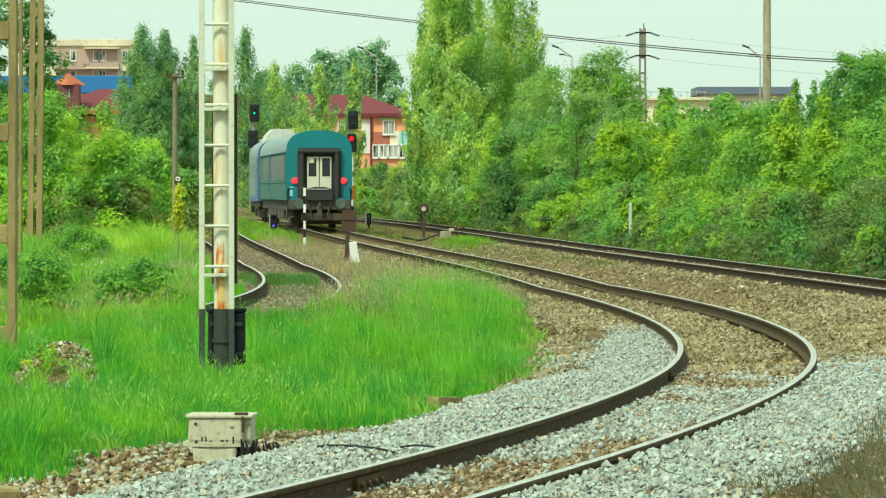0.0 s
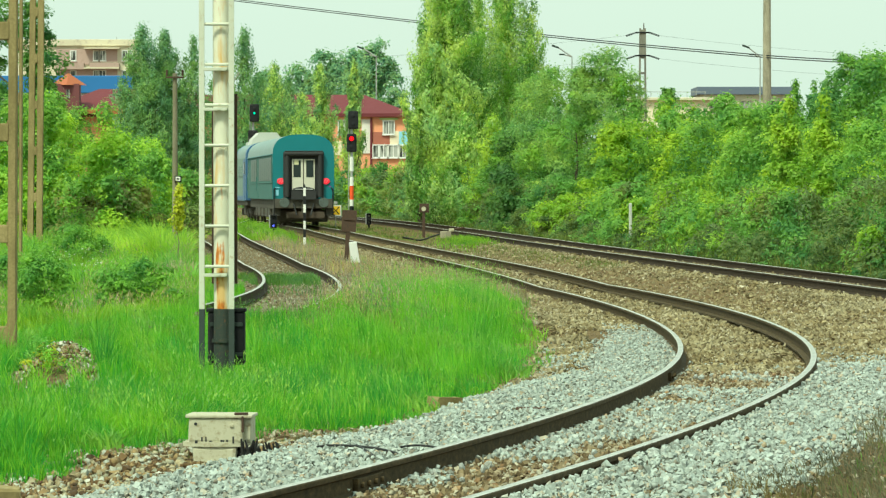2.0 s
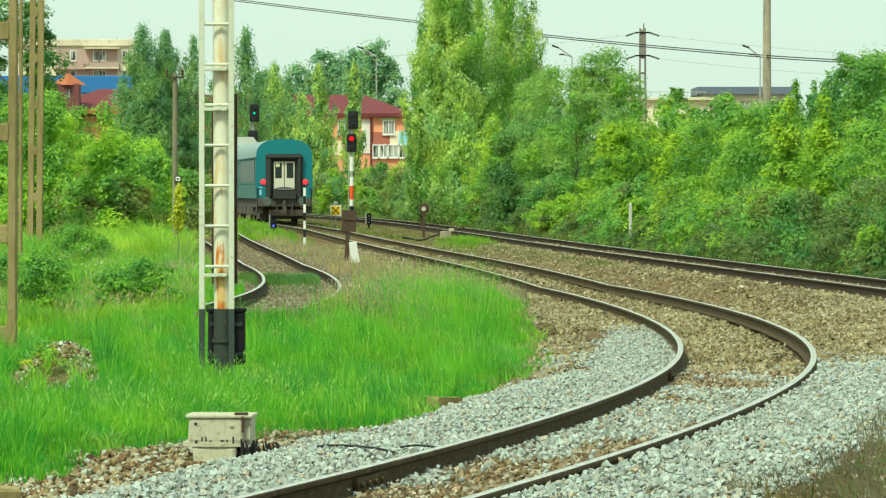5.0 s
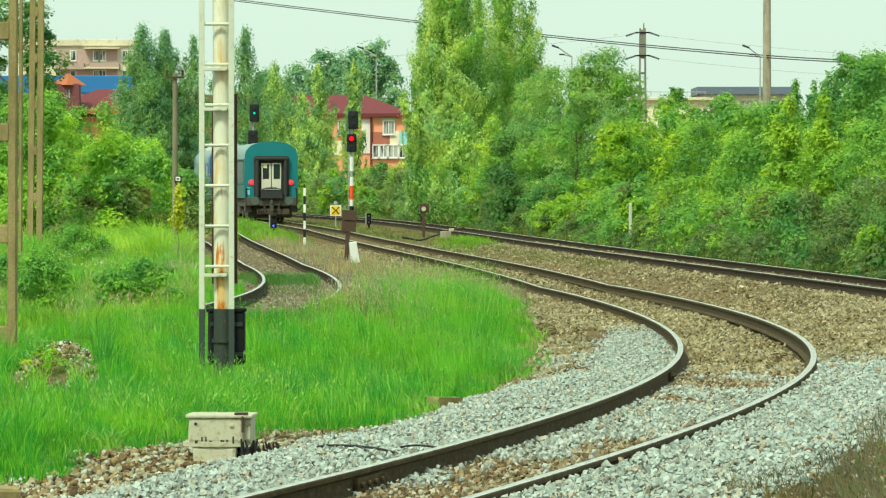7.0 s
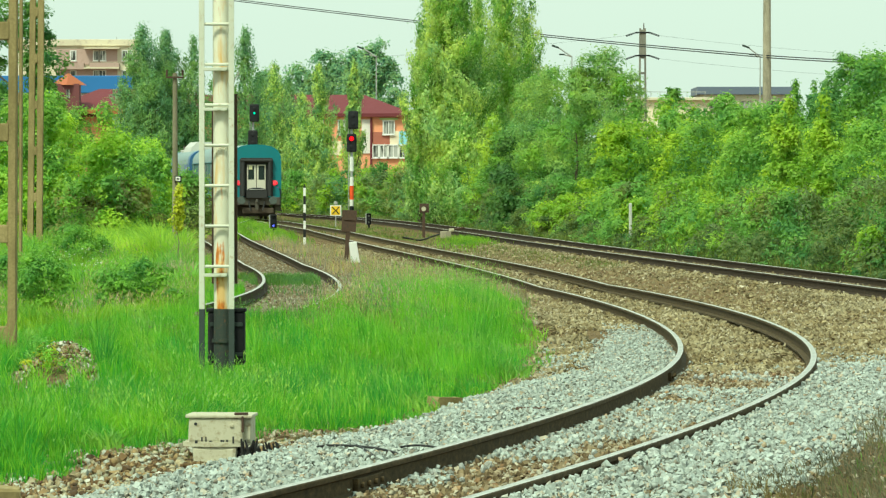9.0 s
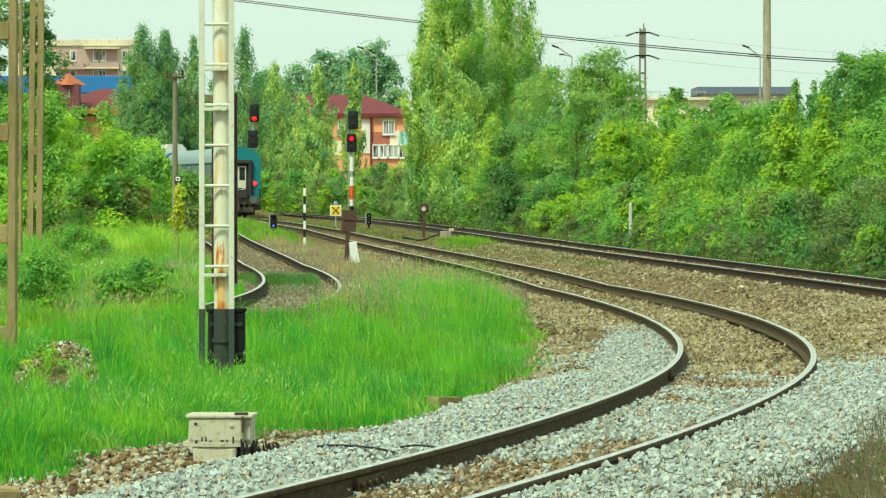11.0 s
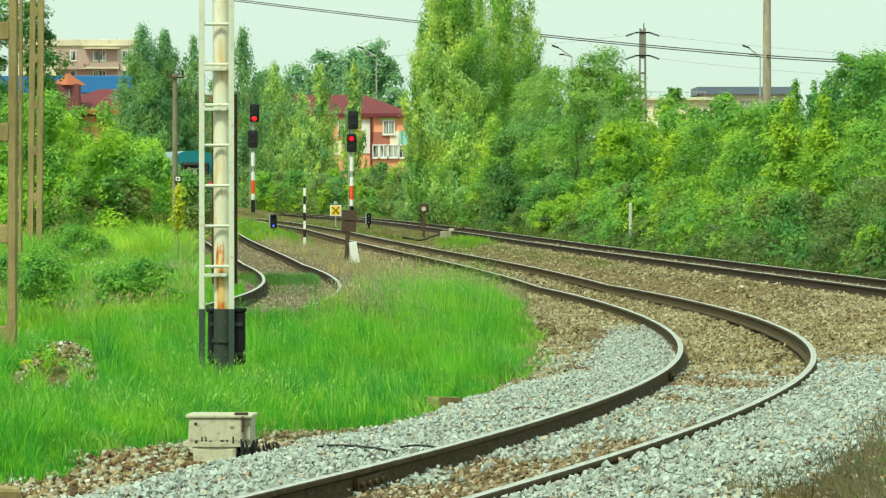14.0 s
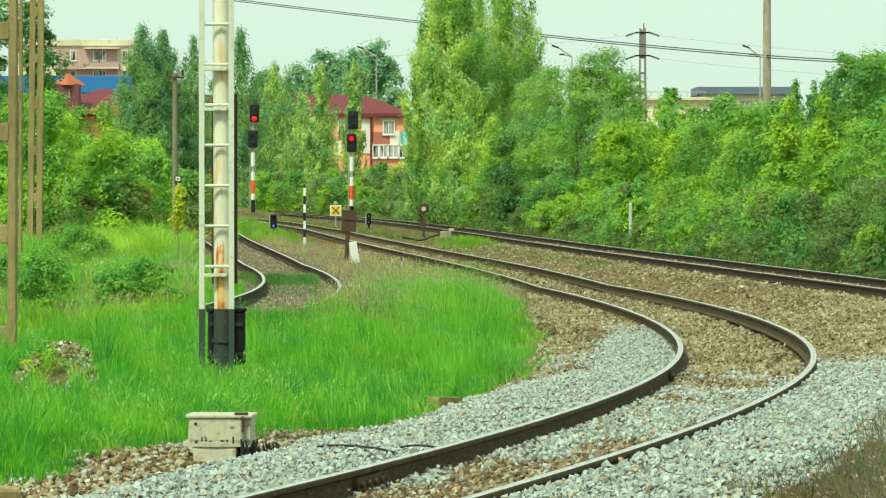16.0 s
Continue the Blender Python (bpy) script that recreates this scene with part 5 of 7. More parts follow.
    # left of the siding
    for k, (u, d, h, w, m) in enumerate([(255, 132, 3.4, 2.8, LEAF_MAPLE), (190, 126, 3.85, 3.0, LEAF_MAPLE), (120, 138, 4.2, 3.2, LEAF_MAPLE), (186, 136, 4.5, 0.9, LEAF_MAPLE), (70, 136, 4.3, 3.6, LEAF_MAPLE), (5, 136, 4.2, 3.2, LEAF_MAPLE),
                                          (275, 128, 3.0, 1.8, LEAF_MAPLE), (225, 126, 2.0, 2.6, LEAF_RUSSET), (150, 128, 1.9, 2.6, LEAF_RUSSET), (30, 131, 1.9, 2.0, LEAF_MAPLE),
                                          (338, 150, 2.5, 1.8, LEAF_OLIVE), (468, 284, 2.5, 2.0, LEAF_MAPLE), (225, 160, 3.9, 3.6, LEAF_MID), (140, 165, 4.5, 3.6, LEAF_MID), (90, 150, 4.8, 3.4, LEAF_MAPLE), (20, 150, 4.6, 4.0, LEAF_MID), (262, 150, 3.6, 2.0, LEAF_MAPLE)]):
        plant("maple_shrub", "big fresh green shrub beside a siding", "shrub", world_x(u, d), d, h, w, m, 620 + k, "bush", int(13000 * w / 3), 48, 0.38, 0.082, 0.0, 0.85, 0.0, "shrubs by the siding", 0.4, 0.7,
              (LEAF_MID, 0.2))
    for k, (u, d, h, w, m) in enumerate([(250, 70, 0.85, 1.5, LEAF_BUSH), (78, 70, 0.95, 1.0, LEAF_BUSH), (135, 104, 1.1, 1.5, LEAF_BUSH), (15, 84, 0.7, 1.0, LEAF_BUSH)]):
        plant("low_bush", "low rounded green bush in tall grass", "shrub", world_x(u, d), d, h, w, m, 650 + k, "round", 9000, 34, 0.19, 0.042, 0.0, 1.0, 0.0, "low bushes in the grass", 0.4, 0.6)
    plant("yellow_mullein", "tall plant with yellow flower heads", "plant", world_x(315, 104), 104, 2.15, 0.3, FLOWER, 680, "poplar", 1500, 16, 0.09, 0.055, 1.1, 1.8)
    plant("yellow_weed", "yellow-green flowering weed by a stone heap", "plant", world_x(75, 45.0), 45.0, 0.34, 0.62, FLOWER, 681, "bush", 2600, 26, 0.07, 0.018, 0.02, 1.0, second=(GRASS_PALE, 0.5))


make_trees()


# ---- masts, signals and posts ----
def stand(x, y, lean=0.0, turn=0.0, sink=0.0):
    return pose(x, y, float(ground_z(x, y)) - sink, 0, lean, turn)


def signal_mast():
    """The foremost mast: a painted tube with a ladder, a dark foot and an apparatus box."""
    ob = tagged(empty("signal_mast", stand(-2.485, 47.8, 0, 0, -0.19)), "cream-painted steel signal mast with rust runs and ladder", "signal mast")
    part("pole", tube(B(), (0.0, 0.1, 0.62), (-0.03, 0.1, 6.5), 0.105, 0.095, 40), CREAM_RUST, ob)
    part("pole_foot", tube(tube(B(), (0, 0.1, -0.45), (0, 0.1, 0.62), 0.112, 0.107, 20), (0, 0.1, 0.24), (0, 0.1, 0.28), 0.13, 0.13, 20), FOOT_PAINT, ob, "dark-painted rusty foot of the pole")
    for x in (-0.232, 0.102):
        part("ladder_stile", box(B(), (x, -0.06, 3.56), (0.062, 0.03, 5.88), 0.006), CREAM, ob)
        part("stile_foot", box(B(), (x, -0.06, 0.16), (0.064, 0.034, 0.92), 0.006), DARK_STEEL, ob)
    for i in range(13):
        part("rung", tube(B(), (-0.2, -0.05, 1.1 + 0.455 * i), (0.07, -0.05, 1.1 + 0.455 * i), 0.018, n=8), CREAM, ob)
    for z in (3.3, 2.85, 0.98):
        bm = tube(B(), (0, 0.1, z), (0, 0.1, z + 0.045), 0.117, n=20)
        box(bm, (-0.08, -0.03, z + 0.022), (0.27, 0.1, 0.036), 0.005)
        for dx in (-0.04, 0.04):
            tube(bm, (dx, -0.06, z + 0.025), (dx, -0.1, z + 0.025), 0.014, n=6)
        part("clamp", bm, CREAM, ob, smooth=False)
    part("arm_bracket", box(B(), (0.15, 0.1, 3.24), (0.012, 0.1, 0.13), 0.003, Euler((0, 0.55, 0)).to_matrix()), CREAM, ob, "small bent bracket plate")
    for x, z1 in ((-0.115, 2.95), (0.135, 3.05)):
        part("conduit", box(B(), (x, 0.22, (0.9 + z1) / 2), (0.04, 0.06, z1 - 0.9), 0.006), RUST, ob, "rust-brown cable channel")
    bx = part("apparatus_box", box(B(), (0.03, 0.28, 0.28), (0.42, 0.22, 0.6), 0.03), BLACK, ob, "black apparatus box behind the pole")
    for z in (0.1, 0.44):
        part("band", box(B(), (0.03, 0.16, z), (0.37, 0.02, 0.045), 0.004), DARK_STEEL, bx)
    part("box_lid", box(B(), (0.03, 0.28, 0.6), (0.45, 0.25, 0.04), 0.012), BLACK, bx)


signal_mast()


def lattice_mast(x, y, width, turn, lean, leg, height=9.0):
    """A concrete mast of two legs joined by cross webs."""
    ob = tagged(empty("lattice_mast", stand(x, y, lean, turn, 0.2)), "ochre concrete catenary mast with slotted web", "catenary mast", "concrete masts")
    w0, w1 = width, width * 0.92
    for sx in (-1, 1):
        bm = B()
        r = bmesh.ops.create_cube(bm, size=1.0)["verts"]
        for v in r:
            t = v.co.z + 0.5
            w = w0 + (w1 - w0) * t
            v.co = Vector((sx * (w / 2 - leg / 2) + v.co.x * leg, v.co.y * (0.24 - 0.08 * t), t * height))
        bmesh.ops.bevel(bm, geom=bm.edges[:], offset=0.012, segments=2, affect="EDGES")
        part("leg", bm, CONCRETE_MAST, ob)
    z, i = 0.4, 0
    while z < height:
        w = w0 + (w1 - w0) * z / height
        bm = box(B(), (0, -0.01, z), (w - 2 * leg + 0.02, 0.19, 0.24), 0.02)
        for sx in (-1, 1):
            for sz in (-1, 1):
                box(bm, (sx * (w / 2 - leg - 0.004), -0.01, z + sz * 0.13), (0.03, 0.16, 0.06), 0.012)
        part("cross_web", bm, CONCRETE_MAST, ob)
        z += 1.34
    return ob


lattice_mast(-5.89, 56.0, 0.5, 0, 0.4, 0.11)
lattice_mast(-10.44, 104.0, 0.21, 0, 0.3, 0.075)
lattice_mast(-11.85, 123.0, 0.44, 0, 0.6, 0.175)


def head_of_signal(parent, x, z, lit=None, name="signal_head"):
    """A black case with two hooded lenses, toward the camera."""
    hd = part(name, box(B(), (x, 0, z), (0.62, 0.26, 1.12), 0.1), BLACK, parent, "black signal head")
    for k, dz in enumerate((0.27, -0.25)):
        m = BLACK
        if lit and lit[0] == k:
            m = lit[1]
        part("lens", dome(B(), (x, -0.15 if m is not BLACK else -0.115, z + dz), (0.15, 0.05, 0.15)), m, hd, "glowing lens" if m is not BLACK else "dark lens", True)
        if m is BLACK:
            continue
        bm = B()
        for a in range(9):
            t0 = math.pi * a / 8
            box(bm, (x + 0.19 * math.cos(t0), -0.24, z + dz + 0.19 * math.sin(t0)), (0.05, 0.22, 0.08), 0, Euler((0, -t0, 0)).to_matrix())
        part("hood", bm, BLACK, hd)
    return hd


def light_signal(x, y, top, label, lit_upper, lit_lower, gap):
    ob = tagged(empty("light_signal", stand(x, y)), label, "railway signal", "tall light signals")
    g = float(ground_z(x, y))
    h = top - g
    part("post", tube(B(), (0, 0.2, -0.2), (0, 0.2, h - 0.1), 0.085, 0.075, 12), GALV, ob, smooth=True)
    z0 = h - 2.3 - gap
    for k, (m, a, b) in enumerate(((WHITE, z0 - 1.2, z0 - 0.3), (WHITE, z0 - 2.1, z0 - 1.55), (RED, z0 - 2.95, z0 - 2.1), (WHITE, z0 - 3.35, z0 - 2.95), (BLACK, z0 - 4.6, z0 - 3.35))):
        a = max(a, 0.0)
        if b > a:
            part("band", tube(B(), (0, 0.2, a), (0, 0.2, b), 0.125, n=12), m, ob, smooth=True)
    part("ladder", box(box(B(), (-0.2, 0.35, h / 2), (0.04, 0.05, h - 0.5)), (-0.02, 0.35, h / 2), (0.04, 0.05, h - 0.5)), GALV, ob)
    up = head_of_signal(ob, 0.1, h - 0.58, lit_upper)
    lo = head_of_signal(ob, 0.0, h - 1.75 - gap, lit_lower)
    return ob, up, h - 0.58


SIGNAL_LEFT, HEAD_LEFT, HEAD_Z = light_signal(-12.2, 272.0, 7.0, "tall railway signal changing from green to red", None, None, 0.5)
# the upper head holds green and red lamps; an added vane hides one
part("green_lamp", dome(B(), (0.1, -0.2, HEAD_Z - 0.02), (0.075, 0.05, 0.075)), LENS_GREEN, HEAD_LEFT, "green lamp", True)
part("red_lamp", dome(B(), (0.1, -0.2, HEAD_Z - 0.36), (0.17, 0.05, 0.15)), LENS_RED, HEAD_LEFT, "red lamp", True)
ADDED_VANE = part("vane", box(B(), (0, 0, 0), (0.4, 0.03, 0.36), 0.01), BLACK, HEAD_LEFT, "added black vane that covers one lamp")
light_signal(-5.65, 262.0, 6.4, "tall railway signal showing red", None, (0, LENS_RED), 0.25)


def striped_post(x, y, h):
    ob = tagged(empty("striped_post", stand(x, y)), "black and white banded marker post", "marker post")
    n = 7
    for i in range(n):
        part("band", box(B(), (0, 0, h * (i + 0.5) / n), (0.088, 0.08, h / n), 0.008), WHITE if i % 2 == 0 else BLACK, ob)
    part("finial", tube(B(), (0, 0, h), (0, 0, h + 0.12), 0.05, 0.02, 8), BLACK, ob)


striped_post(-4.9, 150.0, 2.05)


def back_board(x, y, post, plate_w, plate_h, label, disc=False):
    ob = tagged(empty("board_post", stand(x, y, 3 if not disc else 0)), label, "trackside board", "rusty board posts")
    part("post", box(B(), (0, 0, post / 2 - 0.1), (0.12, 0.1, post), 0.01), RUST, ob)
    pl = part("plate", box(B(), (0.02, -0.06, post - plate_h / 2 + 0.05), (plate_w, 0.03, plate_h), 0.008), RUST, ob)
    part("stiffener", box(B(), (0.02, -0.09, post - plate_h * 0.35), (plate_w * 0.7, 0.03, 0.04), 0.004), RUST, pl)
    if disc:
        part("reflector", tube(B(), (0, -0.08, post - plate_h * 0.45), (0, -0.11, post - plate_h * 0.45), 0.09, n=14), CREAM_BOX, pl)


back_board(-2.76, 121.0, 1.42, 0.42, 0.62, "rusty iron post with a blank board")
back_board(-0.76, 167.0, 1.3, 0.38, 0.36, "rusty post with a small square board and disc", True)


def marker_stone(x, y):
    ob = tagged(empty("marker_stone", stand(x, y, -8, 10)), "whitewashed concrete marker stone leaning in weeds", "marker stone")
    bm = box(B(), (0, 0, 0.26), (0.24, 0.16, 0.62), 0.025)
    for v in bm.verts:
        v.co.x *= 1 - 0.25 * max(0, v.co.z)
    part("stone", bm, WHITE, ob)


marker_stone(-2.46, 119.0)


def shunt_signal(x, y, z, label, lens, w=0.26, h=0.58):
    ob = tagged(empty("shunting_signal", stand(x, y)), label, "railway signal", "dwarf signals")
    z -= float(ground_z(x, y))
    part("post", tube(B(), (0, 0.05, -0.1), (0, 0.05, z), 0.05, n=8), BLACK, ob)
    hd = part("signal_head", box(B(), (0, 0, z), (w, 0.2, h), 0.03), BLACK, ob)
    for dz, m in ((0.15, BLACK if lens is LENS_BLUE else lens), (-0.15, lens)):
        part("lens", dome(B(), (0, -0.1, z + dz), (0.042, 0.03, 0.042)), m, hd, smooth=True)
        part("hood", box(B(), (0, -0.15, z + dz + 0.1), (0.2, 0.12, 0.02), 0.004), BLACK, hd)
    part("back_plate", box(B(), (-0.05, 0.12, z + 0.02), (w, 0.02, h * 0.9), 0.004), GALV, ob)


shunt_signal(-6.8, 170.0, 0.36, "low black shunting signal with a blue light", LENS_BLUE)
LENS_GREY = painted("unlit_pale_lens", (0.3, 0.32, 0.32), (0.2, 0.2, 0.2), 0.7, 0.3)
shunt_signal(-3.5, 200.0, 0.22, "low black two-lens signal, unlit", LENS_GREY, 0.22, 0.54)


def yellow_board(x, y, z):
    ob = tagged(empty("yellow_board", stand(x, y)), "yellow square board with a black cross and white edge", "railway sign")
    g = float(ground_z(x, y))
    z -= g
    part("post", tube(B(), (0, 0.03, -0.1), (0, 0.03, z + 0.5), 0.03, n=8), GALV, ob)
    bd = part("board", box(B(), (0, 0, z), (0.56, 0.02, 0.54), 0.006), WHITE, ob)
    part("yellow_face", box(B(), (0, -0.016, z), (0.46, 0.008, 0.44), 0.002), YELLOW, bd)
    for a in (45, -45):
        part("cross_bar", box(B(), (0, -0.024 - 0.001 * (a > 0), z), (0.5, 0.006, 0.05), 0, Euler((0, radians(a), 0)).to_matrix()), BLACK, bd)
    part("cap", box(B(), (0, 0, z + 0.38), (0.2, 0.06, 0.14), 0.02), GALV, ob)


yellow_board(-5.42, 214.0, 0.53)


def junction_box(x, y):
    """A cast box on a narrower foot, with a side housing and a bunch of cable glands."""
    ob = tagged(empty("junction_box", stand(x, y, 0, -4, 0.055)), "weathered cream trackside junction box with cable glands", "junction box")
    bm = box(B(), (-0.03, 0, 0.285), (0.4, 0.34, 0.18), 0.02)
    for v in bm.verts:
        v.co.x = -0.03 + (v.co.x + 0.03) * (1 - 0.16 * (v.co.z - 0.275))
    part("body", bm, CREAM_BOX, ob)
    part("lid", box(B(), (-0.005, 0, 0.386), (0.49, 0.37, 0.024), 0.008), CREAM_BOX, ob)
    bm = B()
    ring = [(-0.27, 0.18), (-0.27, -0.12)] + [(-0.04 + 0.235 * math.cos(a), -0.13 - 0.05 * math.sin(a)) for a in (radians(180 - 15 * i) for i in range(13))] + [(0.195, 0.18)]
    lo, hi = ([bm.verts.new((px, py, z)) for px, py in ring] for z in (0.165, 0.2))
    for i in range(len(ring)):
        bm.faces.new((lo[i], lo[(i + 1) % len(ring)], hi[(i + 1) % len(ring)], hi[i]))
    bm.faces.new(lo[::-1]), bm.faces.new(hi)
    bmesh.ops.recalc_face_normals(bm, faces=bm.faces[:])
    part("flange", bm, CREAM_BOX, ob, "bowed flange under the box")
    bm = box(B(), (-0.04, -0.015, 0.04), (0.33, 0.3, 0.26), 0.03)
    for v in bm.verts:
        v.co.x = -0.04 + (v.co.x + 0.04) * (1 - 0.5 * (0.15 - v.co.z))
    tube(bm, (-0.08, -0.172, 0.01), (-0.08, -0.158, 0.01), 0.065, n=16)
    part("foot", bm, CREAM_BOX, ob)
    hs = part("side_housing", box(B(), (0.192, 0.01, 0.285), (0.07, 0.28, 0.175), 0.01), CREAM_BOX, ob)
    part("housing_cover", box(B(), (0.2, -0.132, 0.285), (0.04, 0.012, 0.14), 0.004), CREAM_BOX, hs)
    part("hasp", box(box(B(), (0.17, -0.178, 0.33), (0.018, 0.02, 0.12), 0.005), (0.16, -0.17, 0.405), (0.1, 0.03, 0.02), 0.004), RUST, ob)
    part("gland_plate", box(B(), (0.23, -0.1, 0.05), (0.26, 0.2, 0.05), 0.006), CABLE, ob)
    rng = random.Random(5)
    for i in range(22):
        a, b = 0.13 + 0.3 * i / 21 + rng.uniform(-0.015, 0.015), rng.uniform(-0.24, -0.05)
        tip = (a + rng.uniform(-0.025, 0.035), b - 0.02, rng.uniform(0.17, 0.24) - 0.04 * i / 21)
        part("gland", tube(tube(B(), (a, b, -0.03), (a, b, 0.12), 0.023, 0.019, 8), (a, b, 0.12), tip, 0.015, 0.006, 8), CABLE, ob, "black cable gland")
    for bx, bz, bw, bh in ((-0.13, 0.22, 0.012, 0.03), (-0.1, 0.215, 0.01, 0.04), (-0.065, 0.2, 0.025, 0.016), (0.02, 0.205, 0.028, 0.018), (0.055, 0.2, 0.014, 0.03), (0.1, 0.215, 0.012, 0.05), (-0.17, 0.2, 0.02, 0.02)):
        part("faded_mark", box(B(), (bx, -0.1715, bz), (bw, 0.004, bh)), RUBBER, ob)
    part("keyhole", tube(B(), (-0.175, -0.166, 0.33), (-0.175, -0.175, 0.33), 0.012, n=8), RUBBER, ob)
    part("lock", box(B(), (0.09, -0.176, 0.32), (0.03, 0.014, 0.026), 0.006), CREAM_BOX, ob)


junction_box(-1.615, 31.0)


def curve_thing(name, label, cat, pts, r, mat, kind=""):
    cu = bpy.data.curves.new(name, "CURVE")
    cu.dimensions, cu.bevel_depth, cu.bevel_resolution = "3D", r, 2
    sp = cu.splines.new("NURBS")
    sp.points.add(len(pts) - 1)
    for p, c in zip(sp.points, pts):
        p.co = (*c, 1)
    sp.use_endpoint_u, sp.order_u = True, 3
    ob0 = bpy.data.objects.new(name, cu)
    me = bpy.data.meshes.new_from_object(ob0)
    me.name = name
    bpy.data.objects.remove(ob0)
    me.materials.clear()
    me.materials.append(mat)
    return tagged(new(name, me), label, cat, kind=kind)


def gz(x, y, up=0.0):
    return (x, y, float(ground_z(x, y)) + up)


curve_thing("ground_cable", "black cable lying over the ballast", "cable", [gz(-1.03, 30.6, 0.03), gz(-0.95, 30.55, 0.08), gz(-0.65, 30.3, 0.09), gz(-0.35, 29.6, 0.09), gz(-0.18, 29.2, 0.04)], 0.009, CABLE)
curve_thing("ground_cable", "thin black cable beside the rail", "cable", [gz(-0.62, 30.3, 0.09), gz(-0.45, 29.2, 0.08), gz(-0.42, 28.7, 0.03)], 0.008, CABLE)
curve_thing("ground_cable", "thin black cable beside the rail", "cable", [gz(-0.3, 30.2, 0.08), gz(-0.12, 30.4, 0.11), gz(0.05, 30.0, 0.05)], 0.008, CABLE)


def kerb_block(x, y, s, turn, label):
    ob = tagged(empty("broken_block", stand(x, y, 4, turn)), label, "concrete block")
    bm = box(B(), (0, 0, s[2] / 2 - 0.02), s, 0.015)
    rng = random.Random(int(x * 100))
    for v in bm.verts:
        v.co += Vector([rng.uniform(-0.012, 0.012) for _ in range(3)])
    part("block", bm, CONCRETE_MAST, ob)


kerb_block(0.02, 41.2, (0.27, 0.25, 0.12), 25, "broken concrete block at the ballast edge")
kerb_block(-2.78, 26.6, (0.24, 0.4, 0.13), 5, "grey concrete slab end in the verge")
kerb_block(1.42, 80.0, (0.26, 0.2, 0.3), 12, "small pale concrete block in the grass edge")
curve_thing("rusty_bar", "short rusty iron bar on the stones", "iron bar", [gz(0.64, 36.6, 0.06), gz(0.78, 36.5, 0.06), gz(0.9, 36.4, 0.06)], 0.022, RUST)


def lineside_box(x, y):
    ob = tagged(empty("point_machine", stand(x, y)), "small grey lineside box with a yellow cap and cable", "lineside box")
    part("body", box(B(), (0, 0, 0.16), (0.42, 0.3, 0.28), 0.03), CONCRETE, ob)
    part("cap", box(B(), (0.22, 0.05, 0.34), (0.2, 0.2, 0.12), 0.03), CREAM_BOX, ob)
    part("clamp", tube(B(), (0.3, 0.05, 0.36), (0.7, 0.2, 0.42), 0.04, n=8), RUST, ob)


lineside_box(0.1, 160.0)
curve_thing("air_hose", "black hose curving from a lineside box to the rail", "hose", [gz(-0.1, 160.0, 0.2), gz(-0.45, 159.6, 0.14), gz(-0.85, 159.0, 0.02), gz(-1.25, 158.6, 0.1), gz(-1.5, 158.4, 0.14)], 0.035, CABLE)


def white_stake(x, y, z0, z1):
    g = float(ground_z(x, y))
    ob = tagged(empty("white_stake", stand(x, y)), "white concrete stake at the hedge's foot", "marker post")
    part("stake", box(B(), (0, 0, (z1 - g) / 2), (0.1, 0.1, z1 - g), 0.02), LOCO_WHITE, ob)


white_stake(6.06, 137.0, 0.2, 1.26)


def concrete_pole(x, y, top, r0, r1, label, arms=False):
    ob = tagged(empty("utility_pole", stand(x, y)), label, "utility pole", "concrete poles")
    h = top - float(ground_z(x, y))
    part("pole", tube(B(), (0, 0, -0.3), (0, 0, h), r0, r1, 16), CONCRETE if r0 > 0.2 else POLE_GREY, ob, smooth=True)
    if arms:
        part("crossarm", box(B(), (0, -0.1, h - 0.12), (0.5, 0.05, 0.05), 0.005), RUST, ob)
        for dx in (-0.22, 0.22):
            part("insulator", dome(tube(B(), (dx, -0.1, h - 0.08), (dx, -0.1, h + 0.05), 0.03, n=8), (dx, -0.1, h + 0.06), 0.035), RUST, ob)
    return ob


POLE = concrete_pole(-7.46, 118.0, 4.97, 0.085, 0.065, "slim concrete utility pole with a crossarm", True)
_z = 2.02 - float(ground_z(-7.46, 118.0))
sign = part("number_plate", box(B(), (0.09, -0.11, _z), (0.19, 0.06, 0.19), 0.005), BLACK, POLE, "small plate with a black frame")
part("face", box(B(), (0.09, -0.15, _z + 0.01), (0.13, 0.02, 0.12)), WHITE, sign)
part("bar", box(B(), (0.09, -0.166, _z + 0.01), (0.07, 0.012, 0.04)), BLACK, sign)
concrete_pole(15.28, 200.0, 13.5, 0.24, 0.16, "tall round concrete pole behind the hedge")


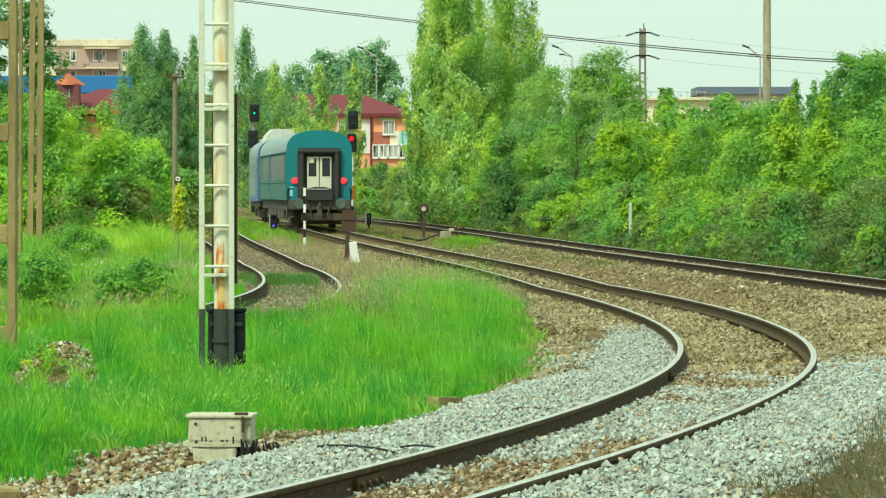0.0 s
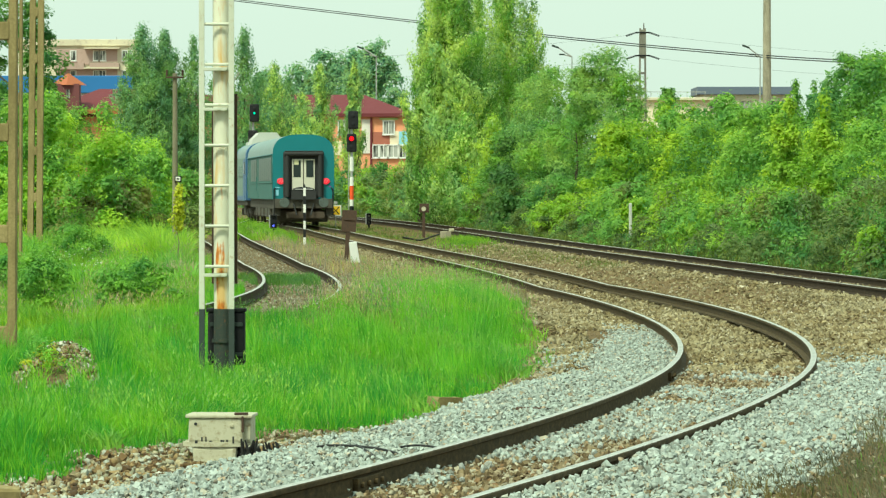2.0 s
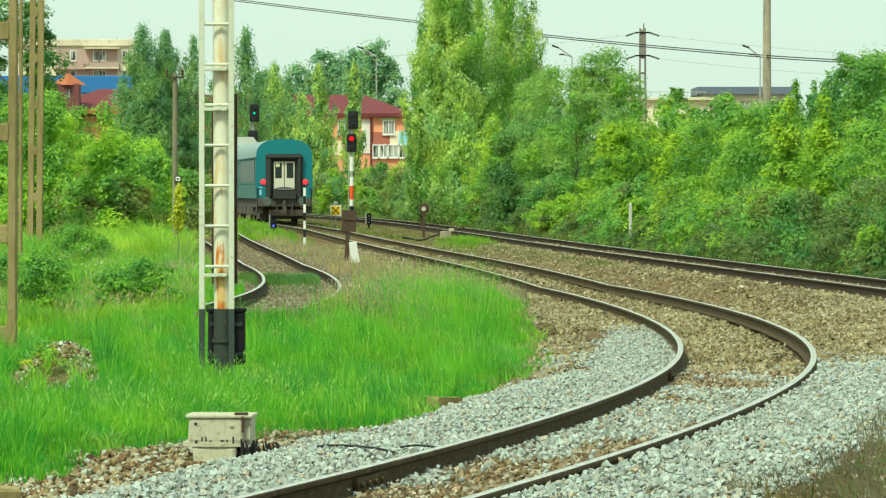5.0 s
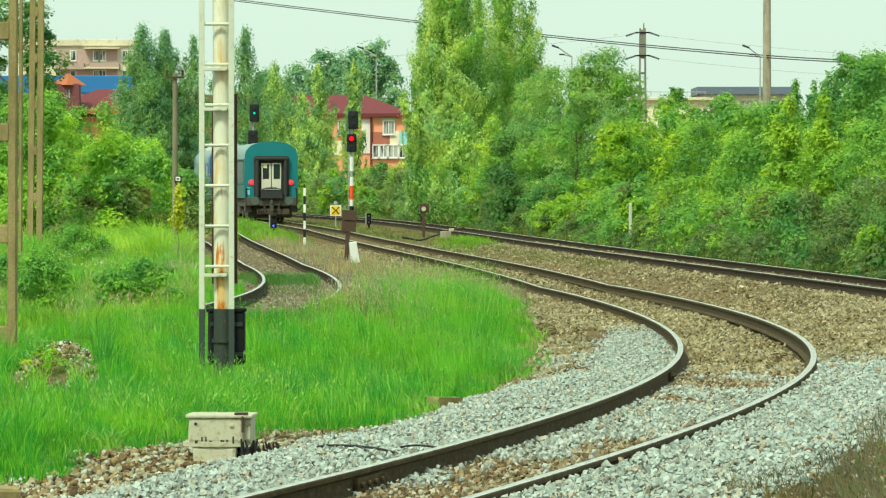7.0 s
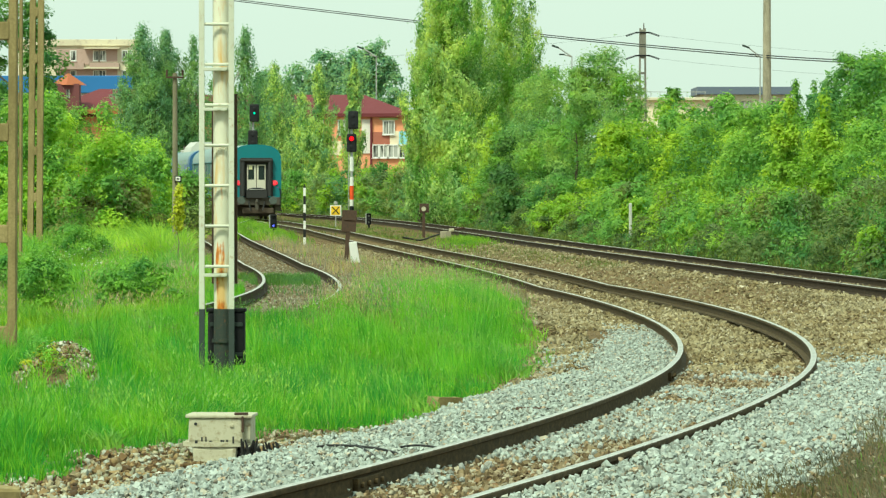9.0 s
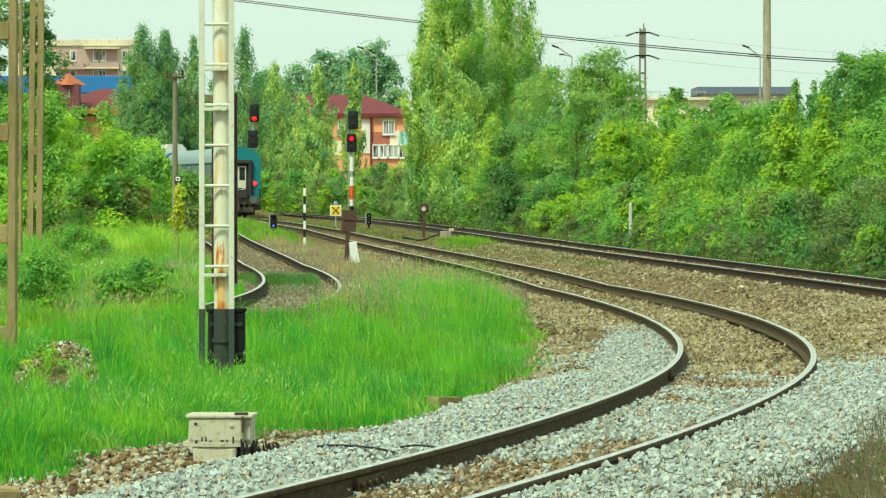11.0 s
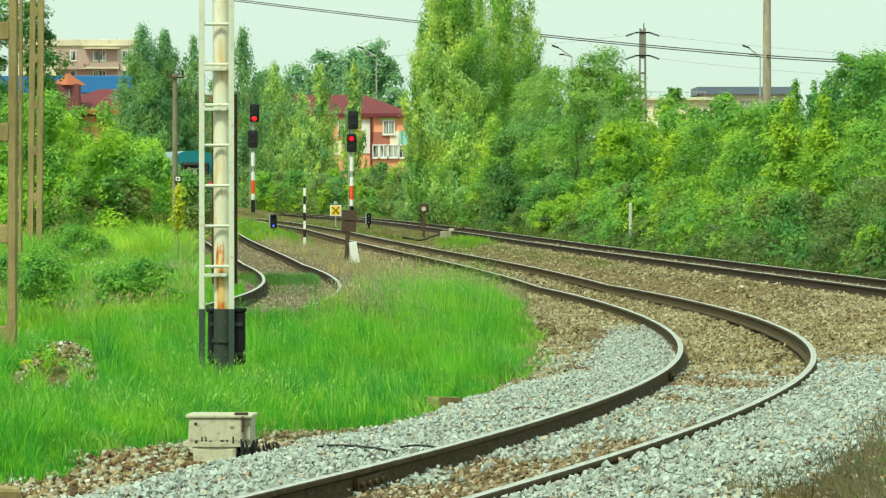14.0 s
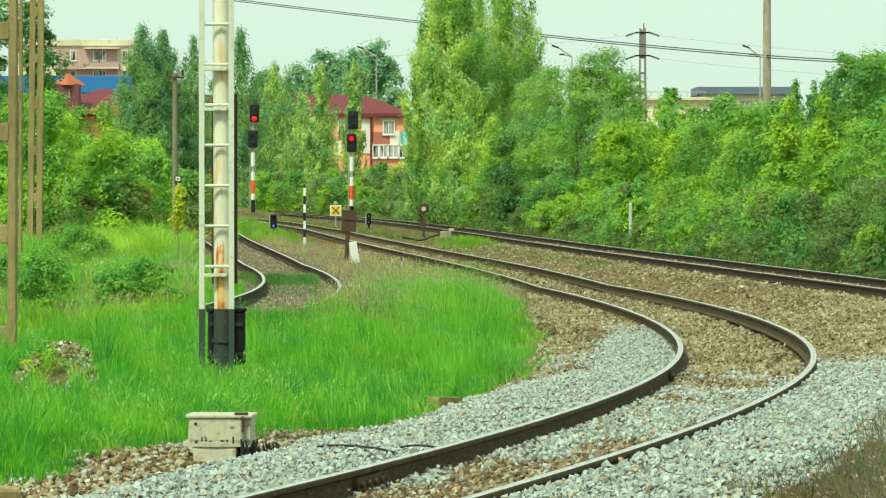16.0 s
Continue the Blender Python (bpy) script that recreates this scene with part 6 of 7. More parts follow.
def pylon(x, y, top):
    ob = tagged(empty("power_pylon", pose(x, y, 0)), "concrete power-line pylon with slotted web and insulators", "pylon")
    for sx in (-1, 1):
        bm = B()
        for v in bmesh.ops.create_cube(bm, size=1.0)["verts"]:
            t = v.co.z + 0.5
            v.co = Vector((sx * (0.33 - 0.14 * t) + v.co.x * 0.15, v.co.y * 0.35, t * top))
        part("leg", bm, PYLON_GREY, ob)
    for i in range(int(top / 1.3)):
        part("cross_web", box(B(), (0, 0, 0.6 + 1.3 * i), (0.6 - 0.25 * i * 1.3 / top, 0.28, 0.18), 0.02), PYLON_GREY, ob)
    part("head", box(B(), (0, 0, top - 1.2), (0.4, 0.36, 2.2), 0.03), PYLON_GREY, ob)
    for z in (top - 0.35, top - 2.25):
        part("crossarm", box(B(), (0, -0.2, z), (1.1, 0.1, 0.12), 0.01), BLACK, ob)
        for sx in (-1, 1):
            bm = B()
            for k in range(5):
                tube(bm, (sx * (0.5 + k * 0.18), -0.2, z - 0.06 * k), (sx * (0.65 + k * 0.18), -0.2, z - 0.06 * k - 0.04), 0.075, n=8)
            part("insulator", bm, BLACK, ob)
    part("spike", tube(B(), (0.1, 0, top - 0.1), (0.1, 0, top + 0.45), 0.05, n=6), RUST, ob)


pylon(world_x(1137, 350), 350, 14.7)
for side in (-1, 1):
    for z in (14.1, 12.2):
        x0 = world_x(1137, 350) + side * 1.35
        curve_thing("power_line", "thin power line leading away from a pylon", "cable", [(x0, 349.8, z), (x0 + side * 9, 356, z - 0.9), (x0 + side * 26, 372, z - 1.4)], 0.007, CABLE)


def street_lamp(x, y, top, reach):
    ob = tagged(empty("street_lamp", pose(x, y, 0)), "grey street lamp with a slanting arm", "street lamp", "street lamps")
    part("column", tube(B(), (0, 0, 0), (0, 0, top - 0.9), 0.09, 0.06, 10), GALV, ob, smooth=True)
    part("arm", tube(B(), (0, 0, top - 0.95), (reach, 0, top), 0.08, 0.06, 8), GALV, ob)
    part("lamp_head", box(B(), (reach * 1.18, 0, top + 0.06), (0.75, 0.3, 0.18), 0.05, Euler((0, 0.35 if reach < 0 else -0.35, 0)).to_matrix()), DARK_STEEL, ob)
    part("second_arm", tube(B(), (0, 0, top - 0.95), (reach * 0.55, 0.0, top - 0.75), 0.06, 0.05, 8), GALV, ob)
    part("second_lamp_head", box(B(), (reach * 0.7, 0, top - 0.72), (0.55, 0.28, 0.15), 0.05), DARK_STEEL, ob)


street_lamp(world_x(666, 470), 470, 16.9, -1.5)
street_lamp(world_x(1345, 420), 420, 15.4, -1.2)
street_lamp(world_x(1012, 420), 420, 15.4, -1.4)

for k, dz in enumerate((0.0, -0.1)):
    curve_thing("overhead_cable", "pair of black overhead cables against the sky", "cable",
                [(world_x(u, d), d - 0.24, 1.9 + (325 - v) * d / 7500 + dz) for u, v, d in ((60, -45, 290), (415, 0, 266), (755, 40, 240), (1100, 77, 217), (1357, 99, 200), (1357, 99, 200), (1430, 104, 195), (1700, 118, 180))], 0.024, CABLE)


# ---- buildings ----
WALL_ORANGE = painted("orange_render", (0.82, 0.36, 0.2), (0.66, 0.33, 0.22), 0.7, 0.8, 0.8)
WALL_CREAM = painted("cream_render", (0.8, 0.7, 0.52), (0.6, 0.52, 0.38), 0.7, 0.8, 0.8)
WALL_BLUE = painted("light_blue_render", (0.3, 0.62, 0.78), (0.3, 0.5, 0.6), 0.7, 0.8, 0.8)
WALL_BRICK = painted("brown_red_render", (0.4, 0.14, 0.1), (0.3, 0.12, 0.09), 0.7, 0.8, 0.8)
WALL_WHITE = painted("white_render", (0.74, 0.72, 0.66), (0.5, 0.48, 0.42), 0.7, 0.8, 0.8)
ROOF_MAROON = painted("maroon_sheet_roof", (0.15, 0.028, 0.036), (0.11, 0.025, 0.03), 0.65, 0.7, 0.6)
WALL_MAROON = painted("maroon_render", (0.16, 0.055, 0.06), (0.13, 0.045, 0.05), 0.65, 0.8, 0.8)
ROOF_ORANGE = painted("orange_sheet_roof", (0.4, 0.12, 0.05), (0.3, 0.1, 0.05), 0.65, 0.5, 0.6)
ROOF_BLUE = painted("blue_sheet_roof", (0.03, 0.16, 0.42), (0.05, 0.14, 0.3), 0.65, 0.5, 0.6)
WALL_PANEL = painted("weathered_panel_concrete", (0.66, 0.6, 0.45), (0.45, 0.37, 0.29), 0.55, 0.85, 0.5)
WALL_MAUVE = painted("faded_mauve_panel", (0.46, 0.33, 0.29), (0.36, 0.26, 0.22), 0.55, 0.85, 0.5)


def window(parent, x, y, z, w, h, mullions=1, frame_mat=None):
    """Set in the wall's face at y, which looks to -y."""
    wd = part("window", box(box(box(box(B(), (x, y - 0.03, z + h / 2), (w + 0.16, 0.14, 0.12)), (x, y - 0.03, z - h / 2), (w + 0.16, 0.14, 0.12)), (x - w / 2, y - 0.03, z), (0.12, 0.14, h)),
                            (x + w / 2, y - 0.03, z), (0.12, 0.14, h)), frame_mat or WHITE, parent)
    part("pane", box(B(), (x, y + 0.01, z), (w, 0.05, h)), CURTAINED, wd)
    for i in range(mullions):
        part("mullion", box(B(), (x - w / 2 + w * (i + 1) / (mullions + 1), y - 0.04, z), (0.1, 0.08, h)), frame_mat or WHITE, wd)
    part("sill", box(B(), (x, y - 0.1, z - h / 2 - 0.09), (w + 0.3, 0.2, 0.06)), frame_mat or WHITE, wd)


def hip_roof(x0, x1, y0, y1, z, h, over=0.6):
    bm = B()
    x0, x1, y0, y1 = x0 - over, x1 + over, y0 - over, y1 + over
    w = (y1 - y0) / 2
    a = [bm.verts.new(p) for p in ((x0, y0, z), (x1, y0, z), (x1, y1, z), (x0, y1, z))]
    b = [bm.verts.new(p) for p in ((x0, y0, z + 0.35), (x1, y0, z + 0.35), (x1, y1, z + 0.35), (x0, y1, z + 0.35))]
    r = [bm.verts.new((x0 + w * 0.8, (y0 + y1) / 2, z + h)), bm.verts.new((x1 - w * 0.8, (y0 + y1) / 2, z + h))]
    for i in range(4):
        bm.faces.new((a[i], a[(i + 1) % 4], b[(i + 1) % 4], b[i]))
    bm.faces.new(a[::-1])
    bm.faces.new((b[0], b[1], r[1], r[0]))
    bm.faces.new((b[2], b[3], r[0], r[1]))
    bm.faces.new((b[1], b[2], r[1]))
    bm.faces.new((b[3], b[0], r[0]))
    bmesh.ops.recalc_face_normals(bm, faces=bm.faces[:])
    return bm


def school():
    y, d = 440.0, 440 / 7500
    X = lambda u: (u - 784) * d
    Z = lambda v: 1.9 + (325 - v) * d
    ob = tagged(empty("school", pose(0, 0, 0)), "two-storey orange school with maroon roof and coloured panels", "building")
    part("wall", box(B(), ((X(90) + X(722)) / 2, y + 6, Z(205) / 2 - 0.3), (X(722) - X(90), 12, Z(205) + 0.6)), WALL_ORANGE, ob)
    part("roof", hip_roof(X(90), X(722), y, y + 12, Z(207), Z(166) - Z(207)), ROOF_MAROON, ob)
    for u0, u1, v0, v1, m in ((660, 690, 234, 257, WALL_BRICK), (690, 706, 232, 258, WALL_CREAM), (706, 722, 233, 258, WALL_BLUE), (640, 657, 212, 272, WALL_WHITE), (583, 606, 250, 275, WALL_CREAM),
                              (600, 640, 205, 225, WALL_ORANGE), (204, 226, 200, 215, WALL_CREAM), (226, 240, 205, 235, WALL_BLUE)):
        part("panel", box(B(), ((X(u0) + X(u1)) / 2, y - 0.05, (Z(v0) + Z(v1)) / 2), (X(u1) - X(u0), 0.14, Z(v0) - Z(v1)), 0.01), m, ob)
    for u, v, w, h, n in ((688, 226, 1.15, 1.4, 1), (609, 226, 1.2, 1.5, 1), (626, 226, 0.8, 1.5, 1), (540, 226, 1.4, 1.5, 1), (665, 268, 0.6, 1.3, 0), (679, 268, 0.8, 1.3, 1), (696, 268, 1.0, 1.3, 1), (713, 268, 0.8, 1.3, 1),
                          (560, 226, 1.4, 1.5, 1), (215, 225, 1.2, 1.4, 1)):
        window(ob, X(u), y - 0.12, Z(v), w, h, n)
    part("lintel", box(B(), (X(688), y - 0.14, Z(211)), (1.9, 0.1, 0.22)), painted("lime_render", (0.45, 0.55, 0.2), (0.4, 0.45, 0.2), 0.7, 0.8), ob)
    part("downpipe", tube(B(), (X(657), y - 0.2, 0), (X(657), y - 0.2, Z(208)), 0.12, n=8), ROOF_MAROON, ob)
    part("wing_roof", hip_roof(X(90), X(330), y - 1, y + 11, Z(200), Z(156) - Z(200)), ROOF_MAROON, ob)
    part("turret", box(B(), (X(124), y - 1.8, (Z(230) + Z(150)) / 2), (2.4, 2.4, Z(150) - Z(230))), WALL_MAROON, ob)
    part("turret_window", box(B(), (X(125), y - 3.02, Z(168)), (0.35, 0.06, 0.9)), CURTAINED, ob)
    part("wing_fascia", box(B(), ((X(146) + X(330)) / 2, y - 1.75, Z(198)), (X(330) - X(146), 0.2, 0.5)), ROOF_ORANGE, ob)
    part("turret_roof", tube(B(), (X(124), y - 1.8, Z(152)), (X(124), y - 1.8, Z(131)), 1.9, 0.05, 4), ROOF_ORANGE, ob)


school()


def blue_hall():
    d = 480 / 7500
    X = lambda u: (u - 784) * d
    Z = lambda v: 1.9 + (325 - v) * d
    ob = tagged(empty("blue_hall", pose(0, 0, 0)), "long hall with a bright blue sheet roof", "building")
    part("wall", box(B(), ((X(-60) + X(235)) / 2, 486, Z(165) / 2), (X(235) - X(-60), 10, Z(165))), WALL_WHITE, ob)
    part("roof", box(B(), ((X(-60) + X(235)) / 2, 486, (Z(165) + Z(134)) / 2), (X(235) - X(-60) + 1, 11, Z(134) - Z(165)), 0.1), ROOF_BLUE, ob)


blue_hall()


def apartment_block():
    y, d = 600.0, 600 / 7500
    X = lambda u: (u - 784) * d
    Z = lambda v: 1.9 + (325 - v) * d
    ob = tagged(empty("apartment_block", pose(0, 0, 0)), "grey panel-built apartment block with balconies", "building")
    part("wall", box(B(), ((X(20) + X(243)) / 2, y + 6, Z(72) / 2), (X(243) - X(20), 12, Z(72))), WALL_PANEL, ob)
    part("parapet", box(B(), ((X(20) + X(243)) / 2, y + 6, Z(76)), (X(243) - X(20) + 0.6, 12.8, 0.9), 0.05), WALL_PANEL, ob)
    part("roof_box", box(B(), (X(165), y + 6, Z(71)), (2.2, 2, 0.5), 0.05), WALL_MAUVE, ob)
    part("aerial", tube(B(), (X(203), y + 4, Z(72)), (X(203), y + 4, Z(64)), 0.06, n=6), GALV, ob)
    for floor in range(3):
        v = 101 + floor * 35
        part("panel", box(B(), ((X(100) + X(208)) / 2, y - 0.05, Z(v)), (X(208) - X(100), 0.2, 2.2)), WALL_MAUVE, ob)
        for u, w, n in ((130, 0.8, 0), (171, 0.8, 0), (182, 0.9, 1), (226, 1.5, 1)):
            window(ob, X(u), y - 0.16, Z(v - 2), w, 1.4, n)
        bal = part("balcony", box(B(), ((X(160) + X(212)) / 2, y - 0.7, Z(v + 17)), (X(212) - X(160), 1.2, 0.9), 0.03), WALL_MAUVE, ob)
        part("rail", box(B(), ((X(160) + X(212)) / 2, y - 1.2, Z(v + 10)), (X(212) - X(160), 0.08, 0.1)), CONCRETE, bal)
        part("balcony", box(B(), ((X(100) + X(150)) / 2, y - 0.7, Z(v + 17)), (X(150) - X(100), 1.2, 0.9), 0.03), WALL_MAUVE, ob)
        part("slab", box(B(), ((X(150) + X(212)) / 2, y - 0.7, Z(v - 15)), (X(212) - X(150), 1.4, 0.2)), WALL_PANEL, ob)


apartment_block()


def depot(u0, u1, v_eave, v_top, d, wall, roof, label):
    X = lambda u: (u - 784) * d / 7500
    Z = lambda v: 1.9 + (325 - v) * d / 7500
    ob = tagged(empty("depot", pose(0, 0, 0)), label, "building", "far low buildings")
    part("wall", box(B(), ((X(u0) + X(u1)) / 2, d + 5, Z(v_eave) / 2), (X(u1) - X(u0), 10, Z(v_eave))), wall, ob)
    part("roof", box(B(), ((X(u0) + X(u1)) / 2, d + 5, (Z(v_eave) + Z(v_top)) / 2), (X(u1) - X(u0) + 0.8, 11, Z(v_top) - Z(v_eave)), 0.05), roof, ob)
    n = max(2, int((X(u1) - X(u0)) / 2.5))
    for i in range(n if d > 410 else 0):
        window(ob, X(u0) + (X(u1) - X(u0)) * (i + 0.5) / n, d - 0.06, Z(v_eave) - 1.0, 1.2, 0.8, 1, CONCRETE)
    return ob, X, Z


ob, X, Z = depot(1115, 1255, 178, 173, 400, WALL_CREAM, WALL_PANEL, "low cream building with a flat roof")
for i in range(9):
    part("roof_rail_post", tube(B(), (X(1120 + i * 16), 400.2, Z(173)), (X(1120 + i * 16), 400.2, Z(163)), 0.03, n=5), GALV, ob)
part("roof_rail", box(B(), (X(1185), 400.2, Z(163)), (X(1250) - X(1120), 0.05, 0.06)), GALV, ob)
depot(1240, 1400, 168, 154, 430, WALL_PANEL, painted("slate_blue_roof", (0.13, 0.16, 0.22), (0.1, 0.12, 0.15), 0.6, 0.5, 0.6), "low building with a slate-blue roof")


# ---- the train ----
def loft(name, section, ys, mat, parent, label="", smooth=True):
    """A section in x and z carried along y; ys: (y, scale of x, scale of the roof's height)."""
    bm, rings = B(), []
    for y, sx, sz in ys:
        rings.append([bm.verts.new((x * sx, y, z * sz)) for x, z in section])
    n = len(section)
    for a, b in zip(rings, rings[1:]):
        for i in range(n - 1):
            bm.faces.new((a[i], a[i + 1], b[i + 1], b[i]))
    bmesh.ops.recalc_face_normals(bm, faces=bm.faces[:])
    return part(name, bm, mat, parent, label, smooth)


def body_outline(half, floor, shoulder, top, n=14):
    """From the left sill over the roof to the right sill."""
    side = [(-half, floor), (-half, shoulder)]
    arc = []
    for i in range(1, n):
        a = math.pi * (1 - i / n)
        arc.append((half * math.copysign(abs(math.cos(a)) ** 0.75, math.cos(a)), shoulder + (top - shoulder) * math.sin(a) ** 0.72))
    return side + arc + [(half, shoulder), (half, floor)]


def bogie(parent, y):
    bg = part("bogie", box(box(box(B(), (-1.0, y, 0.55), (0.14, 3.4, 0.28), 0.03), (1.0, y, 0.55), (0.14, 3.4, 0.28), 0.03), (0, y, 0.6), (2.1, 0.5, 0.3), 0.03), UNDER, parent)
    for dy in (-1.28, 1.28):
        for x in (-0.7525, 0.7525):
            part("wheel", tube(tube(B(), (x - 0.065, y + dy, 0.46), (x + 0.065, y + dy, 0.46), 0.46, n=24), (x - 0.09, y + dy, 0.46), (x + 0.09, y + dy, 0.46), 0.12, n=12), UNDER, bg)
        part("axle", tube(B(), (-0.9, y + dy, 0.46), (0.9, y + dy, 0.46), 0.08, n=10), UNDER, bg)
        for x in (-1.02, 1.02):
            part("axle_box", box(B(), (x, y + dy, 0.48), (0.24, 0.34, 0.34), 0.04), UNDER, bg)


def buffers(parent, y):
    for x in (-0.875, 0.875):
        bf = part("buffer", tube(B(), (x, y + 0.05, 1.06), (x, y - 0.42, 1.06), 0.11, 0.09, 14), UNDER, parent)
        part("buffer_head", tube(B(), (x, y - 0.42, 1.06), (x, y - 0.5, 1.06), 0.225, 0.21, 20), painted("greasy_buffer_steel", (0.09, 0.115, 0.105), (0.03, 0.03, 0.026), 0.5, 0.6), bf)


def coach():
    """Origin at the rear end, on the rails; the coach reaches forward along +y."""
    L = 26.2
    ob = tagged(empty("passenger_coach"), "teal passenger coach seen from its rear gangway end", "railway coach")
    out = body_outline(1.385, 1.22, 3.15, 4.13)
    roof_i = [(-1.385, 3.19)] + [p for p in out if p[1] > 3.2] + [(1.385, 3.19)]
    loft("side_wall", [(-1.385, 1.2), (-1.405, 2.0), (-1.385, 3.2)], [(0.12, 1, 1), (L - 0.1, 1, 1)], SIDE_GREEN, ob, "dusty grey-green coach side")
    loft("side_wall", [(1.385, 1.2), (1.405, 2.0), (1.385, 3.2)], [(0.12, 1, 1), (L - 0.1, 1, 1)], SIDE_GREEN, ob, "dusty grey-green coach side")
    loft("roof", roof_i, [(0.12, 1, 1), (L - 0.1, 1, 1)], ROOF_GREY, ob, "pale grey ribbed coach roof")
    bm = prism(B(), [(x * 1.0, z) for x, z in out], 0.0, 0.14)
    part("end_wall", bm, TEAL, ob, "teal end wall")
    part("front_wall", prism(B(), out, L - 0.14, L), TEAL, ob)
    for i in range(9):
        part("roof_vent", box(B(), (-0.72, 2.2 + i * 2.6, 3.9), (0.3, 0.5, 0.16), 0.05), UNDER, ob, "dark roof ventilator")
    # rear gangway: rubber tubes, roller at the top, cream double doors inside
    for x in (-0.74, 0.74):
        part("gangway_tube", tube(B(), (x, -0.2, 1.3), (x, -0.2, 3.22), 0.1, n=14), RUBBER, ob, smooth=True)
        part("gangway_frame", box(B(), (x * 1.16, -0.06, 2.28), (0.1, 0.16, 2.1), 0.02), RUBBER, ob)
    part("gangway_roller", tube(B(), (-0.86, -0.22, 3.25), (0.86, -0.22, 3.25), 0.1, n=14), RUBBER, ob, smooth=True)
    part("gangway_canopy", box(B(), (0, -0.12, 3.36), (1.72, 0.34, 0.06), 0.03), RUBBER, ob)
    part("vestibule", box(B(), (0, 0.01, 2.25), (1.34, 0.06, 2.0), 0.01), RUBBER, ob)
    for sx in (-1, 1):
        dr = part("gangway_door", box(B(), (sx * 0.262, -0.06, 2.24), (0.5, 0.05, 1.56), 0.015), DOOR_CREAM, ob, "cream gangway door leaf")
        part("pane", box(B(), (sx * 0.285, -0.088, 2.58), (0.33, 0.012, 0.76), 0.004), GLASS, dr)
    part("door_edge", box(B(), (0, -0.085, 2.24), (0.04, 0.03, 1.56), 0.006), UNDER, ob)
    part("notice", box(B(), (-0.32, -0.1, 2.86), (0.2, 0.006, 0.2)), painted("pale_notice", (0.7, 0.68, 0.42), (0.6, 0.58, 0.4), 0.7, 0.6), ob)
    fp = part("fall_plate", prism(B(), [(-0.56, 1.2), (0.56, 1.2), (0.56, 1.55), (0.45, 1.7), (0.2, 1.76), (-0.2, 1.76), (-0.45, 1.7), (-0.56, 1.55)], -0.3, -0.05), RUBBER, ob)
    part("grab_bar", tube(B(), (-0.4, -0.32, 1.66), (0.4, -0.32, 1.66), 0.02, n=8), GALV, fp)
    for x in (-1.0, 1.0):
        tl = part("tail_disc", dome(B(), (x, -0.04, 2.02), (0.19, 0.05, 0.14), n=18), LAMP_RED, ob, "glowing red tail disc", True)
        for k in (-0.06, 0.06):
            part("reflector_stripe", box(B(), (x + k, -0.09, 2.02), (0.02, 0.012, 0.2), 0.003, Euler((0, 0.6, 0)).to_matrix()), GLOW_PINK, tl)
        part("lamp_rim", tube(B(), (x, -0.005, 2.02), (x, -0.03, 2.02), 0.19, n=18), TEAL, ob)
    part("label_bars", box(box(B(), (-1.18, -0.006, 1.5), (0.13, 0.006, 0.26)), (-1.16, -0.006, 1.74), (0.2, 0.006, 0.035)), WALL_BLUE, ob)
    part("small_plate", box(B(), (1.2, -0.006, 1.78), (0.1, 0.006, 0.05)), painted("purple_plate", (0.2, 0.06, 0.3), (0.2, 0.1, 0.2), 0.7, 0.5), ob)
    # head stock, buffers, coupling, hoses and steps
    part("head_stock", box(B(), (0, 0.0, 1.02), (2.7, 0.24, 0.42), 0.02), UNDER, ob)
    buffers(ob, -0.12)
    hk = part("coupling_hook", box(B(), (0, -0.28, 1.02), (0.1, 0.4, 0.2), 0.04), UNDER, ob)
    part("coupling_link", box(B(), (0, -0.36, 0.78), (0.2, 0.1, 0.5), 0.04), UNDER, hk)
    for x in (-0.45, 0.45):
        part("brake_hose", tube(B(), (x, -0.2, 1.0), (x * 0.7, -0.34, 0.5), 0.04, n=8), RUBBER, ob)
    part("under_beam", box(B(), (0.1, 0.0, 0.5), (1.7, 0.2, 0.3), 0.03), UNDER_BROWN, ob, "dust-brown lower beam")
    # dark blocks added under the end for brake gear and the shadow around it
    part("brake_gear_and_shade", box(box(box(B(), (0, 1.2, 0.46), (2.3, 0.5, 0.56), 0.04), (-0.95, 1.9, 0.36), (0.5, 1.0, 0.3), 0.03), (0.95, 1.9, 0.36), (0.5, 1.0, 0.3), 0.03), UNDER, ob, "dark blocks for brake gear and the shade around it")
    for x in (-1.18, 1.18):
        part("under_end_block", box(B(), (x, 0.5, 0.72), (0.34, 0.7, 0.5), 0.04), UNDER, ob)
    for x in (-1.32, 1.32):
        part("hand_rail", tube(tube(B(), (x, -0.1, 0.5), (x, -0.1, 1.65), 0.03, n=8), (x, -0.1, 1.65), (x * 0.96, 0.0, 1.7), 0.03, n=8), BLACK, ob)
        part("step", box(B(), (x * 0.94, 0.1, 0.5), (0.35, 0.25, 0.05), 0.01), UNDER, ob)
    part("underframe", box(B(), (0, L / 2, 0.98), (2.5, L - 0.6, 0.44), 0.03), UNDER, ob)
    for y, l in ((6.6, 1.6), (9.4, 2.4), (13.0, 2.0), (16.5, 2.6), (19.4, 1.4)):
        part("equipment_box", box(B(), (-0.9, y, 0.62), (0.7, l, 0.5), 0.04), UNDER, ob)
    bogie(ob, 3.7)
    bogie(ob, L - 3.7)
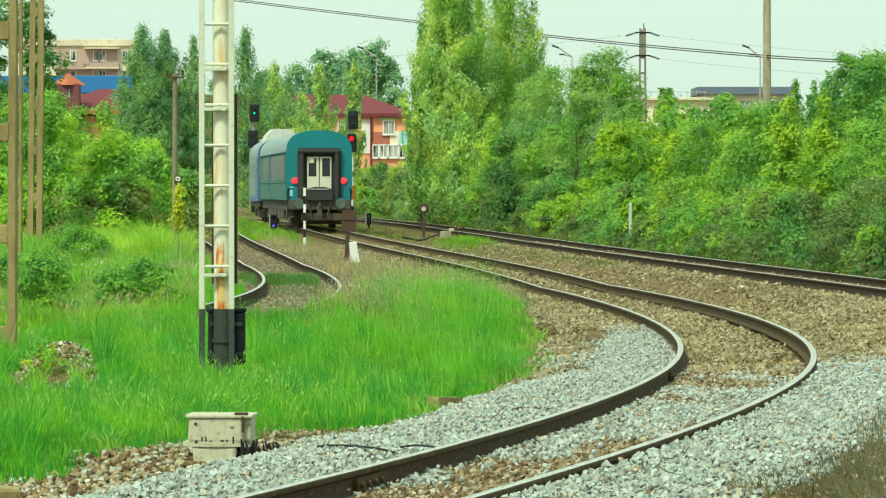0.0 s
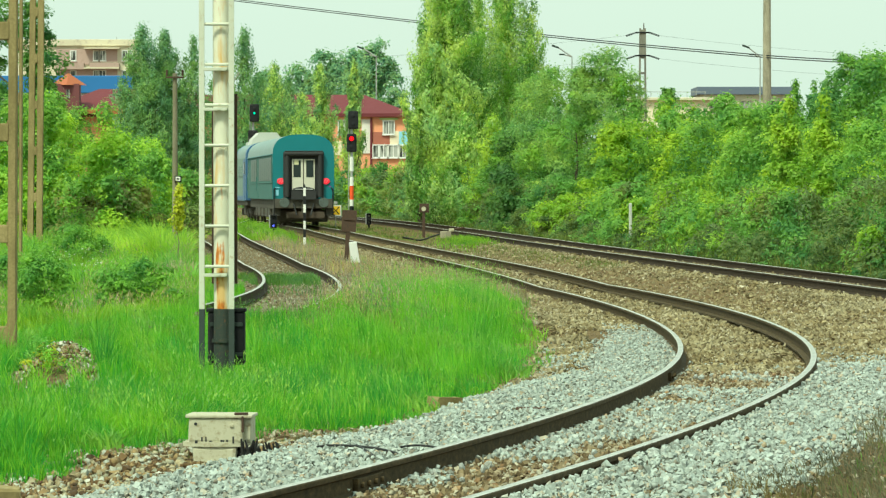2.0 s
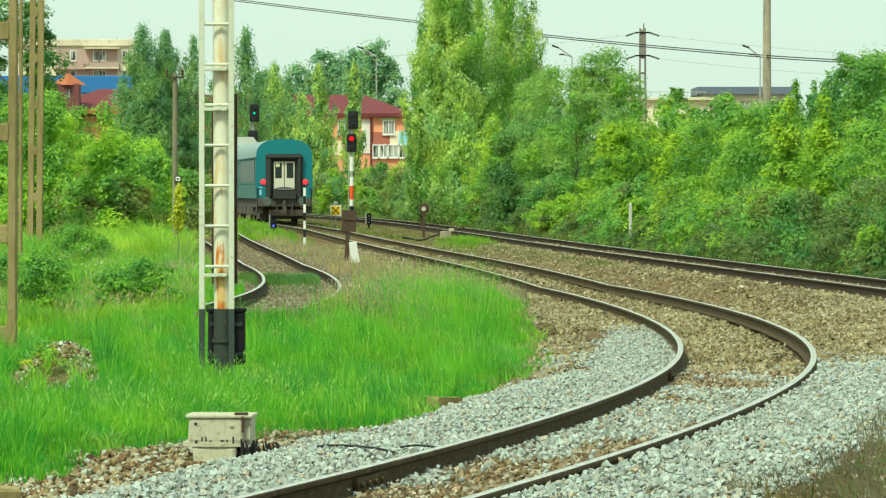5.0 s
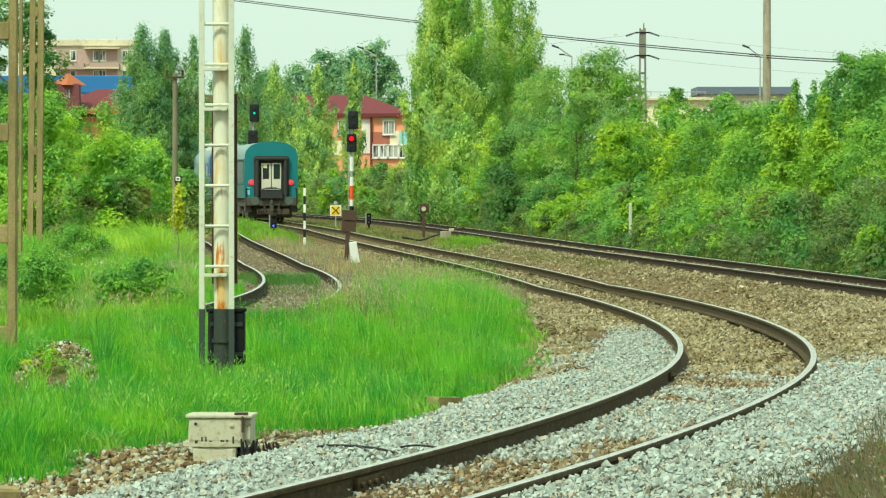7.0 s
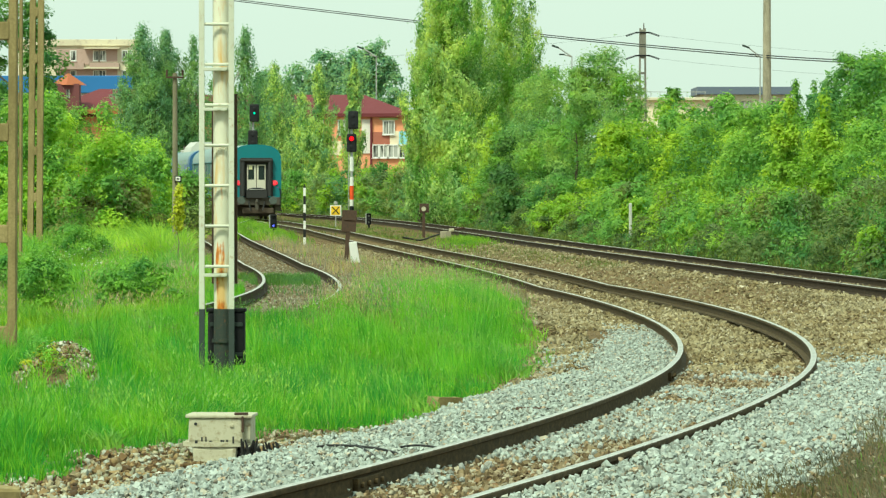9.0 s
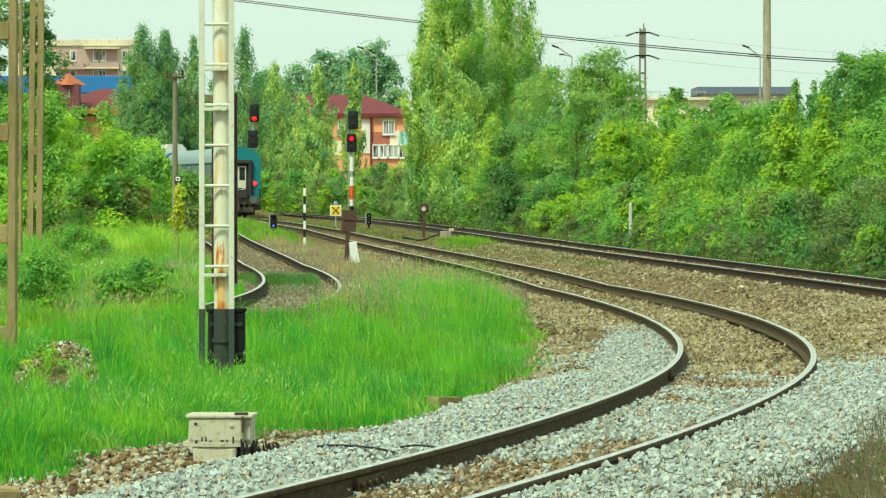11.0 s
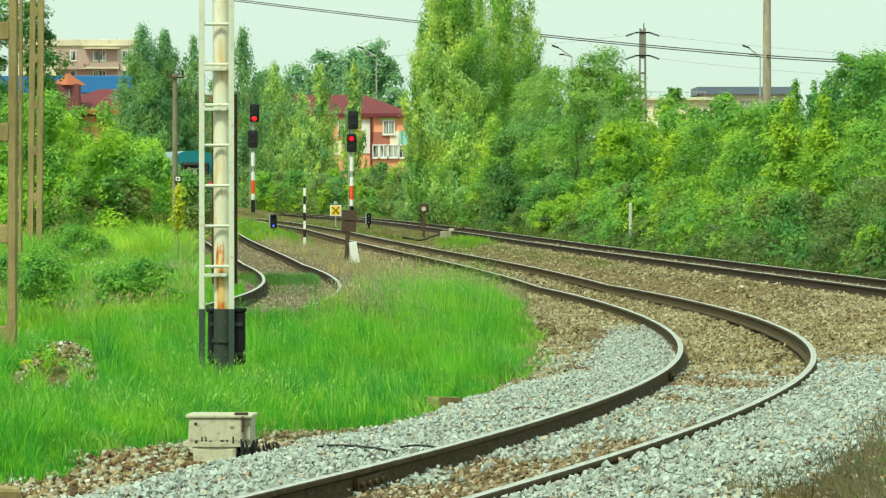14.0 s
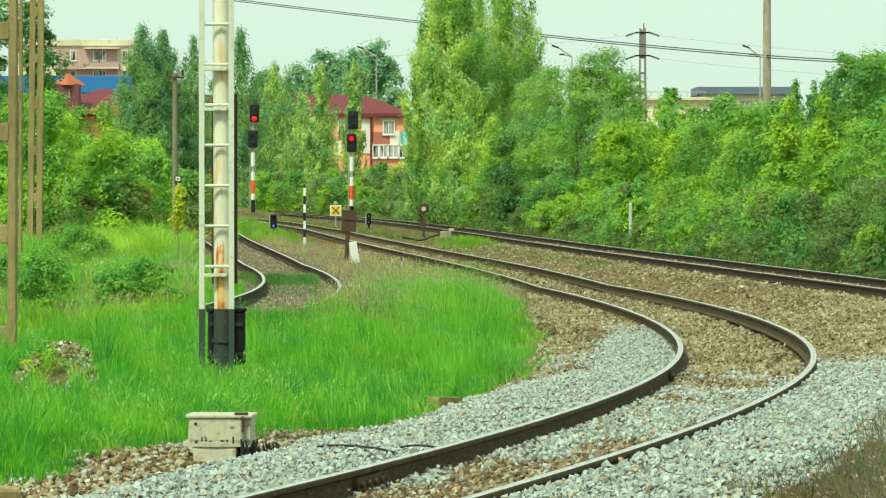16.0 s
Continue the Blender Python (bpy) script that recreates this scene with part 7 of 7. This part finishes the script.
    # the side that shows: doors, windows, a rib above them
    for y in (14.6, L - 1.3):
        dr = part("side_door", box(B(), (-1.390, y, 2.2), (0.05, 0.9, 2.0), 0.01), SIDE_GREEN, ob)
        part("pane", box(B(), (-1.412, y, 2.65), (0.012, 0.55, 0.8), 0.003), GLASS_REFLECT_TINT, dr)
        part("door_handle", tube(B(), (-1.445, y + 0.35, 1.6), (-1.445, y + 0.35, 2.3), 0.02, n=6), SIDE_GREEN, dr)
    for i in range(9):
        y = 2.0 + i * 2.05 + (2.4 if i > 5 else 0.0)
        wd = part("window", box(B(), (-1.385, y, 2.55), (0.036, 2.05, 1.1), 0.004), GLASS_REFLECT_TINT, ob)
        part("pane", box(B(), (-1.405, y, 2.55), (0.012, 2.0, 1.02), 0.003), GLASS_REFLECT_TINT, wd)
    part("gutter", box(B(), (-1.415, L / 2, 3.22), (0.05, L - 0.4, 0.05), 0.01), TEAL, ob)
    part("waist_rib", box(B(), (-1.410, L / 2, 1.95), (0.03, L - 0.4, 0.04), 0.01), SIDE_GREEN, ob)
    return ob


def locomotive():
    L = 9.6
    ob = tagged(empty("locomotive"), "dusty blue and grey-green diesel locomotive with pale roof", "locomotive")
    out = body_outline(1.42, 1.1, 3.2, 4.12)
    roof_o = [(-1.41, 3.24)] + [p for p in out if p[1] > 3.25] + [(1.41, 3.24)]
    for sx in (-1, 1):
        loft("side_wall", [(sx * 1.42, 1.05), (sx * 1.43, 2.2), (sx * 1.41, 3.25)], [(0.9, 1, 1), (L - 0.9, 1, 1)], LOCO_DULL, ob, "dusty grey-green locomotive side")
        part("cab_panel", box(B(), (sx * 1.41, 1.7, 2.15), (0.05, 1.6, 2.1), 0.01), LOCO_BLUE, ob)
        part("sill_band", box(B(), (sx * 1.42, L / 2, 1.2), (0.05, L - 1.8, 0.24), 0.01), LOCO_BLUE, ob)
    loft("roof", roof_o, [(0.9, 1, 1), (L - 0.9, 1, 1)], ROOF_GREY, ob)
    part("rear_cab", prism(B(), out, 0.0, 0.92), LOCO_BLUE, ob)
    part("front_cab", prism(B(), out, L - 0.92, L), LOCO_BLUE, ob)
    part("roof_hood", prism(B(), [(-0.95, 3.95), (0.75, 3.95), (0.65, 4.3), (0.38, 4.62), (-0.5, 4.62), (-0.82, 4.3)], 3.4, 7.0), LOCO_WHITE, ob)
    for i in range(2):
        part("roof_hatch", box(B(), (-0.55, 7.3 + i * 0.8, 4.05), (0.8, 0.45, 0.2), 0.05), LOCO_WHITE, ob)
    part("exhaust", tube(B(), (-0.8, 7.3, 3.8), (-0.8, 7.3, 4.4), 0.1, n=10), UNDER, ob)
    for i in range(2):
        gr = part("louvre", box(B(), (-1.44, 3.8 + i * 2.2, 2.6), (0.03, 1.4, 0.6), 0.01), ROOF_GREY, ob)
        for k in range(4):
            part("slat", box(B(), (-1.465, 3.8 + i * 2.2, 2.38 + k * 0.15), (0.03, 1.35, 0.08)), LOCO_DULL, gr)
    part("cab_side_window", box(B(), (-1.436, 1.25, 2.75), (0.03, 0.8, 0.62), 0.01), GLASS, ob)
    for x in (-0.7, 0.7):
        part("cab_window", box(B(), (x, -0.01, 2.9), (1.0, 0.05, 0.6), 0.03), GLASS, ob)
    part("frame_beam", box(B(), (0, L / 2, 0.98), (2.7, L - 0.3, 0.3), 0.03), UNDER, ob)
    part("fuel_tank", box(B(), (0, L / 2, 0.6), (2.4, 1.4, 0.6), 0.08), UNDER, ob)
    bogie(ob, 2.2)
    bogie(ob, L - 2.2)
    buffers(ob, 0.0)
    return ob


COACH, LOCO = coach(), locomotive()


def ride(a, length, inset):
    """The pose of a vehicle whose rear end is a metres along the main line, carried by two bogies."""
    p, q = MAIN.at(a + inset), MAIN.at(a + length - inset)
    d = (q - p).normalized()
    origin = p - d * inset
    return Matrix.Translation(origin) @ Euler((math.asin(d.z), 0, math.atan2(-d.x, d.y))).to_matrix().to_4x4()


def travelled(t):
    return 164.73 + 6.709 * t - 0.1633 * t * t + 0.01088 * t ** 3


SWAY = [
    (SWAYING[934], 9.0, [(0, 0.18), (2, 0.15), (4, 0.06), (6.5, 0.05), (7.5, 0.08), (8.5, -0.04), (9, -0.04), (11.5, 0.0), (12, 0.0), (12.5, -0.17), (13.5, -0.17), (14, -0.02), (14.5, 0.08), (15, 0.06), (15.5, -0.09), (16, 0.05)]),
    (SWAYING[892], 14.0, [(0, 0.09), (4, 0.09), (6.5, 0.03), (9, 0.0), (11.5, 0.0), (12.5, -0.07), (14, -0.07), (15, 0.0), (16, 0.0)]),
    (SWAYING[800], 14.0, [(0, 0.0), (4, 0.0), (6.5, 0.0), (7.5, -0.08), (8, -0.1), (9, -0.08), (11.5, 0.06), (16, 0.06)]),
    (SWAYING[746], 8.5, [(0, 0.03), (1.5, 0.06), (2, 0.11), (2.5, 0.03), (3, -0.03), (4, -0.03), (6.5, 0.03), (8, 0.03), (8.5, -0.03), (12, -0.03), (13, 0.03), (14, -0.05), (16, -0.03)]),
    (SWAYING[432], 12.5, [(0, 0.08), (1, 0.0), (1.5, 0.08), (2, 0.0), (3.5, 0.0), (4, 0.12), (6.5, 0.12), (7.5, 0.0), (8, -0.05), (9, 0.08), (11.5, -0.05), (12.5, -0.12), (14, -0.12), (15, -0.25), (16, -0.3)]),
    (SWAYING[291], 12.5, [(0, 0.0), (1, 0.08), (2, 0.0), (3, -0.05), (4, 0.08), (6.5, 0.0), (8, 0.08), (9, 0.08), (11.5, 0.0), (12.5, -0.05), (14, 0.0), (15, 0.0), (16, -0.13)]),
    (SWAYING[566], 10.0, [(0, 0.0), (3, 0.04), (4, 0.0), (6.5, -0.12), (7, -0.12), (7.5, 0.0), (9, -0.08), (12, -0.12), (13, 0.04), (16, 0.04)]),
    (SWAYING["sapling"], 8.3, [(0, -0.5), (0.5, -0.5), (1, -0.35), (2.5, -0.35), (3, -0.3), (3.5, -0.08), (4, 0.1), (6.5, 0.27), (7, 0.22), (7.5, 0.1), (8.5, -0.08), (9, 0.0), (11.5, 0.22), (12, 0.1), (12.5, -0.08), (13.5, 0.1), (14.5, 0.04), (15.5, -0.12), (16, -0.2)]),
    (SWAYING["willow"], 7.2, [(0, 0.12), (1, 0.12), (1.5, 0.05), (3, 0.12), (4, 0.08), (6.5, 0.05), (7.5, -0.02), (9, -0.02), (12, 0.05), (14, -0.02), (15, 0.05), (16, 0.0)]),
]


def motions():
    times = [0.5 * i for i in range(33)]
    walk(COACH, [(t, ride(travelled(t), 26.2, 3.7)) for t in times])
    walk(LOCO, [(t, ride(travelled(t) + 27.0, 9.6, 2.2)) for t in times])
    # the wind in the trees: how far each crown stands off its place, in metres at its top
    for tree, height, offs in SWAY:
        home = tree.matrix_world.translation.copy()
        walk(tree, [(t, Matrix.Translation(home) @ Matrix.Rotation(math.atan2(dx, height), 4, "Y")) for t, dx in offs])
    green, red = pose(0.1, -0.275, HEAD_Z - 0.36), pose(0.1, -0.275, HEAD_Z + 0.02)
    walk(ADDED_VANE, [(0.0, green), (10.2, green), (10.4, red), (16.0, red)])


motions()
